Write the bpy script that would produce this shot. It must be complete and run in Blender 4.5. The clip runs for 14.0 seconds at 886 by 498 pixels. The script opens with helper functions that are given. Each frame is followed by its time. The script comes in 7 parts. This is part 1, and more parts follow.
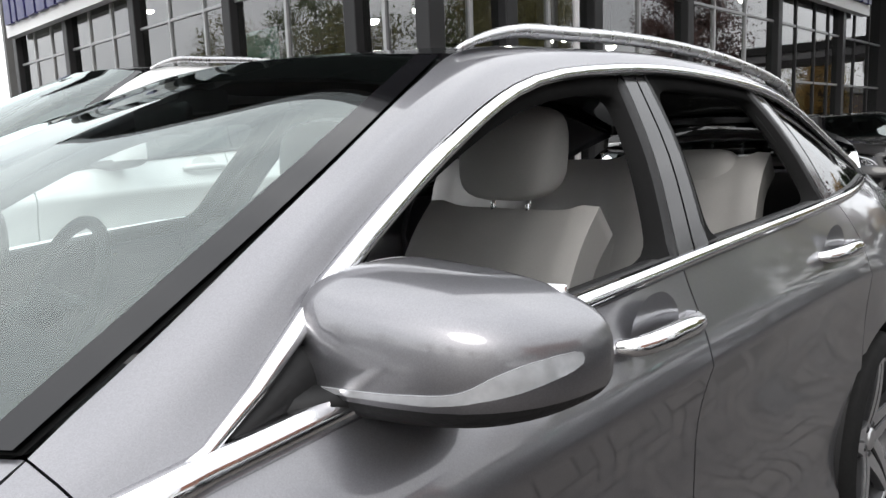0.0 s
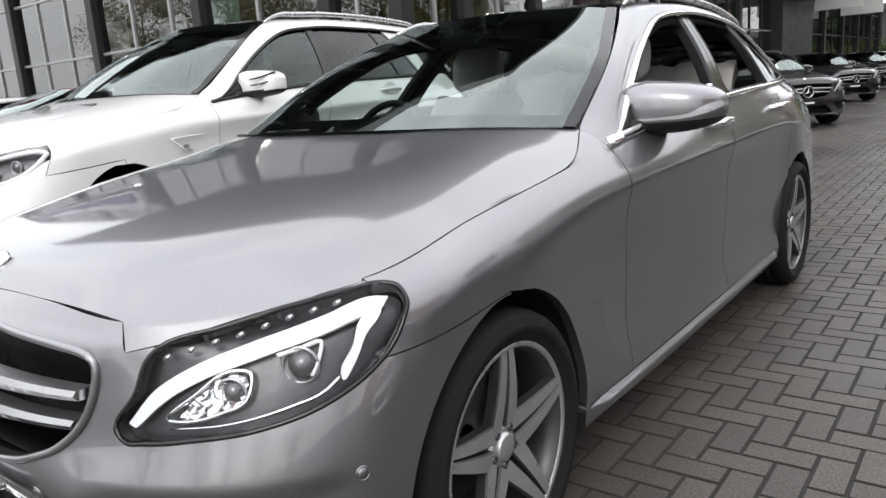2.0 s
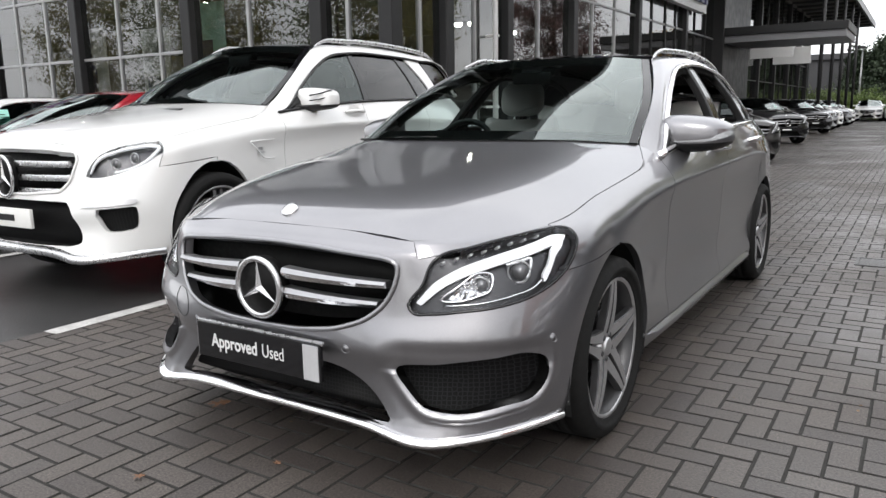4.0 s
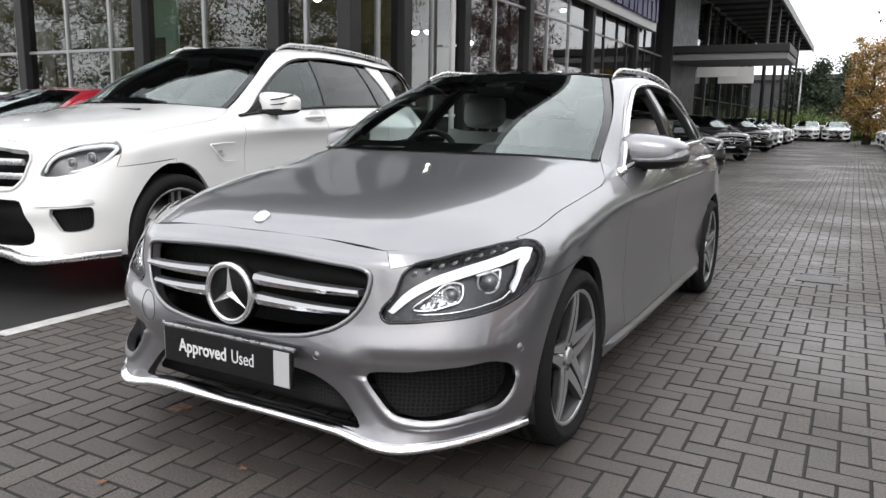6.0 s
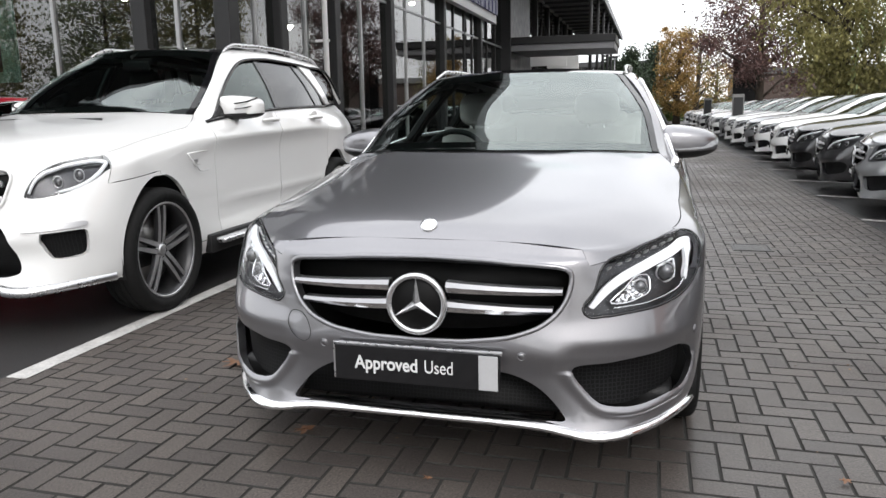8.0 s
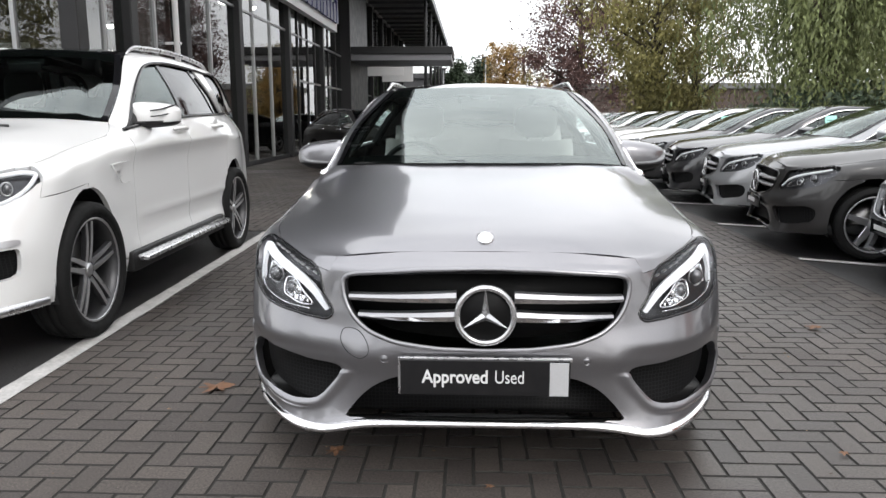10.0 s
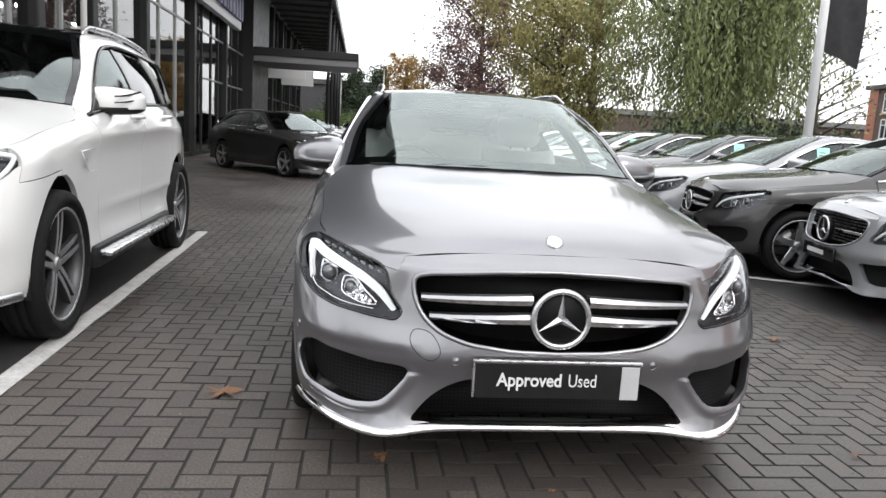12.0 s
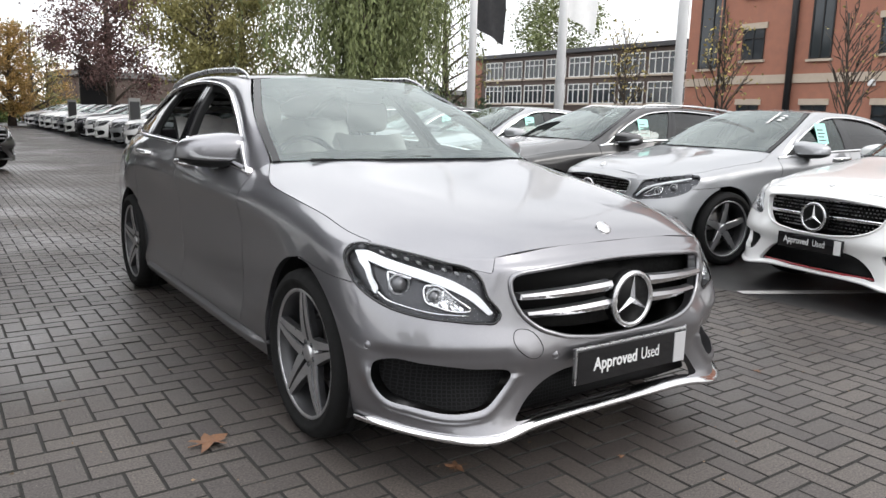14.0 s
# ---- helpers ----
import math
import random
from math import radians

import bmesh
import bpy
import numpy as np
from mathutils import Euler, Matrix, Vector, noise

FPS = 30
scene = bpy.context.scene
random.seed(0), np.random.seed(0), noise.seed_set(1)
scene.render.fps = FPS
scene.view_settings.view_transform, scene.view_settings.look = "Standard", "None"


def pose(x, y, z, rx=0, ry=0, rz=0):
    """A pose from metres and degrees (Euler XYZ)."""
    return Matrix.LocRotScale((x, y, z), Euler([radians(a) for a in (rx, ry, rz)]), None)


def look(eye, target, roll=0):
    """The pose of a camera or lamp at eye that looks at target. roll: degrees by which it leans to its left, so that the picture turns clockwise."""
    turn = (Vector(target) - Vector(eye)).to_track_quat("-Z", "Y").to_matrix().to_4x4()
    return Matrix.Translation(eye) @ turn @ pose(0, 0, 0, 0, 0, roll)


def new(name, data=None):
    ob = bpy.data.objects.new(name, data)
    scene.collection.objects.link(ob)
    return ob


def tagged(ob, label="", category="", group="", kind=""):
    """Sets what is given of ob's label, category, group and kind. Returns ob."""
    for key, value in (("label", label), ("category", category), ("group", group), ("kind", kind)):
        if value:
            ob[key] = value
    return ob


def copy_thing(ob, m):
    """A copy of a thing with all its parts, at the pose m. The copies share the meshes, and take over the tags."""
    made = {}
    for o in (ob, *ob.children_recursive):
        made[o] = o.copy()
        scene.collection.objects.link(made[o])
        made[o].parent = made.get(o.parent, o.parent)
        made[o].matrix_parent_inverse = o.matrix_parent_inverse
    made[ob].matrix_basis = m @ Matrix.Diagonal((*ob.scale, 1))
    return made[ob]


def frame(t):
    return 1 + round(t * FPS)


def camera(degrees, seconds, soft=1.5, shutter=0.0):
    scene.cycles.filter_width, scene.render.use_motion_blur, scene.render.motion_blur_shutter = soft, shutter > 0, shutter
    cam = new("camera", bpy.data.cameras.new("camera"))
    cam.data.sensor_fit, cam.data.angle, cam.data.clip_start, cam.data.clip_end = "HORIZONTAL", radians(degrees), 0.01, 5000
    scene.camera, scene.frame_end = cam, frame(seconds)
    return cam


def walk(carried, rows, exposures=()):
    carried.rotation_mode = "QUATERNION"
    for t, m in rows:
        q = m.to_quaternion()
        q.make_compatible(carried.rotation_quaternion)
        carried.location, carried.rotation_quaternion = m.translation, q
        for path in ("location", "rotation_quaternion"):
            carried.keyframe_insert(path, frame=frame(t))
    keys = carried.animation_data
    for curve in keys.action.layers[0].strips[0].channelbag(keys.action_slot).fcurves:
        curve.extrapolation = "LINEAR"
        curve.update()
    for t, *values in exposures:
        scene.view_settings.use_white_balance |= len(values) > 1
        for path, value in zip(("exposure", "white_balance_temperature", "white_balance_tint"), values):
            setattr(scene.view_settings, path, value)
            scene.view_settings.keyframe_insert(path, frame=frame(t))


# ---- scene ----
cam = camera(62.0, 14.0)
PATH = [
    (0, (1.419, 1.279, 1.254), (0.041, 2.699, 0.962), -2.3),
    (0.5, (1.475, 0.816, 1.198), (0.207, 2.342, 0.948), -5.3),
    (1, (1.588, 0.343, 1.179), (0.350, 1.887, 0.893), -3.2),
    (1.5, (1.675, -0.098, 1.152), (0.479, 1.462, 0.781), -3.3),
    (2, (1.737, -0.515, 1.142), (0.541, 1.032, 0.719), -4.1),
    (2.5, (1.718, -0.887, 1.137), (0.574, 0.699, 0.717), -3.3),
    (3, (1.734, -1.203, 1.136), (0.628, 0.411, 0.72), -2.4),
    (3.2, (1.75, -1.339, 1.137), (0.632, 0.271, 0.737), -2.2),
    (5.3, (1.708, -1.709, 1.18), (0.756, 0.015, 0.832), 1.1),
    (5.5, (1.708, -1.708, 1.18), (0.756, 0.016, 0.831), 1.1),
    (6, (1.705, -1.701, 1.176), (0.757, 0.024, 0.826), 1.0),
    (6.5, (1.612, -1.753, 1.175), (0.681, -0.021, 0.814), 1.5),
    (7, (1.359, -1.812, 1.176), (0.512, -0.041, 0.792), -0.2),
    (7.5, (1.042, -1.963, 1.16), (0.318, -0.134, 0.799), 0.7),
    (8, (0.703, -2.181, 1.217), (0.169, -0.289, 0.847), -1.0),
    (8.5, (0.35, -2.235, 1.222), (0.015, -0.299, 0.849), -1.2),
    (9, (0.067, -2.291, 1.225), (-0.091, -0.328, 0.874), 0.2),
    (9.2, (0.009, -2.333, 1.248), (-0.092, -0.368, 0.887), -0.5),
    (11.3, (-0.11, -2.32, 1.21), (-0.113, -0.347, 0.878), 1.8),
    (11.5, (-0.23, -2.302, 1.2), (-0.179, -0.331, 0.864), 2.7),
    (12, (-0.672, -2.288, 1.194), (-0.438, -0.326, 0.879), 3.4),
    (12.5, (-1.022, -2.131, 1.213), (-0.576, -0.214, 0.857), 1.9),
    (13, (-1.383, -2.018, 1.203), (-0.712, -0.173, 0.823), 2.7),
    (13.5, (-1.778, -1.958, 1.21), (-0.9, -0.188, 0.898), 1.5),
    (14, (-1.989, -1.703, 1.219), (-0.865, -0.086, 0.869), 1.6),
]
walk(cam, [(t, look(eye, target, roll)) for t, eye, target, roll in PATH], exposures=((0, 0.0, 6440, 10), (.5, -.2, 6440, 10), (1.0, -.15, 6440, 10), (1.6, -.05, 6440, 10), (2.0, .03, 6440, 10), (9.2, .03, 6440, 10), (11.3, .10, 6440, 10), (14.0, .10, 6440, 10)))
from mathutils.bvhtree import BVHTree


# ---- daylight: a bright overcast sky with soft clouds ----
world = bpy.data.worlds.new("overcast_sky")
scene.world = world
world.use_nodes = True
wn, wl = world.node_tree.nodes, world.node_tree.links
wn.clear()
w_out = wn.new("ShaderNodeOutputWorld")
w_bg = wn.new("ShaderNodeBackground")
w_sky = wn.new("ShaderNodeTexSky")
w_sky.sky_type = "NISHITA"
w_sky.sun_disc = False
w_sky.sun_elevation = radians(38)
w_sky.sun_rotation = radians(150)
w_sky.air_density, w_sky.dust_density = 1.0, 3.0
w_co = wn.new("ShaderNodeTexCoord")
w_map = wn.new("ShaderNodeMapping")
w_map.inputs["Scale"].default_value = (1.6, 1.6, 4.0)
w_noise = wn.new("ShaderNodeTexNoise")
w_noise.inputs["Scale"].default_value = 1.7
w_noise.inputs["Detail"].default_value = 7.0
w_noise.inputs["Roughness"].default_value = 0.55
w_ramp = wn.new("ShaderNodeValToRGB")
w_ramp.color_ramp.elements[0].position = 0.32
w_ramp.color_ramp.elements[0].color = (7.6, 7.7, 7.9, 1)
w_ramp.color_ramp.elements[1].position = 0.68
w_ramp.color_ramp.elements[1].color = (11.2, 11.2, 11.2, 1)
w_mix = wn.new("ShaderNodeMix")
w_mix.data_type = "RGBA"
w_mix.inputs[0].default_value = 0.9
wl.new(w_co.outputs["Generated"], w_map.inputs["Vector"])
wl.new(w_map.outputs["Vector"], w_noise.inputs["Vector"])
wl.new(w_noise.outputs["Fac"], w_ramp.inputs["Fac"])
wl.new(w_sky.outputs["Color"], w_mix.inputs[6])
wl.new(w_ramp.outputs["Color"], w_mix.inputs[7])
# an overcast sky is brighter overhead than at the horizon
w_sep = wn.new("ShaderNodeSeparateXYZ")
wl.new(w_co.outputs["Generated"], w_sep.inputs[0])
w_high = wn.new("ShaderNodeMapRange")
w_high.inputs["From Min"].default_value, w_high.inputs["From Max"].default_value = 0.0, 1.0
w_high.inputs["To Min"].default_value, w_high.inputs["To Max"].default_value = 1.3, 1.75
wl.new(w_sep.outputs["Z"], w_high.inputs["Value"])
w_mul = wn.new("ShaderNodeMix")
w_mul.data_type, w_mul.blend_type = "RGBA", "MULTIPLY"
w_mul.inputs[0].default_value = 1.0
wl.new(w_mix.outputs[2], w_mul.inputs[6])
# the cloud is heavier towards +x
w_side = wn.new("ShaderNodeMapRange")
w_side.inputs["From Min"].default_value, w_side.inputs["From Max"].default_value = 0.15, 0.9
w_side.inputs["To Min"].default_value, w_side.inputs["To Max"].default_value = 1.05, 0.66
wl.new(w_sep.outputs["X"], w_side.inputs["Value"])
w_both = wn.new("ShaderNodeMath")
w_both.operation = "MULTIPLY"
wl.new(w_high.outputs["Result"], w_both.inputs[0])
wl.new(w_side.outputs["Result"], w_both.inputs[1])
wl.new(w_both.outputs[0], w_mul.inputs[7])
wl.new(w_mul.outputs[2], w_bg.inputs["Color"])
wl.new(w_bg.outputs["Background"], w_out.inputs["Surface"])
w_bg.inputs["Strength"].default_value = 0.147

sun_data = bpy.data.lights.new("sun", "SUN")
sun_data.energy = 1.15
sun_data.angle = radians(25)
sun_data.color = (1.0, 0.97, 0.93)
sun = new("sun", sun_data)
sun.matrix_world = look((14, -24, 22), (0, 0, 0))

# ---- materials ----
def node_mat(name):
    m = bpy.data.materials.new(name)
    m.use_nodes = True
    n, l = m.node_tree.nodes, m.node_tree.links
    return m, n, l, n["Principled BSDF"]


def mat(name, color, rough=0.5, metal=0.0, vary=0.12, scale=8.0, bump=0.0, fine=120.0, coat=0.0, island=0.0, spec=0.5, per_object=0.0):
    """A surface with colour that varies at a coarse and a fine scale, roughness that varies with it, and a fine relief."""
    m, n, l, p = node_mat(name)
    tc = n.new("ShaderNodeTexCoord")
    big = n.new("ShaderNodeTexNoise")
    big.inputs["Scale"].default_value = scale
    big.inputs["Detail"].default_value = 4
    small = n.new("ShaderNodeTexNoise")
    small.inputs["Scale"].default_value = fine
    small.inputs["Detail"].default_value = 3
    l.new(tc.outputs["Object"], big.inputs["Vector"])
    l.new(tc.outputs["Object"], small.inputs["Vector"])
    add = n.new("ShaderNodeMath")
    add.operation = "ADD"
    l.new(big.outputs["Fac"], add.inputs[0])
    l.new(small.outputs["Fac"], add.inputs[1])
    value = n.new("ShaderNodeMapRange")
    value.inputs["From Min"].default_value, value.inputs["From Max"].default_value = 0.6, 1.4
    value.inputs["To Min"].default_value, value.inputs["To Max"].default_value = 1 - vary, 1 + vary
    l.new(add.outputs[0], value.inputs["Value"])
    last = value.outputs["Result"]
    if island or per_object:
        if island:
            src = n.new("ShaderNodeNewGeometry").outputs["Random Per Island"]
        else:
            src = n.new("ShaderNodeObjectInfo").outputs["Random"]
        r = n.new("ShaderNodeMapRange")
        k = island or per_object
        r.inputs["To Min"].default_value, r.inputs["To Max"].default_value = 1 - k, 1 + k
        l.new(src, r.inputs["Value"])
        mul = n.new("ShaderNodeMath")
        mul.operation = "MULTIPLY"
        l.new(last, mul.inputs[0])
        l.new(r.outputs["Result"], mul.inputs[1])
        last = mul.outputs[0]
    hsv = n.new("ShaderNodeHueSaturation")
    hsv.inputs["Color"].default_value = (*color, 1)
    l.new(last, hsv.inputs["Value"])
    l.new(hsv.outputs["Color"], p.inputs["Base Color"])
    rr = n.new("ShaderNodeMapRange")
    rr.inputs["From Min"].default_value, rr.inputs["From Max"].default_value = 0.3, 0.7
    rr.inputs["To Min"].default_value, rr.inputs["To Max"].default_value = max(0.0, rough * 0.85), min(1.0, rough * 1.15)
    l.new(big.outputs["Fac"], rr.inputs["Value"])
    l.new(rr.outputs["Result"], p.inputs["Roughness"])
    p.inputs["Metallic"].default_value = metal
    p.inputs["Coat Weight"].default_value = coat
    p.inputs["Coat Roughness"].default_value = 0.03
    p.inputs["Specular IOR Level"].default_value = spec
    if bump:
        b = n.new("ShaderNodeBump")
        b.inputs["Strength"].default_value = bump
        b.inputs["Distance"].default_value = 0.004
        l.new(small.outputs["Fac"], b.inputs["Height"])
        l.new(b.outputs["Normal"], p.inputs["Normal"])
    return m


def paint(name, color, metal=0.0, rough=0.35, flake=0.0, coat_ior=1.6, coat_rough=0.02):
    """Car paint under clear lacquer, with fine metallic flakes and faint dust."""
    m, n, l, p = node_mat(name)
    tc = n.new("ShaderNodeTexCoord")
    vor = n.new("ShaderNodeTexVoronoi")
    vor.inputs["Scale"].default_value = 900
    dust = n.new("ShaderNodeTexNoise")
    dust.inputs["Scale"].default_value = 5
    dust.inputs["Detail"].default_value = 8
    l.new(tc.outputs["Object"], vor.inputs["Vector"])
    l.new(tc.outputs["Object"], dust.inputs["Vector"])
    mr = n.new("ShaderNodeMapRange")
    mr.inputs["To Min"].default_value, mr.inputs["To Max"].default_value = 1 - flake, 1 + flake
    l.new(vor.outputs["Color"], mr.inputs["Value"])
    hsv = n.new("ShaderNodeHueSaturation")
    hsv.inputs["Color"].default_value = (*color, 1)
    l.new(mr.outputs["Result"], hsv.inputs["Value"])
    l.new(hsv.outputs["Color"], p.inputs["Base Color"])
    cr_ = n.new("ShaderNodeMapRange")
    cr_.inputs["From Min"].default_value, cr_.inputs["From Max"].default_value = 0.35, 0.75
    cr_.inputs["To Min"].default_value, cr_.inputs["To Max"].default_value = coat_rough * .6, coat_rough * 1.6
    l.new(dust.outputs["Fac"], cr_.inputs["Value"])
    l.new(cr_.outputs["Result"], p.inputs["Coat Roughness"])
    p.inputs["Metallic"].default_value = metal
    p.inputs["Roughness"].default_value = rough
    p.inputs["Coat Weight"].default_value = 1.0
    p.inputs["Coat IOR"].default_value = coat_ior
    return m


def glass(name, tint, gloss_tint=(1, 1, 1), ior=1.5):
    """A thin pane: clear with a tint, and mirror-like by Fresnel."""
    m, n, l, p = node_mat(name)
    n.remove(p)
    t = n.new("ShaderNodeBsdfTransparent")
    t.inputs["Color"].default_value = (*tint, 1)
    g = n.new("ShaderNodeBsdfGlossy")
    g.inputs["Roughness"].default_value = 0.01
    g.inputs["Color"].default_value = (*gloss_tint, 1)
    f = n.new("ShaderNodeFresnel")
    f.inputs["IOR"].default_value = ior
    x = n.new("ShaderNodeMixShader")
    l.new(f.outputs[0], x.inputs[0])
    l.new(t.outputs[0], x.inputs[1])
    l.new(g.outputs[0], x.inputs[2])
    l.new(x.outputs[0], n["Material Output"].inputs["Surface"])
    return m


def glow(name, color, strength):
    m, n, l, p = node_mat(name)
    p.inputs["Emission Color"].default_value = (*color, 1)
    p.inputs["Emission Strength"].default_value = strength
    p.inputs["Base Color"].default_value = (*color, 1)
    return m


M_SILVER = paint("grey_metallic_paint", (0.212, 0.210, 0.224), 0.90, 0.40, 0.10, 1.78, 0.055)
M_WHITE = paint("white_paint", (0.70, 0.70, 0.695), 0.0, 0.3)
M_BLACKP = paint("black_paint", (0.012, 0.012, 0.014), 0.2, 0.3, 0.3)
M_LSILVER = paint("light_silver_paint", (0.285, 0.29, 0.30), 0.5, 0.35, 0.12)
M_GREYP = paint("dark_grey_paint", (0.012, 0.011, 0.011), 0.1, 0.5, 0.3, 1.42)
M_RED = paint("red_paint", (0.28, 0.008, 0.018), 0.1, 0.3)
M_CHROME = mat("chrome", (0.82, 0.82, 0.83), 0.10, 1.0, 0.04, 10)
M_STAR = mat("polished_star", (0.56, 0.56, 0.57), 0.16, 0.85, 0.05, 20)
M_SATIN = mat("satin_aluminium", (0.62, 0.62, 0.63), 0.28, 1.0, 0.06, 30)
M_CLEAR = mat("clear_lit_plastic", (0.55, 0.56, 0.58), 0.15, 0.5, 0.12, 40)
M_BARTOP = mat("grey_satin_bar", (0.36, 0.36, 0.37), 0.35, 0.9, 0.06, 30)
M_RIM = mat("machined_alloy", (0.52, 0.52, 0.53), 0.32, 0.85, 0.08, 30)
M_RIMDARK = mat("dark_grey_alloy", (0.06, 0.06, 0.063), 0.4, 0.6, 0.1, 30)
M_RUBBER = mat("tyre_rubber", (0.010, 0.010, 0.010), 0.8, 0, 0.25, 20, 0.2, spec=0.15)
M_BLACK = mat("black_plastic", (0.013, 0.013, 0.0135), 0.5, 0, 0.2, 25, 0.15, spec=0.3)
M_GLOSSBLACK = mat("gloss_black_trim", (0.008, 0.008, 0.009), 0.08, 0, 0.1, 20)
M_MESH = mat("black_grille_mesh", (0.005, 0.005, 0.005), 0.5, 0, 0.2, 60, 0.1, spec=0.12)
M_GLASS = glass("clear_windscreen_glass", (0.70, 0.82, 0.79), (0.92, 1.0, 0.98), ior=2.1)
M_TINT = glass("dark_privacy_glass", (0.05, 0.055, 0.055), ior=1.5)
M_GREEN = glass("green_tinted_side_glass", (0.20, 0.29, 0.275), (0.92, 1.0, 0.98), ior=1.65)
M_LENS = glass("clear_lamp_lens", (0.93, 0.94, 0.95), ior=1.16)
M_LAMPBACK = mat("dark_chrome_lamp_bowl", (0.07, 0.07, 0.074), 0.32, 0.8, 0.25, 30)
M_LAMPGLASS = mat("grey_projector_glass", (0.16, 0.16, 0.165), 0.12, 0.6, 0.2, 60)
M_ROOFGLASS = mat("black_roof_glass", (0.006, 0.006, 0.007), 0.05, 0, 0.1, 5)
M_LEATHER = mat("pale_grey_leather", (0.40, 0.39, 0.375), 0.5, 0, 0.06, 12, 0.25, 300)
M_CABIN = mat("dark_cabin_trim", (0.012, 0.012, 0.013), 0.65, 0, 0.15, 20, 0.02)
M_DISC = mat("brake_disc_steel", (0.35, 0.34, 0.33), 0.35, 1.0, 0.1, 40)
M_REFLECT = mat("white_lamp_reflector", (0.85, 0.86, 0.88), 0.25, 0.0, 0.05, 30)
M_PLATEWHITE = mat("white_sticker", (0.62, 0.62, 0.62), 0.4, 0, 0.04, 20)
M_STICKER = mat("grey_white_sticker", (0.40, 0.40, 0.41), 0.45, 0, 0.05, 20)
M_PLATEYELLOW = mat("pale_number_plate", (0.7, 0.7, 0.68), 0.4, 0, 0.04, 20)
M_STEEL = mat("dark_facade_steel", (0.020, 0.020, 0.021), 0.45, 0, 0.15, 3, spec=0.3)
M_ALU = mat("grey_facade_aluminium", (0.36, 0.365, 0.37), 0.4, 0.6, 0.08, 4)
M_FACGLASS = glass("facade_glass", (0.5, 0.53, 0.52), ior=2.25)
M_PANEBACK = glass("clear_pane_back", (0.96, 0.97, 0.965), ior=1.01)
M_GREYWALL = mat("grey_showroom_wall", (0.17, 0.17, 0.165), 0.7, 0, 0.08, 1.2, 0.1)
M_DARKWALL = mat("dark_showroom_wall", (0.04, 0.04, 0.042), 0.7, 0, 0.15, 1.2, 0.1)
M_SHOWFLOOR = mat("showroom_floor_tile", (0.18, 0.18, 0.18), 0.25, 0, 0.1, 2)
M_SPOT = glow("lit_showroom_spot", (1.0, 0.93, 0.82), 40)
M_SIGNWHITE = mat("white_sign_board", (0.72, 0.72, 0.72), 0.45, 0, 0.05, 3)
M_SIGNBLUE = mat("blue_sign_shapes", (0.03, 0.03, 0.12), 0.4, 0.3, 0.1, 4)
M_CANOPY = mat("dark_grey_canopy_sheet", (0.06, 0.06, 0.063), 0.55, 0, 0.12, 2, spec=0.3)
M_CANOPYEDGE = mat("grey_canopy_edge", (0.19, 0.19, 0.20), 0.5, 0.2, 0.08, 2)
M_ASPHALT = mat("wet_dark_asphalt", (0.037, 0.036, 0.036), 0.42, 0, 0.4, 1.2, 0.9, 90)
M_LINE = mat("worn_white_road_paint", (0.42, 0.41, 0.40), 0.65, 0, 0.35, 9, 0.4, 60)
M_BARK = mat("brown_bark", (0.055, 0.042, 0.032), 0.9, 0, 0.35, 12, 0.8, 60)
M_BRICK_RED = mat("red_brick", (0.30, 0.132, 0.088), 0.85, 0, 0.2, 2.5, 0.4, 40)
M_BRICK_DARK = mat("brown_brick", (0.085, 0.062, 0.052), 0.85, 0, 0.2, 2.5, 0.4, 40)
M_STONE = mat("pale_stone_band", (0.42, 0.35, 0.28), 0.8, 0, 0.12, 4, 0.2)
M_WINWHITE = mat("white_window_frame", (0.70, 0.70, 0.68), 0.5, 0, 0.05, 5)
M_WINGLASS = mat("dark_window_pane", (0.03, 0.035, 0.04), 0.06, 0, 0.3, 0.6)
M_POLE = mat("pale_grey_pole", (0.78, 0.78, 0.78), 0.4, 0.0, 0.06, 4)
M_FLAGBLACK = mat("black_banner_cloth", (0.02, 0.02, 0.022), 0.85, 0, 0.2, 6, 0.4)
M_FLAGWHITE = mat("white_banner_cloth", (0.7, 0.7, 0.7), 0.85, 0, 0.08, 6, 0.4)
M_PAPER = mat("pale_green_price_card", (0.35, 0.72, 0.62), 0.6, 0, 0.05, 8)
# joint sand; the same colour paints the shade on paver edges
M_JOINT = mat("dark_joint_sand_and_shade", (0.020, 0.019, 0.017), 0.9, 0, 0.4, 20, 0.6)
M_LEAFBROWN = mat("dry_brown_leaf", (0.17, 0.085, 0.045), 0.7, 0, 0.25, 60, 0.3)
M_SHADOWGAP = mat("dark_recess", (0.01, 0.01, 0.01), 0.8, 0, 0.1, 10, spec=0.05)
M_GOLD = mat("gold_leaves", (0.205, 0.185, 0.06), 0.6, 0, 0.3, 0.8, 0, 40, island=0.28)
M_PURPLE = mat("purple_leaves", (0.13, 0.07, 0.062), 0.6, 0, 0.3, 0.8, 0, 40, island=0.28)
M_WILLOW = mat("willow_leaves", (0.14, 0.165, 0.06), 0.6, 0, 0.3, 0.8, 0, 40, island=0.28)
M_SHRUB = mat("green_leaves", (0.11, 0.16, 0.04), 0.6, 0, 0.3, 0.8, 0, 40, island=0.28)
M_ORANGELEAF = mat("orangeleaf_leaves", (0.34, 0.21, 0.06), 0.6, 0, 0.3, 0.8, 0, 40, island=0.28)
M_DARKGREEN = mat("darkgreen_leaves", (0.035, 0.055, 0.028), 0.6, 0, 0.3, 0.8, 0, 40, island=0.28)
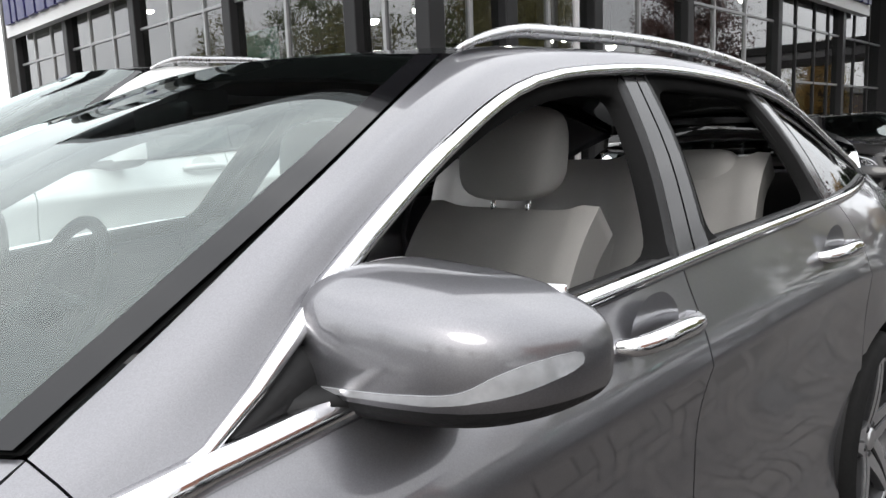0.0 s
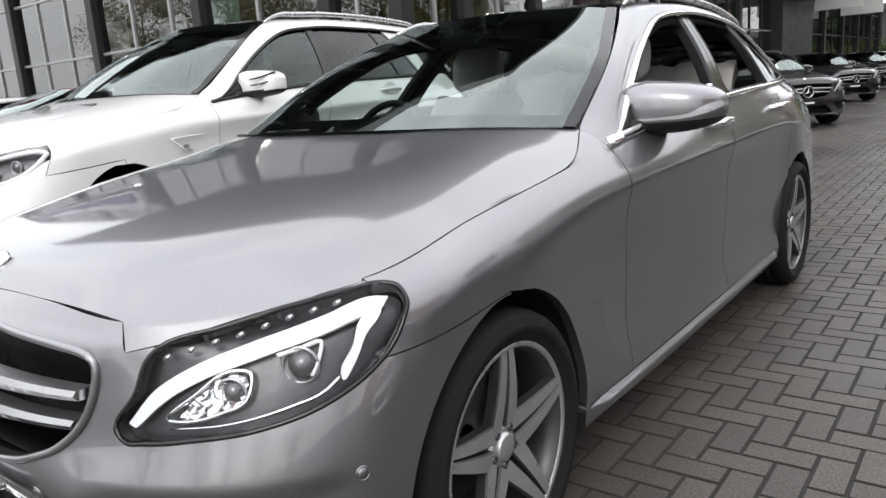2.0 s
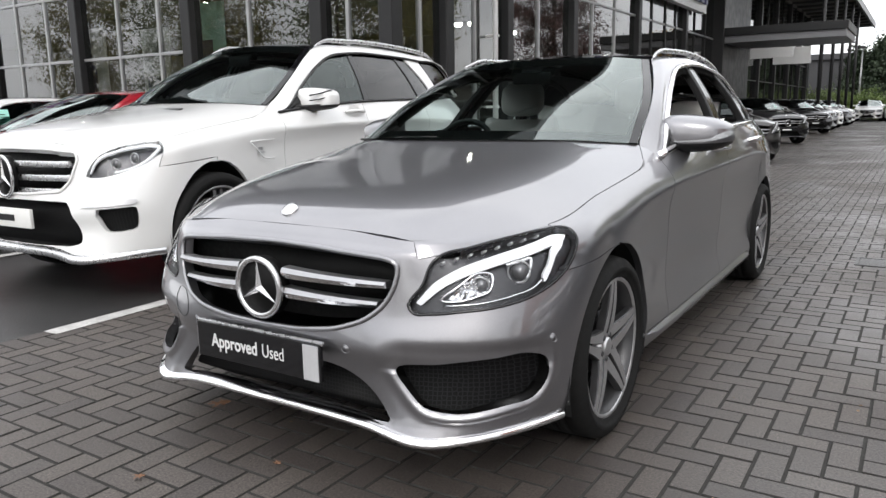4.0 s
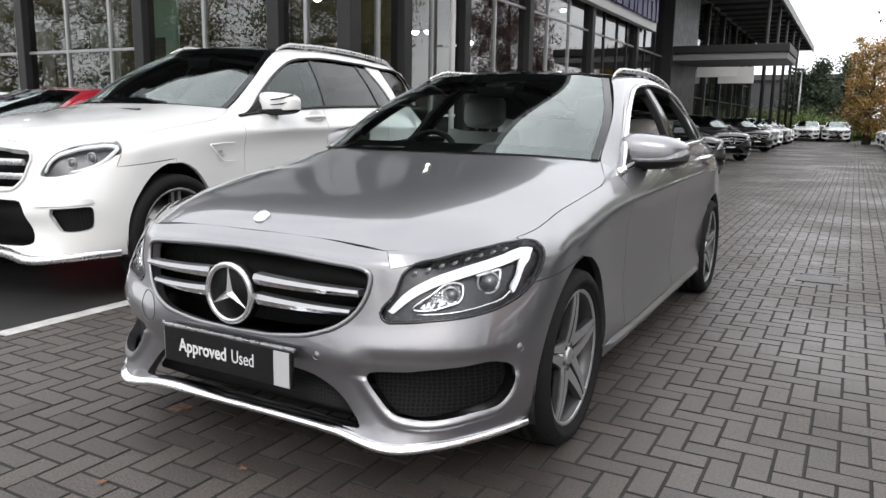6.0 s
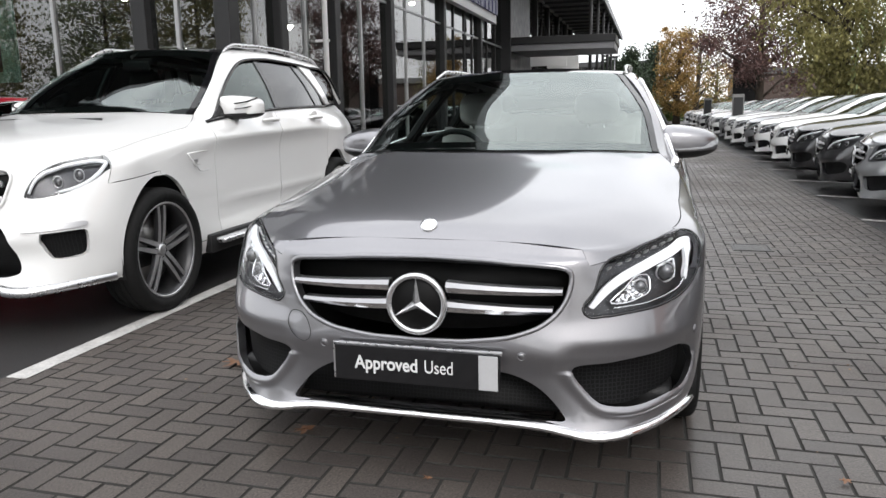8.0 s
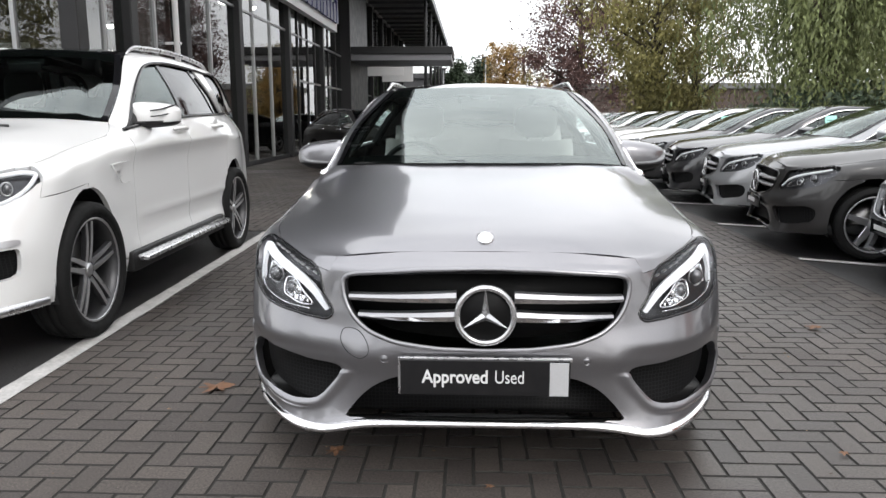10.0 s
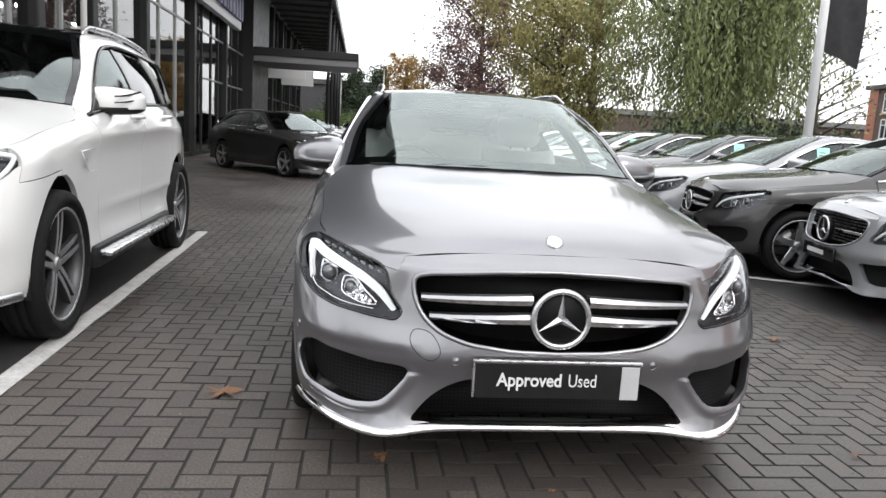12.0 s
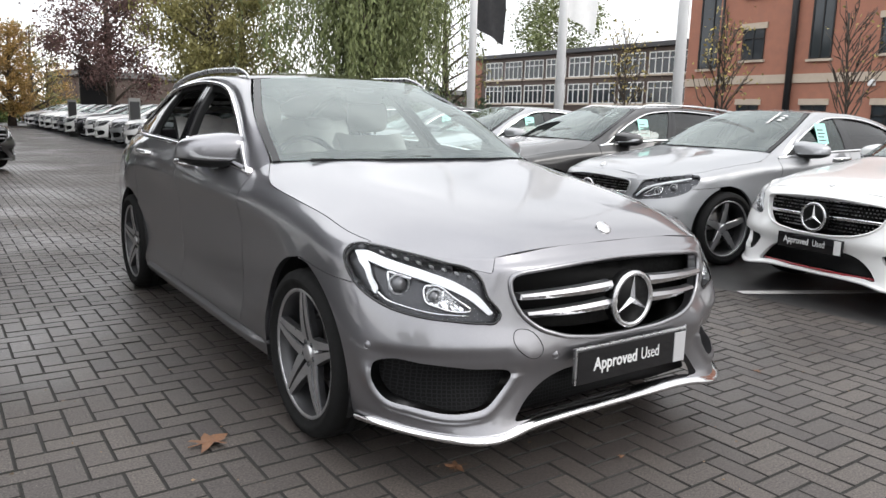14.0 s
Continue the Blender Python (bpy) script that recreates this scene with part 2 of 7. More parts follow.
M_YELLOW = mat("yellow_leaves", (0.30, 0.24, 0.07), 0.6, 0, 0.3, 0.8, 0, 40, island=0.28)


def honeycomb(name, scale):
    """Black grille mesh: small cells with slightly lighter ribs between them."""
    m, n, l, p = node_mat(name)
    tc = n.new("ShaderNodeTexCoord")
    v = n.new("ShaderNodeTexVoronoi")
    v.feature = "DISTANCE_TO_EDGE"
    v.inputs["Scale"].default_value = scale
    v.inputs["Randomness"].default_value = 0.3
    r = n.new("ShaderNodeValToRGB")
    r.color_ramp.elements[0].position, r.color_ramp.elements[0].color = 0.06, (0.011, 0.011, 0.012, 1)
    r.color_ramp.elements[1].position, r.color_ramp.elements[1].color = 0.16, (0.002, 0.002, 0.002, 1)
    v.voronoi_dimensions = "2D"
    sp = n.new("ShaderNodeSeparateXYZ")
    cb = n.new("ShaderNodeCombineXYZ")
    l.new(tc.outputs["Object"], sp.inputs[0])
    l.new(sp.outputs["X"], cb.inputs["X"])
    l.new(sp.outputs["Z"], cb.inputs["Y"])
    l.new(cb.outputs[0], v.inputs["Vector"])
    l.new(v.outputs["Distance"], r.inputs["Fac"])
    l.new(r.outputs["Color"], p.inputs["Base Color"])
    p.inputs["Roughness"].default_value = 0.55
    p.inputs["Specular IOR Level"].default_value = 0.15
    return m


M_HONEY = honeycomb("black_honeycomb_mesh", 75)


def paver(name, random_from):
    """Concrete block with fine aggregate, damp patches that darken and gloss it, and a tone of its own for each block."""
    m, n, l, p = node_mat(name)
    geo = n.new("ShaderNodeNewGeometry")
    src = geo.outputs["Random Per Island"] if random_from == "island" else n.new("ShaderNodeObjectInfo").outputs["Random"]
    tone = n.new("ShaderNodeValToRGB")
    e = tone.color_ramp.elements
    e[0].position, e[0].color = 0.0, (0.048, 0.041, 0.038, 1)
    e[1].position, e[1].color = 1.0, (0.073, 0.062, 0.055, 1)
    k = tone.color_ramp.elements.new(0.45)
    k.color = (0.061, 0.052, 0.047, 1)
    l.new(src, tone.inputs["Fac"])
    grain = n.new("ShaderNodeTexNoise")
    grain.inputs["Scale"].default_value, grain.inputs["Detail"].default_value = 130, 5
    l.new(geo.outputs["Position"], grain.inputs["Vector"])
    chips = n.new("ShaderNodeTexVoronoi")
    chips.inputs["Scale"].default_value = 95
    l.new(geo.outputs["Position"], chips.inputs["Vector"])
    spots = n.new("ShaderNodeMapRange")
    spots.inputs["From Min"].default_value, spots.inputs["From Max"].default_value = 0.10, 0.16
    spots.inputs["To Min"].default_value, spots.inputs["To Max"].default_value = 2.4, 1.0
    l.new(chips.outputs["Distance"], spots.inputs["Value"])
    damp = n.new("ShaderNodeTexNoise")
    damp.inputs["Scale"].default_value, damp.inputs["Detail"].default_value = 0.55, 5
    l.new(geo.outputs["Position"], damp.inputs["Vector"])
    gm = n.new("ShaderNodeMapRange")
    gm.inputs["From Min"].default_value, gm.inputs["From Max"].default_value = 0.3, 0.7
    gm.inputs["To Min"].default_value, gm.inputs["To Max"].default_value = 0.35, 1.65
    l.new(grain.outputs["Fac"], gm.inputs["Value"])
    dm = n.new("ShaderNodeMapRange")
    dm.inputs["From Min"].default_value, dm.inputs["From Max"].default_value = 0.35, 0.65
    dm.inputs["To Min"].default_value, dm.inputs["To Max"].default_value = 0.85, 1.12
    l.new(damp.outputs["Fac"], dm.inputs["Value"])
    m1_ = n.new("ShaderNodeMath")
    m1_.operation = "MULTIPLY"
    l.new(gm.outputs["Result"], m1_.inputs[0])
    l.new(dm.outputs["Result"], m1_.inputs[1])
    m2_ = n.new("ShaderNodeMath")
    m2_.operation = "MULTIPLY"
    l.new(m1_.outputs[0], m2_.inputs[0])
    l.new(spots.outputs["Result"], m2_.inputs[1])
    hsv = n.new("ShaderNodeHueSaturation")
    l.new(tone.outputs["Color"], hsv.inputs["Color"])
    l.new(m2_.outputs[0], hsv.inputs["Value"])
    l.new(hsv.outputs["Color"], p.inputs["Base Color"])
    rm = n.new("ShaderNodeMapRange")
    rm.inputs["From Min"].default_value, rm.inputs["From Max"].default_value = 0.38, 0.60
    rm.inputs["To Min"].default_value, rm.inputs["To Max"].default_value = 0.34, 0.62
    l.new(damp.outputs["Fac"], rm.inputs["Value"])
    l.new(rm.outputs["Result"], p.inputs["Roughness"])
    b = n.new("ShaderNodeBump")
    b.inputs["Strength"].default_value, b.inputs["Distance"].default_value = 0.55, 0.003
    l.new(grain.outputs["Fac"], b.inputs["Height"])
    l.new(b.outputs["Normal"], p.inputs["Normal"])
    return m


M_PAVER = paver("grey_brown_block_paver", "object")
M_PAVERFIELD = paver("grey_brown_block_pavers", "island")
M_LITTER = mat("pale_brown_litter", (0.16, 0.11, 0.07), 0.8, 0, 0.3, 50, 0, 200, island=0.6)

# ---- mesh tools ----
def obj(name, bm, material, parent=None, label="", smooth=True):
    me = bpy.data.meshes.new(name)
    if smooth:
        for f in bm.faces:
            f.smooth = True
    bm.to_mesh(me)
    bm.free()
    for m in (material if isinstance(material, (list, tuple)) else (material,)):
        me.materials.append(m)
    ob = new(name, me)
    if parent:
        ob.parent = parent
    if label:
        tagged(ob, label)
    return ob


def part(name, bm, material, parent, label="", smooth=True):
    """One mesh under a thing or under a part."""
    return obj(name, bm, material, parent, label, smooth)


def empty(name, label, category, group="", at=None):
    e = new(name)
    e.empty_display_size = 0.2
    if at is not None:
        e.matrix_world = at
    return tagged(e, label, category, group)


def box(bm, x0, y0, z0, x1, y1, z1, bevel=0.0):
    r = bmesh.ops.create_cube(bm, size=1.0)
    vs = r["verts"]
    bmesh.ops.scale(bm, vec=(x1 - x0, y1 - y0, z1 - z0), verts=vs)
    bmesh.ops.translate(bm, vec=((x0 + x1) / 2, (y0 + y1) / 2, (z0 + z1) / 2), verts=vs)
    if bevel:
        es = list({e for v in vs for e in v.link_edges})
        bmesh.ops.bevel(bm, geom=es, offset=bevel, segments=2, affect="EDGES", profile=0.5)
    return vs


def boxes(*dims, bevel=0.0):
    bm = bmesh.new()
    for d in dims:
        box(bm, *d, bevel=bevel)
    return bm


def spline(P, n):
    """Hermite curve through the points along axis 0, with n steps a segment and tangents that allow for uneven spacing."""
    P = np.asarray(P, float)
    k = len(P)
    d = np.linalg.norm((P[1:] - P[:-1]).reshape(k - 1, -1), axis=1) + 1e-9
    s = (P[1:] - P[:-1]) / d.reshape(-1, *([1] * (P.ndim - 1)))
    m = np.zeros_like(P)
    m[0], m[-1] = s[0], s[-1]
    for i in range(1, k - 1):
        m[i] = (s[i - 1] * d[i] + s[i] * d[i - 1]) / (d[i] + d[i - 1])
    out = []
    for i in range(k - 1):
        for t in np.linspace(0, 1, n, endpoint=False):
            a, b, c, e = 2 * t**3 - 3 * t**2 + 1, t**3 - 2 * t**2 + t, -2 * t**3 + 3 * t**2, t**3 - t**2
            out.append(a * P[i] + b * d[i] * m[i] + c * P[i + 1] + e * d[i] * m[i + 1])
    out.append(P[-1])
    return np.array(out)


def loft(rings, nu, nv):
    """A grid of points [across][along] through curves with equal numbers of control points."""
    A = np.array(rings, float)
    A = spline(A.transpose(1, 0, 2), nu).transpose(1, 0, 2)
    return spline(A, nv)


def grid_bm(G, keep=None, flip=False):
    bm = bmesh.new()
    V, U = G.shape[:2]
    vs = [[bm.verts.new(G[v, u]) for u in range(U)] for v in range(V)]
    for v in range(V - 1):
        for u in range(U - 1):
            if keep is None or keep[v, u]:
                q = [vs[v][u], vs[v][u + 1], vs[v + 1][u + 1], vs[v + 1][u]]
                bm.faces.new(q[::-1] if flip else q)
    bmesh.ops.delete(bm, geom=[v for v in bm.verts if not v.link_faces], context="VERTS")
    return bm


def mirror(bm, both=True):
    """Adds the half at -x (both), or turns the half into the one at -x."""
    if both:
        r = bmesh.ops.duplicate(bm, geom=bm.verts[:] + bm.edges[:] + bm.faces[:])
        g = r["geom"]
    else:
        g = bm.verts[:] + bm.faces[:]
    for v in g:
        if isinstance(v, bmesh.types.BMVert):
            v.co.x = -v.co.x
    bmesh.ops.reverse_faces(bm, faces=[f for f in g if isinstance(f, bmesh.types.BMFace)])
    if both:
        bmesh.ops.remove_doubles(bm, verts=[v for v in bm.verts if abs(v.co.x) < 0.003], dist=0.0015)
    return bm


def closed(P, n=6):
    """A closed smooth outline through 2-D points."""
    P = np.asarray(P, float)
    Q = np.vstack([P[-2:], P, P[:2]])
    S = spline(Q, n)
    return S[2 * n:(2 + len(P)) * n]


def inside(poly, q):
    x, y = q
    a, b = poly, np.roll(poly, -1, axis=0)
    c = ((a[:, 1] > y) != (b[:, 1] > y)) & (x < (b[:, 0] - a[:, 0]) * (y - a[:, 1]) / (b[:, 1] - a[:, 1] + 1e-12) + a[:, 0])
    return c.sum() % 2 == 1


def nearest(poly, q):
    a, b = poly, np.roll(poly, -1, axis=0)
    ab = b - a
    t = np.clip(((q - a) * ab).sum(1) / ((ab**2).sum(1) + 1e-12), 0, 1)
    p = a + t[:, None] * ab
    return p[np.argmin(((p - q) ** 2).sum(1))]


def cut(bm, poly, right, up, test):
    """Cuts an opening of that outline, seen along right x up, through the faces for which test(centre) holds; its edge is drawn to the outline."""
    right, up = Vector(right), Vector(up)
    axis = right.cross(up)
    lo, hi = poly.min(0), poly.max(0)
    gone = []
    for f in bm.faces:
        c = f.calc_center_median()
        q = (c.dot(right), c.dot(up))
        if lo[0] < q[0] < hi[0] and lo[1] < q[1] < hi[1] and test(c) and inside(poly, q):
            gone.append(f)
    old = {v for v in bm.verts if v.is_boundary}
    bm.normal_update()
    normals = {v: v.normal.copy() for f in gone for v in f.verts}
    bmesh.ops.delete(bm, geom=gone, context="FACES")
    for v in bm.verts:
        if v.is_boundary and v not in old and v in normals:
            q = np.array((v.co.dot(right), v.co.dot(up)))
            d = nearest(poly, q) - q
            if np.hypot(*d) < 0.05:
                n = normals[v]
                k = axis.dot(n)
                m = right * float(d[0]) + up * float(d[1])
                if abs(k) > 0.15:
                    m = m - axis * (m.dot(n) / k)
                v.co += m
    bmesh.ops.delete(bm, geom=[v for v in bm.verts if not v.link_faces], context="VERTS")


def panel(bm, gap=0.002, depth=0.02):
    """Gives a sheet a narrow gap round its edge and a turned-in flange, so that it has thickness."""
    bm.normal_update()
    edges = [e for e in bm.edges if e.is_boundary]
    vs = {v for e in edges for v in e.verts}
    nor = {v: v.normal.copy() for v in vs}
    for v in vs:
        d = Vector()
        for f in v.link_faces:
            d += f.calc_center_median() - v.co
        d -= nor[v] * d.dot(nor[v])
        if d.length > 1e-6:
            v.co += d.normalized() * gap
    r = bmesh.ops.extrude_edge_only(bm, edges=edges)
    made = {v for v in r["geom"] if isinstance(v, bmesh.types.BMVert)}
    for v in made:
        for e in v.link_edges:
            o = e.other_vert(v)
            if o in nor:
                v.co = o.co - nor[o] * depth
                break
    for e in edges:
        if e.is_valid:
            e.smooth = False
    return bm


def tube(path, radius, sides=8, closed_path=False, squash=1.0, up=(0, 0, 1)):
    """A rod along a path."""
    bm = bmesh.new()
    add_tube(bm, path, radius, sides, closed_path, squash, up)
    return bm


def add_tube(bm, path, radius, sides=8, closed_path=False, squash=1.0, up=(0, 0, 1)):
    P = [Vector(p) for p in path]
    n = len(P)
    rad = radius if isinstance(radius, (list, tuple, np.ndarray)) else [radius] * n
    rings = []
    for i, p in enumerate(P):
        a = P[(i - 1) % n] if closed_path or i else P[0]
        b = P[(i + 1) % n] if closed_path or i < n - 1 else P[-1]
        t = (b - a).normalized()
        s = t.cross(Vector(up))
        s = s.normalized() if s.length > 1e-4 else t.cross(Vector((1, 0, 0))).normalized()
        w = s.cross(t)
        rings.append([bm.verts.new(p + rad[i] * (math.cos(6.2832 * k / sides) * s + squash * math.sin(6.2832 * k / sides) * w)) for k in range(sides)])
    for i in range(n if closed_path else n - 1):
        a, b = rings[i], rings[(i + 1) % n]
        for k in range(sides):
            bm.faces.new((a[k], a[(k + 1) % sides], b[(k + 1) % sides], b[k]))
    if not closed_path:
        bm.faces.new(rings[0][::-1])
        bm.faces.new(rings[-1])


def lathe(bm, profile, steps, axis="x", at=(0, 0, 0)):
    """Turns a profile of (offset along axis, radius) round the x axis."""
    rings = []
    for k in range(steps):
        a = 6.2832 * k / steps
        rings.append([bm.verts.new((at[0] + o, at[1] + r * math.cos(a), at[2] + r * math.sin(a))) for o, r in profile])
    for k in range(steps):
        a, b = rings[k], rings[(k + 1) % steps]
        for i in range(len(profile) - 1):
            bm.faces.new((a[i], a[i + 1], b[i + 1], b[i]))


def prism(bm, poly, y0, y1, frame_=None):
    """A flat shape in (x, z), given depth from y0 to y1 (or in a frame of three vectors and an origin)."""
    def put(x, z, y):
        if frame_:
            o, r, u, n = frame_
            return Vector(o) + Vector(r) * x + Vector(u) * z + Vector(n) * y
        return Vector((x, y, z))
    a = [bm.verts.new(put(x, z, y0)) for x, z in poly]
    b = [bm.verts.new(put(x, z, y1)) for x, z in poly]
    k = len(poly)
    bm.faces.new(a)
    bm.faces.new(b[::-1])
    for i in range(k):
        bm.faces.new((a[i], b[i], b[(i + 1) % k], a[(i + 1) % k]))

# ---- cars ----
# Curves of the half body, from the middle of the nose round the corner and along the side to the middle of the tail, from the bottom edge up to the bonnet edge and waistline.
RINGS = {
    "bottom": [(0, .03, .224), (.38, .022, .223), (.56, .030, .199), (.70, .125, .205), (.838, .342, .218), (.87, .8, .19), (.86, 1.2, .19), (.865, 1.58, .19), (.865, 2.45, .19), (.865, 3.25, .19), (.87, 3.64, .2), (.82, 4.15, .22), (.72, 4.5, .25), (.45, 4.64, .27), (0, 4.66, .27)],
    "skirt": [(0, .05, .27), (.35, .045, .267), (.54, .046, .252), (.72, .15, .26), (.855, .345, .265), (.885, .8, .27), (.885, 1.2, .27), (.89, 1.58, .27), (.89, 2.45, .27), (.89, 3.25, .27), (.89, 3.64, .28), (.845, 4.15, .30), (.74, 4.52, .32), (.46, 4.66, .33), (0, 4.68, .33)],
    "low": [(0, .03, .375), (.3, .03, .375), (.5, .055, .375), (.73, .165, .375), (.865, .345, .375), (.90, .8, .38), (.89, 1.2, .38), (.868, 1.58, .38), (.866, 2.45, .38), (.868, 3.25, .38), (.90, 3.64, .40), (.86, 4.15, .42), (.755, 4.53, .43), (.47, 4.68, .44), (0, 4.70, .44)],
    "bumper": [(0, -.005, .465), (.3, -.002, .465), (.5, .035, .465), (.73, .150, .475), (.868, .337, .48), (.905, .8, .49), (.880, 1.2, .49), (.866, 1.58, .49), (.868, 2.45, .49), (.874, 3.25, .5), (.896, 3.64, .52), (.84, 4.15, .54), (.76, 4.54, .55), (.47, 4.69, .56), (0, 4.71, .56)],
    "mid": [(0, .005, .56), (.3, .012, .56), (.5, .068, .565), (.72, .175, .575), (.868, .36, .58), (.905, .8, .60), (.882, 1.2, .60), (.872, 1.58, .60), (.876, 2.45, .60), (.882, 3.25, .61), (.897, 3.64, .63), (.84, 4.15, .65), (.755, 4.53, .66), (.46, 4.67, .67), (0, 4.69, .67)],
    "lamp": [(0, .02, .65), (.3, .035, .65), (.5, .085, .655), (.7, .205, .665), (.865, .40, .675), (.90, .8, .70), (.880, 1.2, .735), (.874, 1.58, .745), (.880, 2.45, .76), (.886, 3.25, .77), (.896, 3.64, .74), (.835, 4.15, .76), (.745, 4.5, .77), (.45, 4.64, .78), (0, 4.66, .78)],
    "crease": [(0, .045, .735), (.3, .055, .735), (.5, .10, .735), (.68, .235, .735), (.862, .44, .745), (.889, .8, .79), (.890, 1.2, .825), (.895, 1.58, .842), (.901, 2.45, .862), (.900, 3.25, .87), (.888, 3.64, .85), (.815, 4.15, .87), (.73, 4.48, .88), (.44, 4.6, .89), (0, 4.62, .89)],
    "shoulder": [(0, .075, .775), (.28, .083, .772), (.51, .12, .758), (.665, .255, .757), (.83, .455, .785), (.855, .8, .835), (.855, 1.2, .885), (.868, 1.58, .905), (.882, 2.45, .945), (.874, 3.25, .965), (.850, 3.64, .97), (.765, 4.15, .985), (.67, 4.43, .99), (.42, 4.53, 1.0), (0, 4.55, 1.0)],
    "waist": [(0, .10, .803), (.28, .108, .799), (.505, .132, .778), (.655, .262, .772), (.785, .46, .803), (.814, .8, .862), (.826, 1.2, .915), (.815, 1.58, .96), (.85, 2.45, 1.03), (.825, 3.25, 1.05), (.785, 3.64, 1.055), (.685, 4.15, 1.07), (.62, 4.38, 1.07), (.4, 4.46, 1.08), (0, 4.48, 1.08)],
}
BONNET = [
    [(0, .10, .803), (.28, .108, .799), (.42, .118, .79), (.505, .132, .778)],
    [(0, .145, .842), (.25, .155, .838), (.44, .18, .82), (.585, .20, .774)],
    [(0, .29, .885), (.25, .29, .88), (.49, .30, .855), (.70, .33, .785)],
    [(0, .55, .93), (.28, .55, .925), (.57, .56, .90), (.798, .57, .826)],
    [(0, .8, .965), (.28, .8, .962), (.58, .8, .94), (.814, .8, .862)],
    [(0, 1.0, .995), (.28, 1.01, .992), (.60, 1.04, .972), (.827, 1.09, .901)],
    [(0, 1.12, 1.02), (.28, 1.15, 1.018), (.57, 1.21, 1.008), (.812, 1.30, .945)],
    [(0, 1.16, 1.03), (.28, 1.19, 1.028), (.53, 1.27, 1.022), (.746, 1.455, 1.0)],
]
SCREEN = [
    [(0, 1.14, 1.035), (.28, 1.17, 1.033), (.53, 1.26, 1.027), (.739, 1.45, 1.006)],
    [(0, 1.62, 1.255), (.26, 1.64, 1.253), (.51, 1.69, 1.237), (.682, 1.80, 1.199)],
    [(0, 2.06, 1.417), (.22, 2.075, 1.415), (.415, 2.12, 1.408), (.545, 2.19, 1.391)],
]
ESTATE = {
    "inner": [(.827, 1.19, .914), (.744, 1.455, 1.004), (.687, 1.80, 1.200), (.600, 2.08, 1.342), (.547, 2.22, 1.398), (.548, 2.6, 1.428), (.535, 3.1, 1.428), (.503, 3.6, 1.400), (.46, 4.02, 1.352), (.445, 4.35, 1.26)],
    "outer": [(.828, 1.19, .9135), (.812, 1.55, .966), (.750, 1.80, 1.120), (.69, 2.05, 1.25), (.645, 2.27, 1.335), (.618, 2.62, 1.38), (.608, 3.1, 1.378), (.597, 3.6, 1.325), (.62, 3.93, 1.205), (.66, 4.15, 1.09)],
    "roof": [(0, 2.06, 1.417), (0, 2.3, 1.447), (0, 2.8, 1.46), (0, 3.4, 1.445), (0, 4.0, 1.385), (0, 4.38, 1.29)],
    "tail": [(0, 4.38, 1.29), (0, 4.52, 1.17), (0, 4.48, 1.08)],
}
SALOON = {
    "inner": [(.827, 1.19, .914), (.744, 1.455, 1.004), (.687, 1.80, 1.200), (.600, 2.08, 1.342), (.547, 2.22, 1.398), (.545, 2.6, 1.41), (.54, 3.0, 1.385), (.53, 3.4, 1.31), (.53, 3.75, 1.19), (.55, 4.0, 1.09)],
    "outer": [(.828, 1.19, .9135), (.812, 1.55, .966), (.750, 1.80, 1.120), (.69, 2.05, 1.25), (.645, 2.27, 1.335), (.615, 2.62, 1.36), (.62, 2.95, 1.335), (.65, 3.25, 1.26), (.70, 3.55, 1.15), (.76, 3.8, 1.07)],
    "roof": [(0, 2.06, 1.417), (0, 2.3, 1.437), (0, 2.7, 1.44), (0, 3.1, 1.40), (0, 3.5, 1.30), (0, 4.0, 1.12)],
    "tail": [(0, 4.0, 1.12), (0, 4.3, 1.10), (0, 4.48, 1.08)],
}
SUV_ROOF = {
    "inner": [(.827, 1.19, .914), (.744, 1.455, 1.004), (.687, 1.80, 1.200), (.600, 2.08, 1.342), (.560, 2.22, 1.396), (.562, 2.6, 1.425), (.562, 3.1, 1.430), (.556, 3.6, 1.417), (.545, 4.05, 1.390), (.535, 4.35, 1.352)],
    "outer": [(.828, 1.19, .9135), (.812, 1.55, .966), (.756, 1.80, 1.120), (.700, 2.05, 1.25), (.660, 2.27, 1.332), (.645, 2.62, 1.372), (.640, 3.1, 1.376), (.637, 3.62, 1.361), (.645, 4.16, 1.306), (.69, 4.40, 1.09)],
    "roof": [(0, 2.06, 1.417), (0, 2.3, 1.440), (0, 2.8, 1.455), (0, 3.4, 1.450), (0, 4.0, 1.420), (0, 4.38, 1.372)],
    "tail": [(0, 4.38, 1.372), (0, 4.52, 1.20), (0, 4.48, 1.08)],
    "panes": [("front_window", 1.80, 2.54, 1.76, 2.50, "f"), ("rear_window", 2.60, 3.24, 2.56, 3.42, "r"), ("rear_light", 3.26, 3.42, 3.445, 3.80, "r"), ("quarter_window", 3.66, 4.20, 3.99, 4.30, "q")],
    "posts": [(2.54, 2.60, 2.50, 2.56), (3.24, 3.26, 3.42, 3.445)],
    "pillar": (3.42, 3.66, 3.80, 3.99),
}
WHEELS = (0.795, 3.64)
SIDE = ((0.8, 0.6, 0), (0, 0, 1))
OUT_LAMP = closed([(.463, .588), (.475, .575), (.521, .573), (.609, .581), (.731, .594), (.830, .616), (.910, .653), (.956, .692), (.980, .733), (.988, .766), (.972, .789), (.938, .797), (.891, .793), (.791, .780), (.664, .757), (.552, .734), (.535, .720), (.505, .657)])
LAMP_TOP = ((.492, .729), (.548, .738), (.664, .761), (.791, .784), (.891, .797), (.92, .802))
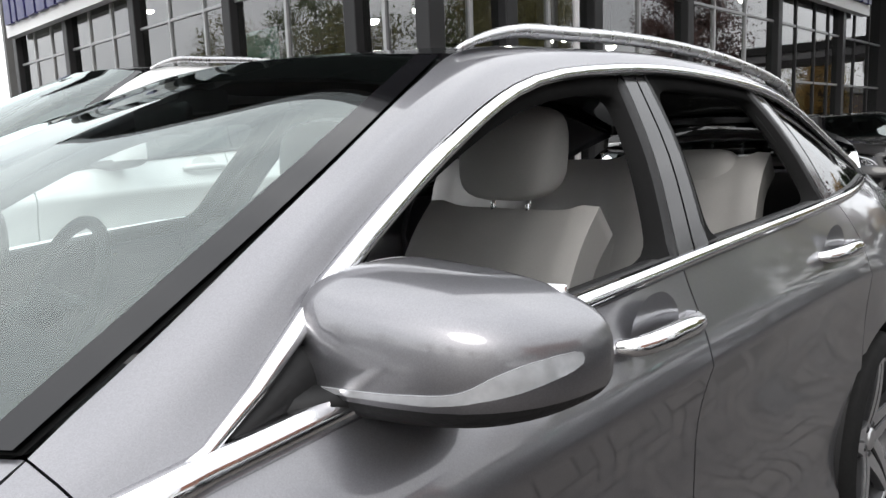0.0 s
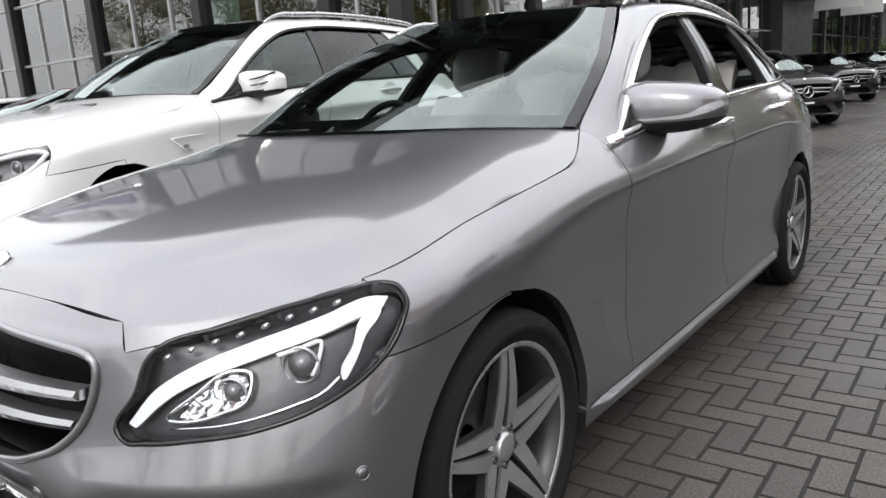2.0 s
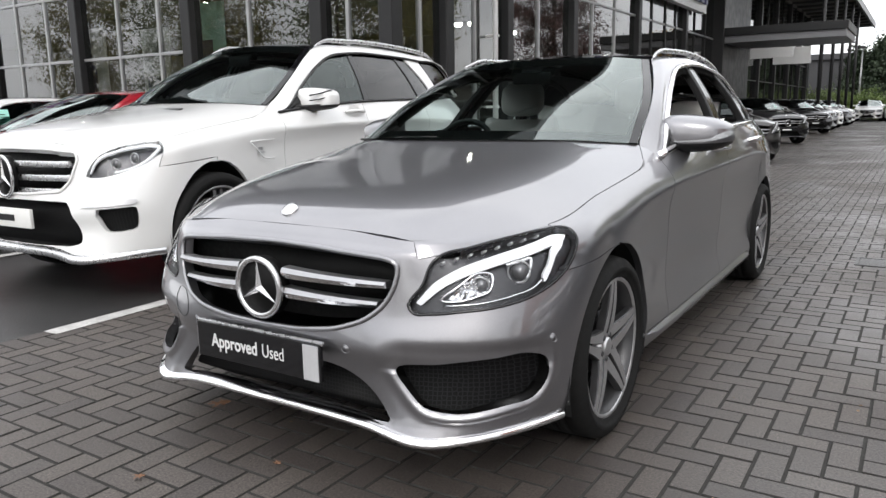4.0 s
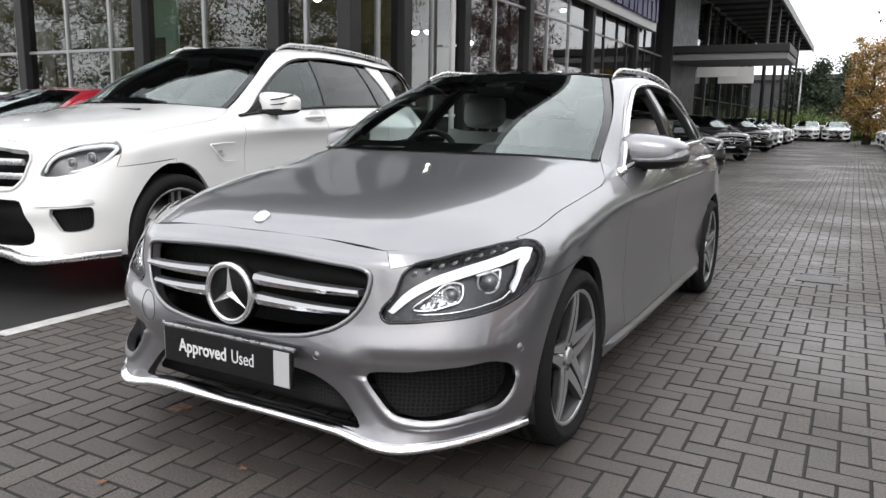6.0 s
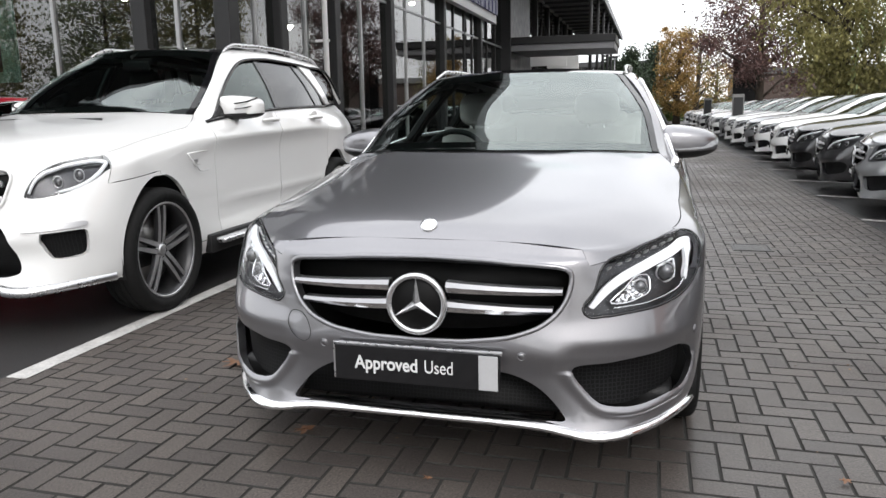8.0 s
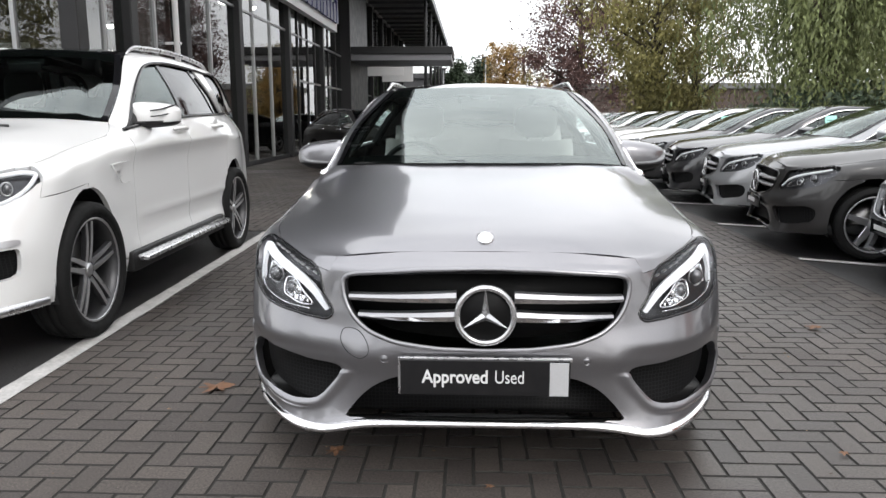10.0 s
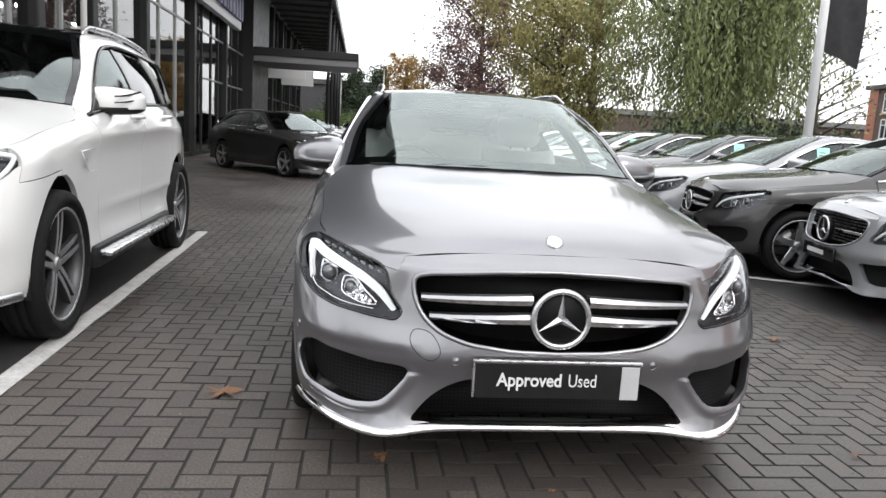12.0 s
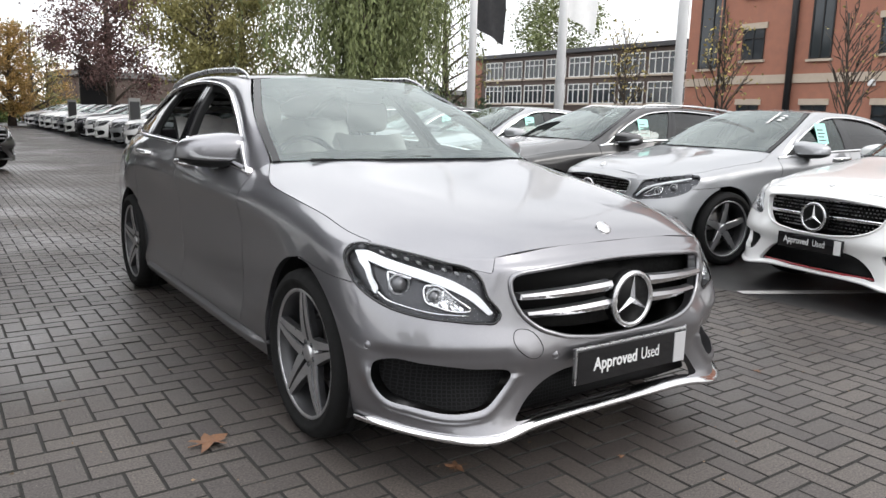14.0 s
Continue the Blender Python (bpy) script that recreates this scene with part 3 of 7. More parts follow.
OUT_INTAKE = closed([(.42, .402), (.55, .425), (.70, .442), (.82, .447), (.870, .425), (.876, .375), (.835, .318), (.74, .298), (.56, .284), (.50, .298), (.455, .345)])
OUT_MOUTH = closed([(-.30, .385), (-.1, .392), (.1, .392), (.30, .385), (.38, .345), (.45, .275), (.47, .245), (.42, .238), (0, .24), (-.42, .238), (-.47, .245), (-.45, .275), (-.38, .345)])
ARCH = [(math.cos(a), math.sin(a)) for a in np.linspace(0, math.pi, 40)]


def rounded(P, r=.02, n=4):
    """A closed outline of straight edges with rounded corners."""
    P = np.asarray(P, float)
    out = []
    for i in range(len(P)):
        a, c, b = P[i - 1], P[i], P[(i + 1) % len(P)]
        d0, d1 = a - c, b - c
        l0, l1 = np.hypot(*d0), np.hypot(*d1)
        p0, p1 = c + d0 / l0 * min(r, l0 * .45), c + d1 / l1 * min(r, l1 * .45)
        for t in np.linspace(0, 1, n):
            out.append((1 - t) ** 2 * p0 + 2 * t * (1 - t) * c + t * t * p1)
        end = P[(i + 1) % len(P)] + (c - b) / l1 * min(r, l1 * .45)
        for t in np.linspace(0, 1, 6)[1:-1]:
            out.append(p1 + (end - p1) * t)
    return np.array(out)


def warp_none(p):
    return p


OUT_GRILLE = rounded([(-.482, .715), (-.44, .731), (-.2, .748), (0, .752), (.2, .748), (.44, .731), (.482, .715), (.475, .65), (.445, .59), (.39, .545), (.30, .515), (.15, .496), (0, .492), (-.15, .496), (-.30, .515), (-.39, .545), (-.445, .59), (-.475, .65)], .03)


def warp_table(xs, ys, zs):
    """Turns the base car into another body: widths scaled, lengths and heights by tables of (from, to)."""
    def f(p):
        p.x *= xs
        p.y = float(np.interp(p.y, [a for a, b in ys], [b for a, b in ys]))
        p.z = float(np.interp(p.z, [a for a, b in zs], [b for a, b in zs]))
        return p
    return f


def wheel(parent, x, y, r, side, style, rim_r, detail):
    """A road wheel: tyre, rim barrel, spokes, hub and brake disc. side: +1 or -1."""
    w = 0.115
    hub = new("wheel")
    hub.parent = parent
    hub.matrix_basis = Matrix.Translation((x, y, r)) @ Matrix.Diagonal((side, 1, 1, 1))
    n = 64 if detail > 1 else 40
    bm = bmesh.new()
    lathe(bm, [(-w, rim_r - .005), (-w, rim_r + .02), (-w * 1.0, r - .035), (-w * .86, r - .008), (-.071, r - .001), (-.07, r - .009), (-.06, r - .009), (-.059, r), (-.016, r), (-.015, r - .009), (-.006, r - .009), (-.005, r), (.03, r), (.031, r - .009), (.04, r - .009), (.041, r), (.075, r - .002), (w * .86, r - .008), (w * .97, r - .02), (w * 1.0, r - .032), (w * 1.02, r - .036), (w * 1.03, (r + rim_r) / 2), (w * 1.0, rim_r + .022), (w * .97, rim_r + .020), (w * .94, rim_r + .008), (w * .86, rim_r - .004), (w * .6, rim_r - .01)], n)
    part("tyre", bm, M_RUBBER, hub)
    bm = bmesh.new()
    lathe(bm, [(w * .80, rim_r + .002), (w * .86, rim_r + .001), (w * .88, rim_r - .006), (w * .82, rim_r - .018), (w * .5, rim_r - .03), (-w * .9, rim_r - .045), (-w * .95, rim_r - .01)], n)
    part("rim", bm, M_RIMDARK, hub)
    bm = bmesh.new()
    lathe(bm, [(w * .855, rim_r + .0025), (w * .885, rim_r - .001), (w * .885, rim_r - .010), (w * .84, rim_r - .014)], n)
    part("rim_lip", bm, M_RIM, hub, "machined rim edge")
    bm = bmesh.new()
    lathe(bm, [(-.03, .03), (-.03, rim_r * .72), (-.045, rim_r * .72), (-.045, .03)], 32)
    part("brake_disc", bm, M_DISC, hub)
    face = w * (.90 if detail > 1 else .74)
    pairs, twin = style
    fork = twin == 'fork'
    for k in range(pairs):
        a0 = 6.2832 * k / pairs + 1.5708
        bm = bmesh.new()
        for s in ((-1, 1) if twin else (0,)):
            def at(rad, off, depth):
                ca, sa = math.cos(a0), math.sin(a0)
                return Vector((depth, rad * ca - off * sa, rad * sa + off * ca))
            ri, ro = .045, rim_r - .010
            wi, wo = (.026, .0125) if twin else (.034, .026)
            oi, oo = (.021 * s, .031 * s) if fork else (.032 * s, .0135 * s)
            if fork:
                wi, wo = .019, .0135
            rows = []
            for t in np.linspace(0, 1, 6):
                rad, off, hw = ri + (ro - ri) * t, oi + (oo - oi) * t, wi + (wo - wi) * t
                dep = face - .022 * (1 - t) ** 2 * 1.2 - .004 * t
                rows.append([bm.verts.new(at(rad, off + q * hw, dep + z)) for q, z in ((-1, -.028), (-1, -.004), (-.82, 0), (.82, 0), (1, -.004), (1, -.028))])
            for i in range(5):
                for j in range(5):
                    bm.faces.new((rows[i][j], rows[i][j + 1], rows[i + 1][j + 1], rows[i + 1][j]))
        bmesh.ops.recalc_face_normals(bm, faces=bm.faces)
        ob = part("spoke", bm, (M_RIM, M_RIMDARK), hub, smooth=False)
        for p_ in ob.data.polygons:
            p_.material_index = 0 if abs(p_.normal.x) > .8 else 1
    bm = bmesh.new()
    lathe(bm, [(face - .06, .052), (face - .032, .050), (face - .027, .040), (face - .030, .034), (face - .020, .033), (face - .017, .028), (face - .016, .001)], 32)
    part("hub_cap", bm, M_RIM, hub)
    if detail > 1:
        for k in range(5):
            a = 6.2832 * (k + .5) / 5 + 1.5708
            bm = bmesh.new()
            lathe(bm, [(face - .04, .010), (face - .024, .010), (face - .022, .006), (face - .03, .005)], 10, at=(0, .046 * math.cos(a), .046 * math.sin(a)))
            part("wheel_bolt", bm, M_RIMDARK, hub)
        c = boxes((-.075, .10, -.06, .012, .19, .10), bevel=.012)
        part("brake_caliper", c, M_RIMDARK, hub)
    return hub


def star_bm(r, depth, ring=True):
    """A ring with a three-armed star, facing -y."""
    bm = bmesh.new()
    if ring:
        path = [(r * math.cos(a), 0, r * math.sin(a)) for a in np.linspace(0, 6.2832, 48, endpoint=False)]
        add_tube(bm, path, r * .115, 8, True, up=(0, 1, 0))
    c = bm.verts.new((0, -depth, 0))
    outer = []
    for k in range(3):
        a = 1.5708 + k * 2.0944
        outer.append(bm.verts.new((r * .97 * math.cos(a), -depth * .25, r * .97 * math.sin(a))))
        b = a + 1.0472
        outer.append(bm.verts.new((r * .16 * math.cos(b), 0, r * .16 * math.sin(b))))
    for i in range(6):
        bm.faces.new((c, outer[i], outer[(i + 1) % 6]))
    bmesh.ops.recalc_face_normals(bm, faces=bm.faces)
    for f in bm.faces:
        f.smooth = len(f.verts) == 4
    return bm


def fair(G, rounds, centre=True, rate=.12):
    """Evens out a grid of points so that reflections run smoothly; the outer edges stay where they are, the edge at x = 0 is mirrored."""
    P = G.copy()
    for _ in range(rounds):
        Q = P
        if centre:
            left = P[:, 2:0:-1] * np.array((-1, 1, 1))
            Q = np.concatenate([left, P], axis=1)
        L = np.zeros_like(Q)
        L[1:-1, 1:-1] = (Q[2:, 1:-1] + Q[:-2, 1:-1] + Q[1:-1, 2:] + Q[1:-1, :-2]) / 4 - Q[1:-1, 1:-1]
        B = np.zeros_like(Q)
        B[1:-1, 1:-1] = (L[2:, 1:-1] + L[:-2, 1:-1] + L[1:-1, 2:] + L[1:-1, :-2]) / 4 - L[1:-1, 1:-1]
        Q = Q - rate * 4 * B
        R = Q[:, 2:] if centre else Q
        R[0], R[-1], R[:, -1] = G[0], G[-1], G[:, -1]
        if centre:
            R[:, 0, 0] = 0
        else:
            R[:, 0] = G[:, 0]
        P = R
    return P


def polyline_nearest(line, p):
    a, b = line[:-1], line[1:]
    ab = b - a
    t = np.clip(((p - a) * ab).sum(1) / ((ab**2).sum(1) + 1e-12), 0, 1)
    q = a + t[:, None] * ab
    return q[np.argmin(((q - p) ** 2).sum(1))]


def surface_patch(tree, poly, right, up, lift, step, start, warp=None):
    """A sheet of the given outline laid on a body surface, raised by lift, with turned-in edges."""
    right, up = Vector(right), Vector(up)
    axis = right.cross(up)
    lo, hi = poly.min(0), poly.max(0)
    nx, nz = int((hi[0] - lo[0]) / step) + 2, int((hi[1] - lo[1]) / step) + 2
    bm = bmesh.new()
    vs = {}
    def put(q):
        o = right * float(q[0]) + up * float(q[1]) + axis * start
        hit, nor, _, _ = tree.ray_cast(o, -axis if start > 0 else axis)
        return None if hit is None else hit + nor * lift
    cells = []
    for i in range(nx):
        for j in range(nz):
            c = np.array((lo[0] + (i + .5) * step, lo[1] + (j + .5) * step))
            if inside(poly, c):
                cells.append((i, j))
    edge_count = {}
    for i, j in cells:
        for a, b in (((i, j), (i + 1, j)), ((i + 1, j), (i + 1, j + 1)), ((i + 1, j + 1), (i, j + 1)), ((i, j + 1), (i, j))):
            k = tuple(sorted((a, b)))
            edge_count[k] = edge_count.get(k, 0) + 1
    border = {p for k, c in edge_count.items() if c == 1 for p in k}
    for i, j in cells:
        quad = []
        for p in ((i, j), (i + 1, j), (i + 1, j + 1), (i, j + 1)):
            if p not in vs:
                q = np.array((lo[0] + p[0] * step, lo[1] + p[1] * step))
                if p in border:
                    q = nearest(poly, q)
                w = put(q)
                vs[p] = bm.verts.new(w) if w is not None else None
            quad.append(vs[p])
        if all(v is not None for v in quad) and len(set(quad)) == 4:
            bm.faces.new(quad)
    bm.normal_update()
    return bm


def outline_on(tree, poly, right, up, lift, start):
    right, up = Vector(right), Vector(up)
    axis = right.cross(up)
    out = []
    for q in poly:
        o = right * float(q[0]) + up * float(q[1]) + axis * start
        hit, nor, _, _ = tree.ray_cast(o, -axis if start > 0 else axis)
        if hit is not None:
            out.append(hit + nor * lift)
    return out


def seat(bm, x, y, z, w=.25, h=.62, lean=.42):
    """A padded car seat: cushion, back and side bolsters."""
    def slab(pts, half, bolster):
        G = []
        for (py, pz, ny, nz) in pts:
            row = []
            for s in np.linspace(-1, 1, 13):
                b = bolster * max(0, (abs(s) - .55) / .45) ** 1.5 - (.03 if abs(s) > .97 else 0)
                row.append((x + s * half, y + py + ny * b, z + pz + nz * b))
            G.append(row)
        g = spline(np.array(G), 3)
        b2 = grid_bm(g)
        panel(b2, 0, .09)
        me = bpy.data.meshes.new("tmp")
        b2.to_mesh(me)
        b2.free()
        bm.from_mesh(me)
        bpy.data.meshes.remove(me)
    slab([(-.52, .10, 0, 1), (-.50, .15, 0, 1), (-.28, .17, 0, 1), (-.05, .13, 0, 1)], w, .05)
    slab([(-.04, .12, -1, .3), (-.02, .25, -1, .3), (.06, .45, -1, .3), (.12, h, -1, .3), (.16, h + .05, -.3, .6)], w * .96, .05)


def cushion(x, y, z, a, b, c):
    """A padded block with rounded faces."""
    bm = bmesh.new()
    bmesh.ops.create_uvsphere(bm, u_segments=24, v_segments=14, radius=1)
    q = lambda t, e: math.copysign(abs(t) ** e, t)
    for v in bm.verts:
        v.co = Vector((x + a * q(v.co.x, .6), y + b * q(v.co.y, .7) + .02 * v.co.z, z + c * q(v.co.z, .6)))
    return bm


def make_car(name, label, category, spec):
    """A whole car at the origin, nose at y = 0 and facing -y. spec: paint, warp, detail, roof (curves), wheel_y, wheel_r, and what sets it apart."""
    W = spec.get("warp", warp_none)
    detail = spec.get("detail", 1)
    pnt = spec["paint"]
    roof = spec.get("roof", ESTATE)
    wy = spec.get("wheel_y", WHEELS)
    wr = spec.get("wheel_r", .325)
    root = empty(name, label, category, spec.get("group", ""))
    nu, nv = {2: (12, 7), 1: (7, 5), 0: (4, 3)}[detail]

    def add(pname, bm, m, parent=root, plabel="", smooth=True, warp=True):
        if warp:
            for v in bm.verts:
                v.co = W(v.co)
        return part(pname, bm, m, parent, plabel, smooth)

    cu0 = lambda q_: int(round(q_ * nu))
    rings = list(RINGS.values())
    # denser along the nose, where openings are cut
    G = loft(rings, nu, nv)
    G[:, cu0(5.2):cu0(9.8)] = fair(G[:, cu0(5.2):cu0(9.8)], 320 if detail > 1 else 30, False)
    # crisp feature lines along wings and doors
    for ring_, high_ in spec.get("feature_lines", ()):
        rc_ = list(RINGS).index(ring_) * nv
        for j in range(G.shape[0]):
            k_ = high_ * math.exp(-abs(j - rc_) / nv * 2.6)
            G[j, :, 0] += k_ * np.interp(G[rc_, :, 1], (1.25, 2.0, 3.9, 4.35), (0, 1, 1, 0))
    V, U = G.shape[:2]
    cu, rv = (lambda s: int(round(s * nu))), (lambda r: int(round(r * nv)))
    Fv, Fu = np.meshgrid(np.arange(V - 1), np.arange(U - 1), indexing="ij")
    full = grid_bm(G)
    mirror(full)
    full.normal_update()
    tree = BVHTree.FromBMesh(full)
    full.free()
    is_wing = ((Fu >= cu(4)) & (Fv >= rv(5))) | (Fu >= cu(5))
    arch_r = spec.get("arch", .370)
    LAMP, GRILLE, INTAKE, MOUTH = (spec.get(k_, d_) for k_, d_ in (("lamp", OUT_LAMP), ("grille_shape", OUT_GRILLE), ("intake", OUT_INTAKE), ("mouth", OUT_MOUTH)))

    def arch_cut(bm, y):
        poly = np.array([(y + arch_r * c, .325 + arch_r * s) for c, s in ARCH] + [(y - arch_r * .98, 0), (y + arch_r * .98, 0)])
        cut(bm, poly, (0, 1, 0), (0, 0, 1), lambda c: c.x > .6)

    # front bumper with its openings
    B = loft(rings, nu * 4, nv * 4)
    if detail == 2:
        B = B[:, : 5 * nu * 4 + 1][:: 2, :: 2]
    elif detail == 1:
        B = B[:, : 5 * nu * 4 + 1][:: 4, :: 4]
    else:
        B = B[:, : 5 * nu * 4 + 1][:: 4, :: 4]
    if detail == 2:
        # raised rim under the side intakes and the undercut above them
        for iv_ in range(B.shape[0]):
            for iu_ in range(B.shape[1]):
                x_, y_, z_ = B[iv_, iu_]
                if x_ > .28 and y_ < .42 and .2 < z_ < .52:
                    q_ = np.array((.8 * x_ + .6 * y_, z_))
                    d_ = np.hypot(*(nearest(INTAKE, q_) - q_)) * (-1 if inside(INTAKE, q_) else 1)
                    low_ = min(1, max(0, (.43 - z_) / .05)) * min(1, max(0, (z_ - .225) / .03))
                    k_ = .014 * math.exp(-((d_ - .016) / .015) ** 2) * low_
                    if z_ > .40:
                        t_ = min(1, max(0, (.505 - z_) / .05))
                        k_ -= .013 * t_ * t_ * (3 - 2 * t_) * min(1, max(0, (q_[0] - .36) / .08)) * min(1, max(0, (.90 - q_[0]) / .06))
                    B[iv_, iu_] += k_ * np.array((.6, -.8, .0))
    bv, bu = B.shape[:2]
    jv, ju = np.meshgrid(np.arange(bv - 1) / (bv - 1) * 8, np.arange(bu - 1) / (bu - 1) * 5, indexing="ij")
    bm = grid_bm(B, ~((ju >= 4) & (jv >= 4.98)))
    arch_cut(bm, WHEELS[0])
    if detail:
        cut(bm, GRILLE, (1, 0, 0), (0, 0, 1), lambda c: c.y < .3)
        cut(bm, MOUTH, (1, 0, 0), (0, 0, 1), lambda c: c.y < .3)
        cut(bm, INTAKE, *SIDE, lambda c: c.y < .6 and c.x > .3)
        cut(bm, LAMP, *SIDE, lambda c: c.y < .7 and c.x > .3)
        if LAMP is OUT_LAMP:
            cut(bm, np.array([(.478, .86), (.484, .776)] + list(LAMP_TOP) + [(.93, .86)]), *SIDE, lambda c: c.y < .7 and c.x > .3)
    mirror(bm)
    panel(bm, .0008, .035)
    bumper = add("front_bumper", bm, pnt, root)

    # surface of the bonnet, whose rear corners the wings border
    Bn = loft(BONNET, nu, nv)
    Bn = fair(Bn, 260 if detail > 1 else 60)
    edge_line = G[-1][: cu(6) + 1]
    for i in range(Bn.shape[0]):
        w_ = min(1, max(0, (1.26 - Bn[i, -1, 1]) / .16))
        Bn[i, -1] = Bn[i, -1] * (1 - w_) + w_ * (edge_line[np.argmin(((edge_line - Bn[i, -1]) ** 2).sum(1))] if i == 0 else polyline_nearest(edge_line, Bn[i, -1]))
    back_edge = np.array([p for p in Bn[:, -1] if p[1] >= 1.12 and np.linalg.norm(p - polyline_nearest(edge_line, p)) > .005])
    cd = cu(6.78)
    wl_ = np.array([p for p in G[-1][cu(5): cd + 1] if p[1] >= back_edge[0][1] - .004])
    up_e = np.array([[np.interp(t, np.linspace(0, 1, len(back_edge)), back_edge[:, c_]) for c_ in range(3)] for t in np.linspace(0, 1, len(wl_))])
    foot = np.array([wl_ + (up_e - wl_) * t + np.array((.006, 0, .004)) * math.sin(math.pi * t) * np.linspace(0, 1, len(wl_))[:, None] for t in np.linspace(0, 1, 6)])

    # wings, doors, quarters
    for s in (1, -1):
        for pname, sel in (
            ("front_wing", is_wing & (Fu < cd) & ~((Fv < rv(1)) & (Fu >= cu(5.9)))),
            ("front_door", (Fu >= cd) & (Fu < cu(8)) & (Fv >= rv(1))),
            ("rear_door", (Fu >= cu(8)) & (Fu < cu(9.4)) & (Fv >= rv(1))),
            ("rear_quarter", (Fu >= cu(9.4)) & (Fu < cu(12)) & ~((Fv < rv(1)) & (Fu < cu(9.6)))),
            ("side_skirt", (Fu >= cu(5.9)) & (Fu < cu(9.6)) & (Fv < rv(1))),
        ):
            bm = grid_bm(G, sel)
            if pname == "front_wing":
                b2 = grid_bm(foot)
                me = bpy.data.meshes.new("tmp")
                b2.to_mesh(me)
                b2.free()
                bm.from_mesh(me)
                bpy.data.meshes.remove(me)
                bmesh.ops.remove_doubles(bm, verts=bm.verts, dist=.0006)
                bmesh.ops.recalc_face_normals(bm, faces=bm.faces)
                if sum(f.normal.x for f in bm.faces) < 0:
                    bmesh.ops.reverse_faces(bm, faces=bm.faces)
                soft_ = [v for v in bm.verts if not v.is_boundary and 1.06 < v.co.y < 1.6 and v.co.z > .875]
                for _ in range(14):
                    bmesh.ops.smooth_vert(bm, verts=soft_, factor=.5, use_axis_x=True, use_axis_y=True, use_axis_z=True)
            if pname in ("front_wing", "side_skirt"):
                arch_cut(bm, WHEELS[0])
            if pname in ("rear_door", "rear_quarter", "side_skirt"):
                arch_cut(bm, WHEELS[1])
            if pname == "front_wing" and detail:
                cut(bm, LAMP, *SIDE, lambda c: c.y < .7 and c.x > .3)
            if s < 0:
                mirror(bm, False)
            panel(bm, .0022 if detail > 1 else .003, .025)
            ob = add(pname, bm, pnt)
            if pname.endswith("door") and detail:
                y0 = 2.30 if pname == "front_door" else 3.17
                z0 = .948 if pname == "front_door" else .957
                hit = tree.ray_cast(Vector((s * 2, y0, z0)), Vector((-s, 0, 0)))[0]
                x0 = hit.x
                b2 = bmesh.new()
                path = [(x0 + s * o, y0 + t, z0 + .006 * math.sin((t + .11) * 14)) for t, o in ((-.115, -.004), (-.10, .018), (-.06, .034), (0, .038), (.06, .036), (.10, .022), (.115, -.004))]
                add_tube(b2, spline(path, 4), [.012 + .006 * math.sin(3.14 * i / 24) for i in range(25)], 8)
                add("door_handle", b2, M_CHROME if spec.get("chrome", True) else pnt, ob, "chrome pull handle")
                b2 = bmesh.new()
                lathe(b2, [(0, .001), (.001, .05), (.002, .062)], 24)
                for v in b2.verts:
                    v.co.y *= 1.25
                    v.co = Vector((x0 + s * (.0035 - v.co.x), y0 + v.co.y, z0 + v.co.z))
                add("handle_recess", b2, pnt, ob)
    bm = grid_bm(G, Fu >= cu(12))
    mirror(bm)
    panel(bm, .002, .02)
    add("rear_bumper", bm, pnt)

    # bonnet
    bm = grid_bm(Bn)
    if LAMP is OUT_LAMP and detail:
        # the corners that reach down to the headlamps
        side = [p for p in Bn[:, -1] if p[1] < .462]
        q0, q1 = (.8 * side[0][0] + .6 * side[0][1]), .92
        strip_ = []
        for p in side:
            q = .492 + (.8 * p[0] + .6 * p[1] - q0) / (q1 - q0) * (.92 - .492)
            z = float(np.interp(q, [a_[0] for a_ in LAMP_TOP], [a_[1] for a_ in LAMP_TOP]))
            d_ = np.array(outline_on(tree, [(q, min(z, p[2] - .0005))], *SIDE, 0, 3.0)[0])
            strip_.append([p + (d_ - p) * t for t in np.linspace(0, 1, 6)])
        extra = grid_bm(np.array(strip_), flip=True)
        me = bpy.data.meshes.new("tmp")
        extra.to_mesh(me)
        extra.free()
        bm.from_mesh(me)
        bpy.data.meshes.remove(me)
        bmesh.ops.remove_doubles(bm, verts=bm.verts, dist=.0004)
        bmesh.ops.recalc_face_normals(bm, faces=bm.faces)
        if sum(f.normal.z for f in bm.faces) < 0:
            bmesh.ops.reverse_faces(bm, faces=bm.faces)
    mirror(bm)
    panel(bm, .0014, .02)
    bonnet = add("bonnet", bm, pnt)
    if spec.get("badge", True) and detail:
        bm = bmesh.new()
        lathe(bm, [(.004, .001), (.004, .022), (.003, .028), (-.004, .029)], 28)
        bmesh.ops.rotate(bm, cent=(0, 0, 0), matrix=Matrix.Rotation(radians(-90), 3, "Y"), verts=bm.verts)
        bmesh.ops.rotate(bm, cent=(0, 0, 0), matrix=Matrix.Rotation(radians(38), 3, "X"), verts=bm.verts)
        bmesh.ops.translate(bm, vec=(0, .142, .8435), verts=bm.verts)
        add("bonnet_badge", bm, M_SATIN, bonnet, "round chrome badge")

    # windscreen, scuttle, roof, pillars
    bm = grid_bm(loft(SCREEN, nu, 12))
    mirror(bm)
    ws = add("windscreen", bm, M_GLASS)
    S = loft(SCREEN, nu, 12)
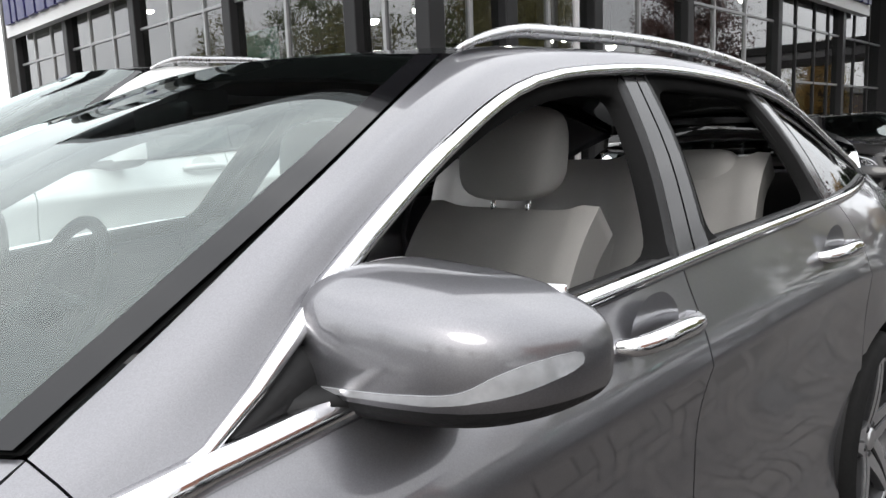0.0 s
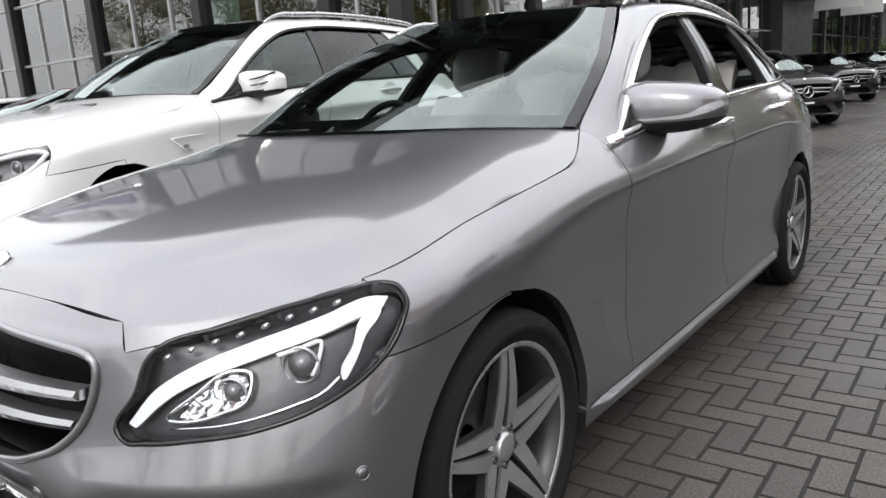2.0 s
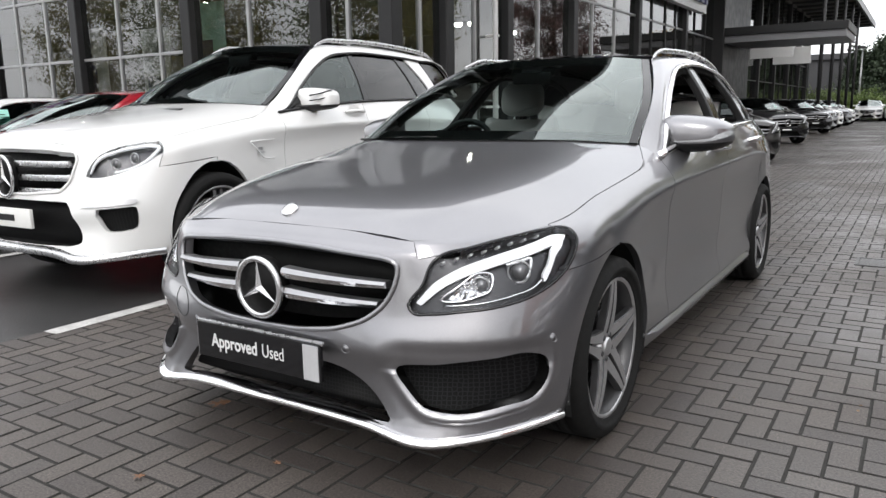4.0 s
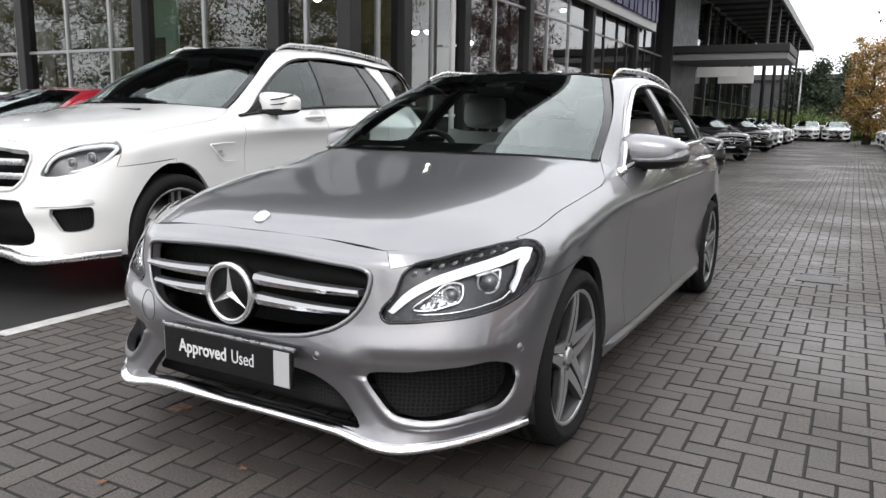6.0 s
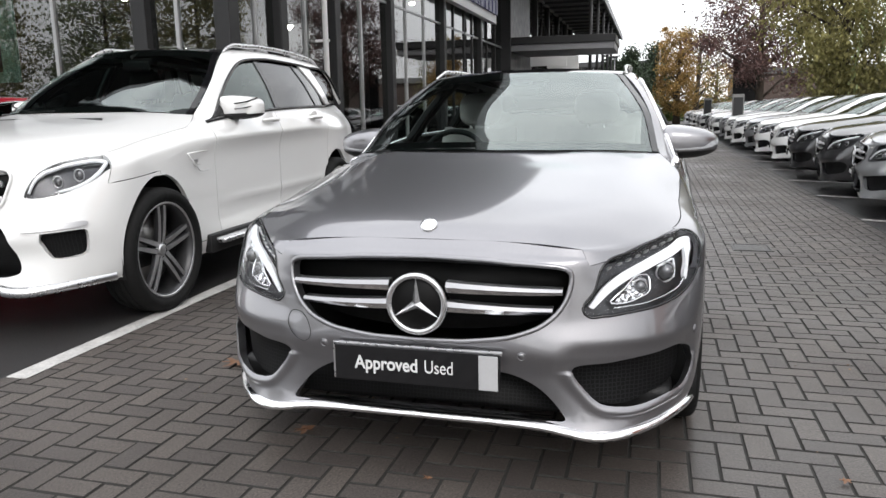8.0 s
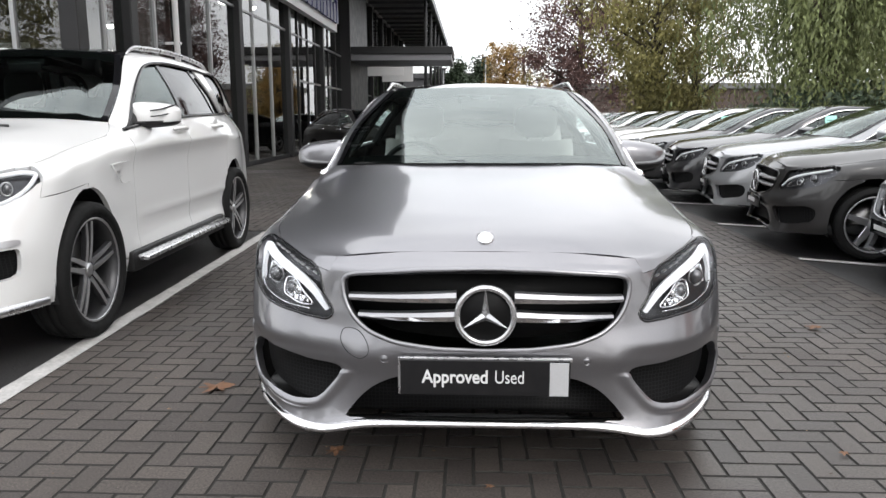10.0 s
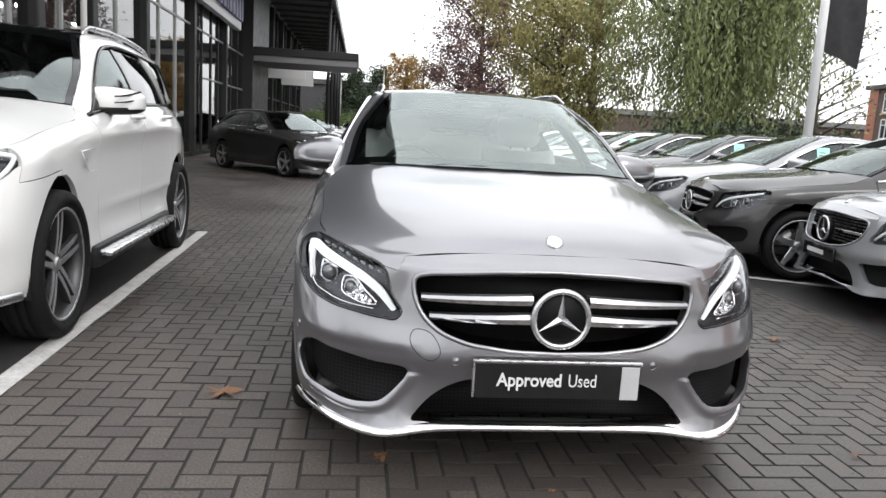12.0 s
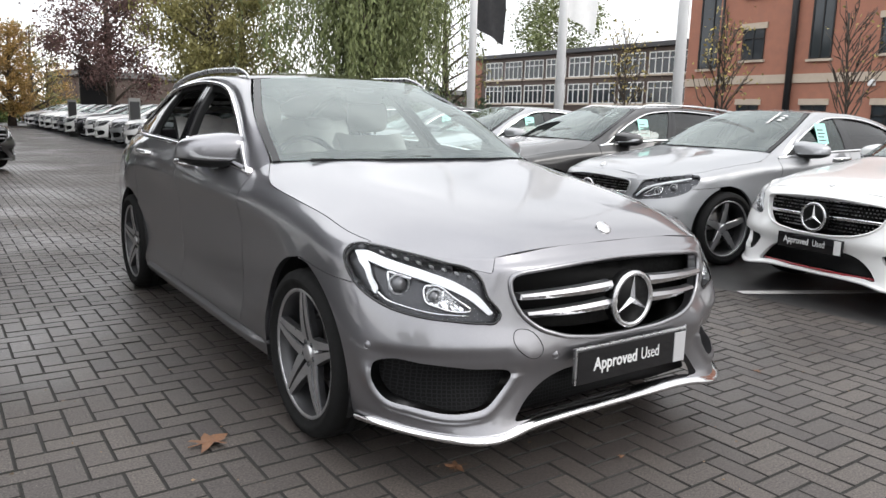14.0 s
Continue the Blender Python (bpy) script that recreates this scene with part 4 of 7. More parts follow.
    if detail:
        bm = bmesh.new()
        k_ = max(2, nu // 3)
        for g in (S[-4:, : -k_ + 1], S[:3, : -k_ + 1], S[:, -k_:]):
            b2 = grid_bm(g + np.array((0, .004, -.004)))
            me = bpy.data.meshes.new("tmp")
            b2.to_mesh(me)
            b2.free()
            bm.from_mesh(me)
            bpy.data.meshes.remove(me)
        mirror(bm)
        add("screen_border", bm, M_SHADOWGAP, ws, "black border of the windscreen")
        # glossy black strip along the pillars, over the edge of the glass
        inward = S[:, -2] - S[:, -1]
        inward /= np.linalg.norm(inward, axis=1)[:, None]
        for s in (1, -1):
            bm = grid_bm(np.stack([S[:, -1] + inward * d_ + np.array((0, -.003, .003)) for d_ in (.0, .012, .026, .038)], 1))
            if s < 0:
                mirror(bm, False)
            add("screen_edge", bm, M_ROOFGLASS, ws, "gloss black edge strip of the windscreen")
    ri, ro_, rc = np.array(roof["inner"]), np.array(roof["outer"]), np.array(roof["roof"])
    edge = spline(ri, 8)
    cent = spline(rc, 10)
    e0 = 4 * 8
    ecut = edge[e0:]
    ei = ecut[np.linspace(0, len(ecut) - 1, 25).round().astype(int)]
    ci = cent[np.linspace(0, len(cent) - 1, 25).round().astype(int)]
    rows = []
    for t in np.linspace(0, 1, 9):
        rows.append(ci + (ei - ci) * np.array((t, t**2.2, t**2.2))[None, :])
    bm = grid_bm(np.array(rows), flip=True)
    mirror(bm)
    panel(bm, .003, .02)
    add("roof_panel", bm, spec.get("roof_mat", M_ROOFGLASS))
    n_tail = spline(np.array(roof["tail"]), 6)
    if roof is not SALOON:
        tl = spline(np.array([ri[-1], (.56, 4.50, 1.17), (.62, 4.40, 1.075)]), 6)
    else:
        tl = spline(np.array([ri[-1], (.66, 4.2, 1.08), (.66, 4.40, 1.075)]), 6)
    rows = [n_tail + (tl - n_tail) * t for t in np.linspace(0, 1, 6)]
    bm = grid_bm(np.array(rows), flip=True)
    mirror(bm)
    panel(bm, .003, .02)
    add("boot_lid" if roof is SALOON else "tailgate", bm, pnt if roof is SALOON else M_TINT)
    for s in (1, -1):
        a, b = spline(ri, 8), spline(ro_, 8)
        a[8], b[8] = back_edge[-1], wl_[-1]
        m = (a + b) / 2 + np.array((.012, -.002, .012)) * np.clip((np.arange(len(a)) - 4) / 12, 0, 1)[:, None]
        g = spline(np.array([a, m, b]), 4)
        bm = grid_bm(g[:, 8:], flip=True)
        if s < 0:
            mirror(bm, False)
        panel(bm, .001, .03)
        pil = add("cant_rail", bm, pnt)
        # window line: bright strip round the side windows
        belt = G[-1][cu(7) - 1: cu(11.2)]
        oo = spline(ro_, 8)[8:]
        tip = wl_[-1] + np.array((.003, .012, .004))
        strip = np.array([tip] + [p + np.array((.004, 0, 0)) for p in oo])
        low = belt[(belt[:, 1] > 1.56) & (belt[:, 1] < oo[-1][1])] + np.array((.003, 0, .004))
        if detail:
            bm = bmesh.new()
            add_tube(bm, [(s * (p[0] + (.003 if detail > 1 else 0)), p[1], p[2]) for p in strip[::2]], [(.0155 if detail > 1 else .012) * min(1, .35 + i_ / 6) for i_ in range(len(strip[::2]))], 8, squash=.85, up=(0, 0, 1))
            add_tube(bm, [(s * p[0], p[1], p[2]) for p in [strip[0]] + list(low[::2])], [.0125 + (.0075 * max(0, 1 - i_ / 7) if detail > 1 else 0) for i_ in range(1 + len(low[::2]))], 6, squash=1.1, up=(0, 0, 1))
            add("window_trim", bm, M_CHROME if spec.get("chrome", True) else M_GLOSSBLACK, pil, "bright window surround")
        # side glass between the strip and the waist
        def side_rows(y0a, y1a, y0b, y1b, n=10):
            rows_ = []
            for t in np.linspace(0, 1, n):
                yb, yt = y0b + (y1b - y0b) * t, y0a + (y1a - y0a) * t
                lo_ = np.array([np.interp(yb, G[-1][cu(6):cu(12), 1], G[-1][cu(6):cu(12), i]) for i in range(3)])
                hi_ = np.array([np.interp(yt, oo[:, 1], oo[:, i]) for i in range(3)])
                mid = (lo_ + hi_) / 2 + np.array((.016, 0, 0))
                rows_.append(spline(np.array([lo_, mid, hi_]), 4) - np.array((.012, 0, 0)))
            return np.array(rows_).transpose(1, 0, 2)
        if roof is ESTATE:
            panes = [("front_window", 1.80, 2.65, 1.76, 2.45, "f"), ("rear_window", 2.75, 3.34, 2.57, 3.33, "r"), ("quarter_window", 3.41, 4.22, 3.40, 4.20, "q")]
            posts = [(2.65, 2.70, 2.45, 2.508), (2.705, 2.75, 2.513, 2.57), (3.34, 3.41, 3.33, 3.40)]
        elif roof is SALOON:
            panes = [("front_window", 1.62, 2.45, 1.60, 2.40, "f"), ("rear_window", 2.57, 3.35, 2.54, 3.28, "r"), ("quarter_window", 3.40, 3.72, 3.33, 3.66, "q")]
            posts = [(2.45, 2.57, 2.40, 2.54), (3.35, 3.40, 3.28, 3.33)]
        else:
            panes, posts = roof["panes"], roof["posts"]
            bm = grid_bm(side_rows(*roof["pillar"], 6) + np.array((.012, 0, 0)))
            if s < 0:
                mirror(bm, False)
            panel(bm, .001, .03)
            add("rear_pillar", bm, pnt)
        lowered = spec.get("lowered", "")
        for pn, a0, a1, b0, b1, key in panes:
            g = side_rows(a0, a1, b0, b1)
            if key not in lowered:
                bm = grid_bm(g)
                if s < 0:
                    mirror(bm, False)
                w_ = add(pn, bm, spec.get("side_glass", M_GREEN) if key == "f" else spec.get("rear_glass", M_TINT))
            if detail:
                bm = bmesh.new()
                loop = [g[0][i] for i in range(10)] + [g[j][-1] for j in range(1, g.shape[0])] + [g[-1][i] for i in range(8, -1, -1)] + [g[j][0] for j in range(g.shape[0] - 2, 0, -1)]
                add_tube(bm, [(s * (p[0] - .014), p[1], p[2] - .006) for p in loop], .024 if detail > 1 else .018, 6, True)
                add(pn + "_seal", bm, M_BLACK, pil)
            if key in lowered:
                # black door frame left bare by the lowered pane
                span = np.linalg.norm(g[0, -1] - g[0, 0]), np.linalg.norm(g[-1, 5] - g[0, 5])
                iu, iv = .026 / span[0], .050 / span[1]
                bm = bmesh.new()
                rings_ = []
                for t in np.linspace(0, 6.2832, 96, endpoint=False):
                    c_, n_ = math.cos(t), math.sin(t)
                    k_ = max(abs(c_), abs(n_))
                    e_ = (abs(c_) ** 9 + abs(n_) ** 9) ** (1 / 9)
                    quad_ = []
                    for u_, v_, in_ in ((.5 + .5 * c_ / k_, .5 + .5 * n_ / k_, 0), (.5 + (.5 - iu) * c_ / e_, .5 - iv * .45 + (.5 - iv * .55) * n_ / e_, 0), (.5 + (.5 - iu * 1.05) * c_ / e_, .5 - iv * .45 + (.5 - iv * .58) * n_ / e_, .035)):
                        fu, fv = u_ * (g.shape[1] - 1), v_ * (g.shape[0] - 1)
                        a_, b_ = min(int(fu), g.shape[1] - 2), min(int(fv), g.shape[0] - 2)
                        p = (g[b_, a_] * (1 - fu + a_) + g[b_, a_ + 1] * (fu - a_)) * (1 - fv + b_) + (g[b_ + 1, a_] * (1 - fu + a_) + g[b_ + 1, a_ + 1] * (fu - a_)) * (fv - b_)
                        quad_.append(bm.verts.new((s * (p[0] - in_), p[1], p[2])))
                    rings_.append(quad_)
                for a_, b_ in zip(rings_, rings_[1:] + rings_[:1]):
                    for q_ in (0, 1):
                        bm.faces.new((a_[q_], a_[q_ + 1], b_[q_ + 1], b_[q_]))
                bmesh.ops.recalc_face_normals(bm, faces=bm.faces)
                add("door_frame", bm, M_SHADOWGAP, pil, "black window frame of the door")
        bm = grid_bm(side_rows(1.60, 1.80, 1.60, 1.76, 5) + np.array((.004, 0, 0)))
        if s < 0:
            mirror(bm, False)
        panel(bm, 0, .02)
        add("mirror_sail", bm, M_BLACK, pil, "black triangular mirror panel")
        for a0, a1, b0, b1 in posts:
            bm = grid_bm(side_rows(a0, a1, b0, b1, 4) + np.array((.008, 0, 0)))
            if s < 0:
                mirror(bm, False)
            panel(bm, .001, .03)
            add("door_pillar", bm, M_GLOSSBLACK, pil, "gloss black window pillar")
        if spec.get("rails") and detail:
            bm = bmesh.new()
            rail = [p + np.array((.012, 0, .026 * min(1, min((p[1] - 2.17) / .22, (4.15 - p[1]) / .2)) + .0)) for p in spline(ri, 8)[e0:] if 2.17 < p[1] < 4.15]
            rail = np.array(rail)
            add_tube(bm, [(s * p[0], p[1], p[2]) for p in rail], [.005 + .011 * min(1, (i + .3) / 5, (len(rail) - i - .7) / 5) for i in range(len(rail))], 10, squash=.9)
            add("roof_rail", bm, spec.get("rail_mat", M_SATIN), root, "satin aluminium roof rail")
        # mirror
        mx = .960
        bm = bmesh.new()
        bmesh.ops.create_uvsphere(bm, u_segments=32, v_segments=20, radius=1)
        for v in bm.verts:
            x, y, z = v.co
            q = lambda t, e: math.copysign(abs(t) ** e, t)
            if spec.get("slots"):
                x, y, z = q(x, .42), q(y, .6), q(z, .45)
                y = (y * .095 if y < 0 else y * .04) + .075 * (x + 1) * .5
                z = z * (.084 - .022 * max(0, (x + 1) * .5) ** 2.4 - .008 * max(0, -x) ** 3) + (.002 * x if z < 0 else .0)
            else:
                x, y, z = q(x, .48 if x < 0 else .66), q(y, .80), q(z, .58)
                t = (x + 1) * .5
                y = (y * .135 if y < 0 else y * .04) + .085 * t
                z = z * (.089 - .030 * t ** 2.2) - .010 * t
            v.co = (x * .153, y, z)
        for v in bm.verts:
            v.co = Vector((s * (mx + v.co.x - .077), 1.825 + v.co.y, 1.040 + v.co.z))
        mir_tree = BVHTree.FromBMesh(bm)
        if s < 0:
            bmesh.ops.reverse_faces(bm, faces=bm.faces)
        mir = add("door_mirror", bm, (spec.get("mirror_mat", pnt), M_BLACK), root, "door mirror in body colour with black underside")
        zs_ = [v.co.z for v in mir.data.vertices]
        z_cut = min(zs_) + (max(zs_) - min(zs_)) * .26
        for p_ in mir.data.polygons:
            p_.material_index = 1 if p_.center.z < z_cut or p_.normal.y > .75 else 0
        bm = tube(spline([(s * .775, 1.70, .985), (s * .80, 1.72, .99), (s * .82, 1.76, .988), (s * .86, 1.81, .990)], 4), [.05, .045, .04, .036, .033, .03, .029, .028, .028, .028, .028, .028, .028], 10, squash=.55)
        add("mirror_arm", bm, M_BLACK, mir, "black plastic mirror arm")
        if detail:
            mp = spline([(s * .80, 1.753, 1.011), (s * .87, 1.748, 1.013), (s * .94, 1.772, 1.020), (s * 1.018, 1.857, 1.046)], 6)
            if spec.get("slots"):
                for dz in (.022, .058):
                    sp = [p + np.array((0, -.012, dz)) for p in mp[8:]]
                    add("mirror_slot", tube(sp, .008, 6, squash=.6), M_BLACK, mir, "dark slot in the mirror housing")
            else:
                wedge = closed([(.80, 1.004), (.86, 1.008), (.92, 1.012), (.965, 1.019), (.99, 1.034), (1.015, 1.046), (1.03, 1.048), (1.032, 1.034), (1.015, 1.021), (.98, 1.010), (.94, 1.003), (.88, 1.001), (.81, 1.002)], 4)
                bm = surface_patch(mir_tree, wedge * np.array((s, 1)), (1, 0, 0), (0, 0, 1), .0015, .005, 3.0)
                panel(bm, 0, .006)
                add("mirror_indicator", bm, M_CLEAR, mir, "clear indicator strip")
            bm = boxes((-.12, 1.88, .985, .10, 1.887, 1.10), bevel=.003)
            for v in bm.verts:
                v.co.x = s * (.885 + v.co.x)
                v.co.y += .25 * (abs(v.co.x) - .88)
            add("mirror_glass", bm, M_CHROME, mir)
        # wheel wells
        for y in WHEELS:
            bm = bmesh.new()
            rows_ = []
            for a in np.linspace(-.35, math.pi + .35, 24):
                rows_.append([bm.verts.new((s * x, y + (arch_r + .01) * math.cos(a), .325 + (arch_r + .01) * math.sin(a))) for x in (.885, .5)])
            for i in range(23):
                bm.faces.new((rows_[i][0], rows_[i + 1][0], rows_[i + 1][1], rows_[i][1]))
            bm.faces.new([r_[1] for r_ in rows_])
            add("wheel_arch_liner", bm, M_BLACK)
        for y in wy:
            wheel(root, s * spec.get("wheel_x", .786), y, wr, s, spec.get("style", (5, True)), spec.get("rim_r", .250), detail)

    if detail > 1:
        for s in (1, -1):
            bm = bmesh.new()
            rows_ = []
            for y in np.linspace(1.19, 3.25, 24):
                k_ = min(1, (y - 1.17) / .10, (3.27 - y) / .10)
                rows_.append([bm.verts.new((s * (.872 + a_ * k_), y, z_)) for a_, z_ in ((0, .300), (.004, .274), (.032, .262), (.036, .250), (.0, .222))])
            for i in range(23):
                for j in range(4):
                    q = (rows_[i][j], rows_[i + 1][j], rows_[i + 1][j + 1], rows_[i][j + 1])
                    bm.faces.new(q if s < 0 else q[::-1])
            bm.normal_update()
            add("sill_blade", bm, pnt, root, "sculpted sill edge below the doors")
    # underbody
    bm = boxes((-.80, .25, .20, .80, 4.45, .30), bevel=.03)
    add("underbody", bm, M_BLACK)

    # lamps
    for s in (1, -1):
        rt = (SIDE[0][0] * 1, SIDE[0][1], 0)
        lens = surface_patch(tree, LAMP, *SIDE, .002, .012 if detail > 1 else .03, 3.0)
        back = surface_patch(tree, LAMP, *SIDE, -.035 if detail else -.004, .02 if detail > 1 else .03, 3.0)
        if s < 0:
            mirror(lens, False)
            mirror(back, False)
        for f in lens.faces:
            f.normal_update()
        body = add("headlamp", back, M_LAMPBACK, root, "headlamp with a white light blade under clear cover")
        if detail:
            w_ = add("lamp_lens", lens, M_LENS, body, "clear cover")
            w_.visible_shadow = False
            if LAMP is not OUT_LAMP or detail < 2:
                blade = spline([(.494, .603), (.554, .657), (.607, .686), (.719, .721), (.846, .753), (.924, .773)] if LAMP is OUT_LAMP else [(.568, .655), (.597, .700), (.640, .730), (.70, .752), (.80, .772), (.895, .778), (.932, .768), (.91, .735), (.86, .700), (.78, .672), (.70, .658)], 6)
                pts = outline_on(tree, blade, *SIDE, -.012, 3.0)
                bm = tube([(s * p.x, p.y, p.z) for p in pts], [.005 + .006 * math.sin(3.14 * min(1, (i + 6) / (len(pts) + 8))) for i in range(len(pts))], 8)
                add("light_blade", bm, M_REFLECT, body, "white daytime light blade")
            else:
                up_ = spline([(.482, .604), (.540, .664), (.600, .697), (.713, .733), (.841, .764), (.925, .784), (.955, .780)], 6)
                dn_ = spline([(.496, .596), (.566, .650), (.618, .675), (.728, .707), (.852, .737), (.905, .754), (.945, .764)], 6)
                hk = closed([(.940, .775), (.905, .752), (.890, .705), (.868, .668), (.872, .652), (.896, .682), (.916, .724), (.943, .762)], 4)
                for poly_ in (np.vstack([up_, dn_[::-1]]), hk):
                    bm = surface_patch(tree, poly_, *SIDE, -.009, .006, 3.0)
                    if s < 0:
                        mirror(bm, False)
                    panel(bm, 0, .012)
                    add("light_blade", bm, M_REFLECT, body, "white daytime light blade")
                edge_ = outline_on(tree, LAMP, *SIDE, -.002, 3.0)
                add("lamp_seal", tube([(s * p.x, p.y, p.z) for p in edge_], .0055, 6, True), M_GLOSSBLACK, body, "black edge of the lamp")
                low_ = outline_on(tree, spline([(.868, .66), (.84, .640), (.78, .624), (.68, .606), (.56, .597)], 5), *SIDE, -.012, 3.0)
                add("lamp_contour", tube([(s * p.x, p.y, p.z) for p in low_], [.005 - .003 * i / len(low_) for i in range(len(low_))], 6), M_CHROME, body)
                bowl = surface_patch(tree, closed([(.575, .616), (.615, .650), (.67, .686), (.705, .680), (.700, .645), (.66, .628)], 4), *SIDE, -.020, .008, 3.0)
                for v in bowl.verts:
                    v.co.y += .01 * math.sin(v.co.x * 420) * math.sin(v.co.z * 500)
                if s < 0:
                    mirror(bowl, False)
                add("lamp_reflector", bowl, M_CHROME, body, "faceted chrome reflector", smooth=False)
                for k_, q_ in enumerate(np.linspace(.565, .86, 8)):
                    c = outline_on(tree, [(q_, float(np.interp(q_, [.54, .66, .79, .89], [.712, .742, .768, .786])))], *SIDE, -.010, 3.0)[0]
                    bm = bmesh.new()
                    bmesh.ops.create_icosphere(bm, subdivisions=1, radius=.009)
                    for v in bm.verts:
                        v.co = Vector((s * (c.x + v.co.x * 1.2), c.y + v.co.y, c.z + v.co.z * .7 + v.co.x * .6))
                    add("lamp_prism", bm, M_RIM, body, smooth=False)
            for q, r_ in (((.795, .688), .036), ((.672, .655), .028)) if LAMP is OUT_LAMP else (((.80, .722), .026), ((.70, .700), .024)):
                c = outline_on(tree, [q], *SIDE, -.02, 3.0)
                if c:
                    bm = bmesh.new()
                    bmesh.ops.create_uvsphere(bm, u_segments=20, v_segments=12, radius=r_ * .8)
                    bmesh.ops.translate(bm, vec=(s * c[0].x, c[0].y + .012, c[0].z), verts=bm.verts)
                    pj = add("lamp_projector", bm, M_LAMPGLASS, body, "dark glass projector lens")
                    n_ = Vector((s * .5, -.86, 0)).normalized()
                    e1 = n_.cross(Vector((0, 0, 1)))
                    cc = Vector((s * c[0].x, c[0].y + .004, c[0].z))
                    add("projector_ring", tube([cc + e1 * r_ * .92 * math.cos(t) + Vector((0, 0, 1)) * r_ * .92 * math.sin(t) for t in np.linspace(0, 6.2832, 28, endpoint=False)], .0035, 6, True, up=n_), M_RIM, pj)
            if LAMP is OUT_LAMP:
                loop = closed([(.556, .612), (.612, .655), (.675, .690), (.711, .684), (.703, .641), (.66, .624), (.598, .610)], 5)
                pts = outline_on(tree, loop, *SIDE, -.014, 3.0)
                bm = tube([(s * p.x, p.y, p.z) for p in pts], .004, 6, True)
                add("lamp_bezel", bm, M_CHROME, body)
                if detail > 1:
                    pts = outline_on(tree, spline([(.757, .708), (.80, .716), (.835, .722), (.832, .70), (.818, .668)], 3), *SIDE, -.012, 3.0)
                    add("lamp_bezel", tube([(s * p.x, p.y, p.z) for p in pts], .0042, 6), M_REFLECT, body)

    # grille with star, slats and surround
    if detail:
        gy = .085
        bm = bmesh.new()
        prism(bm, [(q[0] * .99, q[1]) for q in GRILLE[::2]], gy + .05, gy + .06)
        gr = add("grille", bm, M_MESH, root, "black grille with twin bright bars")
        rim = outline_on(tree, GRILLE, (1, 0, 0), (0, 0, 1), .001, 3.0)
        bm = tube([p for p in rim], .0085, 8, True, up=(0, 1, 0))
        add("grille_frame", bm, pnt if not spec.get("chrome_frame") else M_CHROME, gr)
        star_z = spec.get("star_z", .612)
        style = spec.get("grille", "twin")
        if style == "twin":
            for z, ex in ((.655, .455), (.592, .425)):
                for s in (1, -1):
                    bm = bmesh.new()
                    pr = [(-.022, .013), (-.030, .002), (-.022, -.012), (.01, -.016), (.02, 0), (.01, .014)]
                    rows_ = []
                    for t in np.linspace(0, 1, 10):
                        x = .095 + (ex - .095) * t
                        f_ = 1.35 - .6 * t
                        yb = .02 + .055 * t**2.2
                        zz = z + .012 * (1 - t)
                        rows_.append([bm.verts.new((s * x, yb + a * 1.0, zz + b * f_)) for a, b in pr])
                    for i in range(9):
                        for j in range(6):
                            q = (rows_[i][j], rows_[i + 1][j], rows_[i + 1][(j + 1) % 6], rows_[i][(j + 1) % 6])
                            bm.faces.new(q if s > 0 else q[::-1])
                    bm.faces.new(rows_[-1])
                    bmesh.ops.recalc_face_normals(bm, faces=bm.faces)
                    bar = add("grille_bar", bm, (M_CHROME, M_BARTOP), gr, "silver bar with a bright lower edge", smooth=False)
                    for p_ in bar.data.polygons:
                        p_.material_index = 1 if p_.normal.z > .1 else 0
        elif style == "bars":
            for z in (.575, .635, .695):
                ex = spec.get("bar_half", .33)
                bm = boxes((-ex, .02, z - .014, ex, .05, z + .014), bevel=.006)
                bmesh.ops.subdivide_edges(bm, edges=[e for e in bm.edges if abs(e.verts[0].co.x - e.verts[1].co.x) > .2], cuts=10)
                for v in bm.verts:
                    v.co.y += .05 * (abs(v.co.x) / .455) ** 2.2
                add("grille_bar", bm, M_SATIN, gr)
        else:
            for s in (1, -1):
                bm = boxes((.08, .03, .605, .455, .06, .628), bevel=.005)
                for v in bm.verts:
                    v.co.y += .05 * (v.co.x / .455) ** 2.2
                    v.co.x *= s
                if s < 0:
                    bmesh.ops.reverse_faces(bm, faces=bm.faces)
                add("grille_bar", bm, M_CHROME, gr)
            bm = bmesh.new()
            for j in range(9):
                for i in range(33):
                    x, z = (i - 16) * .028 + .014 * (j % 2), .53 + j * .024
                    if inside(GRILLE, (x, z)) and abs(z - .617) > .016:
                        box(bm, x - .005, .075 + .05 * (abs(x) / .455) ** 2.2, z - .004, x + .005, .10, z + .004)
            tagged(add("grille_studs", bm, M_SATIN, gr, "field of small bright studs", smooth=False), kind="stuff")
        bm = bmesh.new()
        lathe(bm, [(0, .001), (.0, .088), (.018, .094), (.04, .098), (.04, .06)], 40)
        bmesh.ops.rotate(bm, cent=(0, 0, 0), matrix=Matrix.Rotation(radians(90), 3, "Z"), verts=bm.verts)
        for v in bm.verts:
            v.co = Vector((v.co.x, .0 - .02 + v.co.y + .006, v.co.z + star_z))
        em = add("emblem_disc", bm, M_MESH, gr, "black round emblem plate")
        bm = star_bm(.092, .014)
        bmesh.ops.translate(bm, vec=(0, -.014, star_z), verts=bm.verts)
        add("emblem_star", bm, M_STAR, em, "chrome ring with three-armed star", smooth=False)
        # openings low in the bumper
        for s in (1, -1):
            mesh_ = surface_patch(tree, INTAKE, *SIDE, -.045, .03, 3.0)
            if s < 0:
                mirror(mesh_, False)
            add("bumper_intake", mesh_, M_HONEY, root, "black honeycomb side intake")
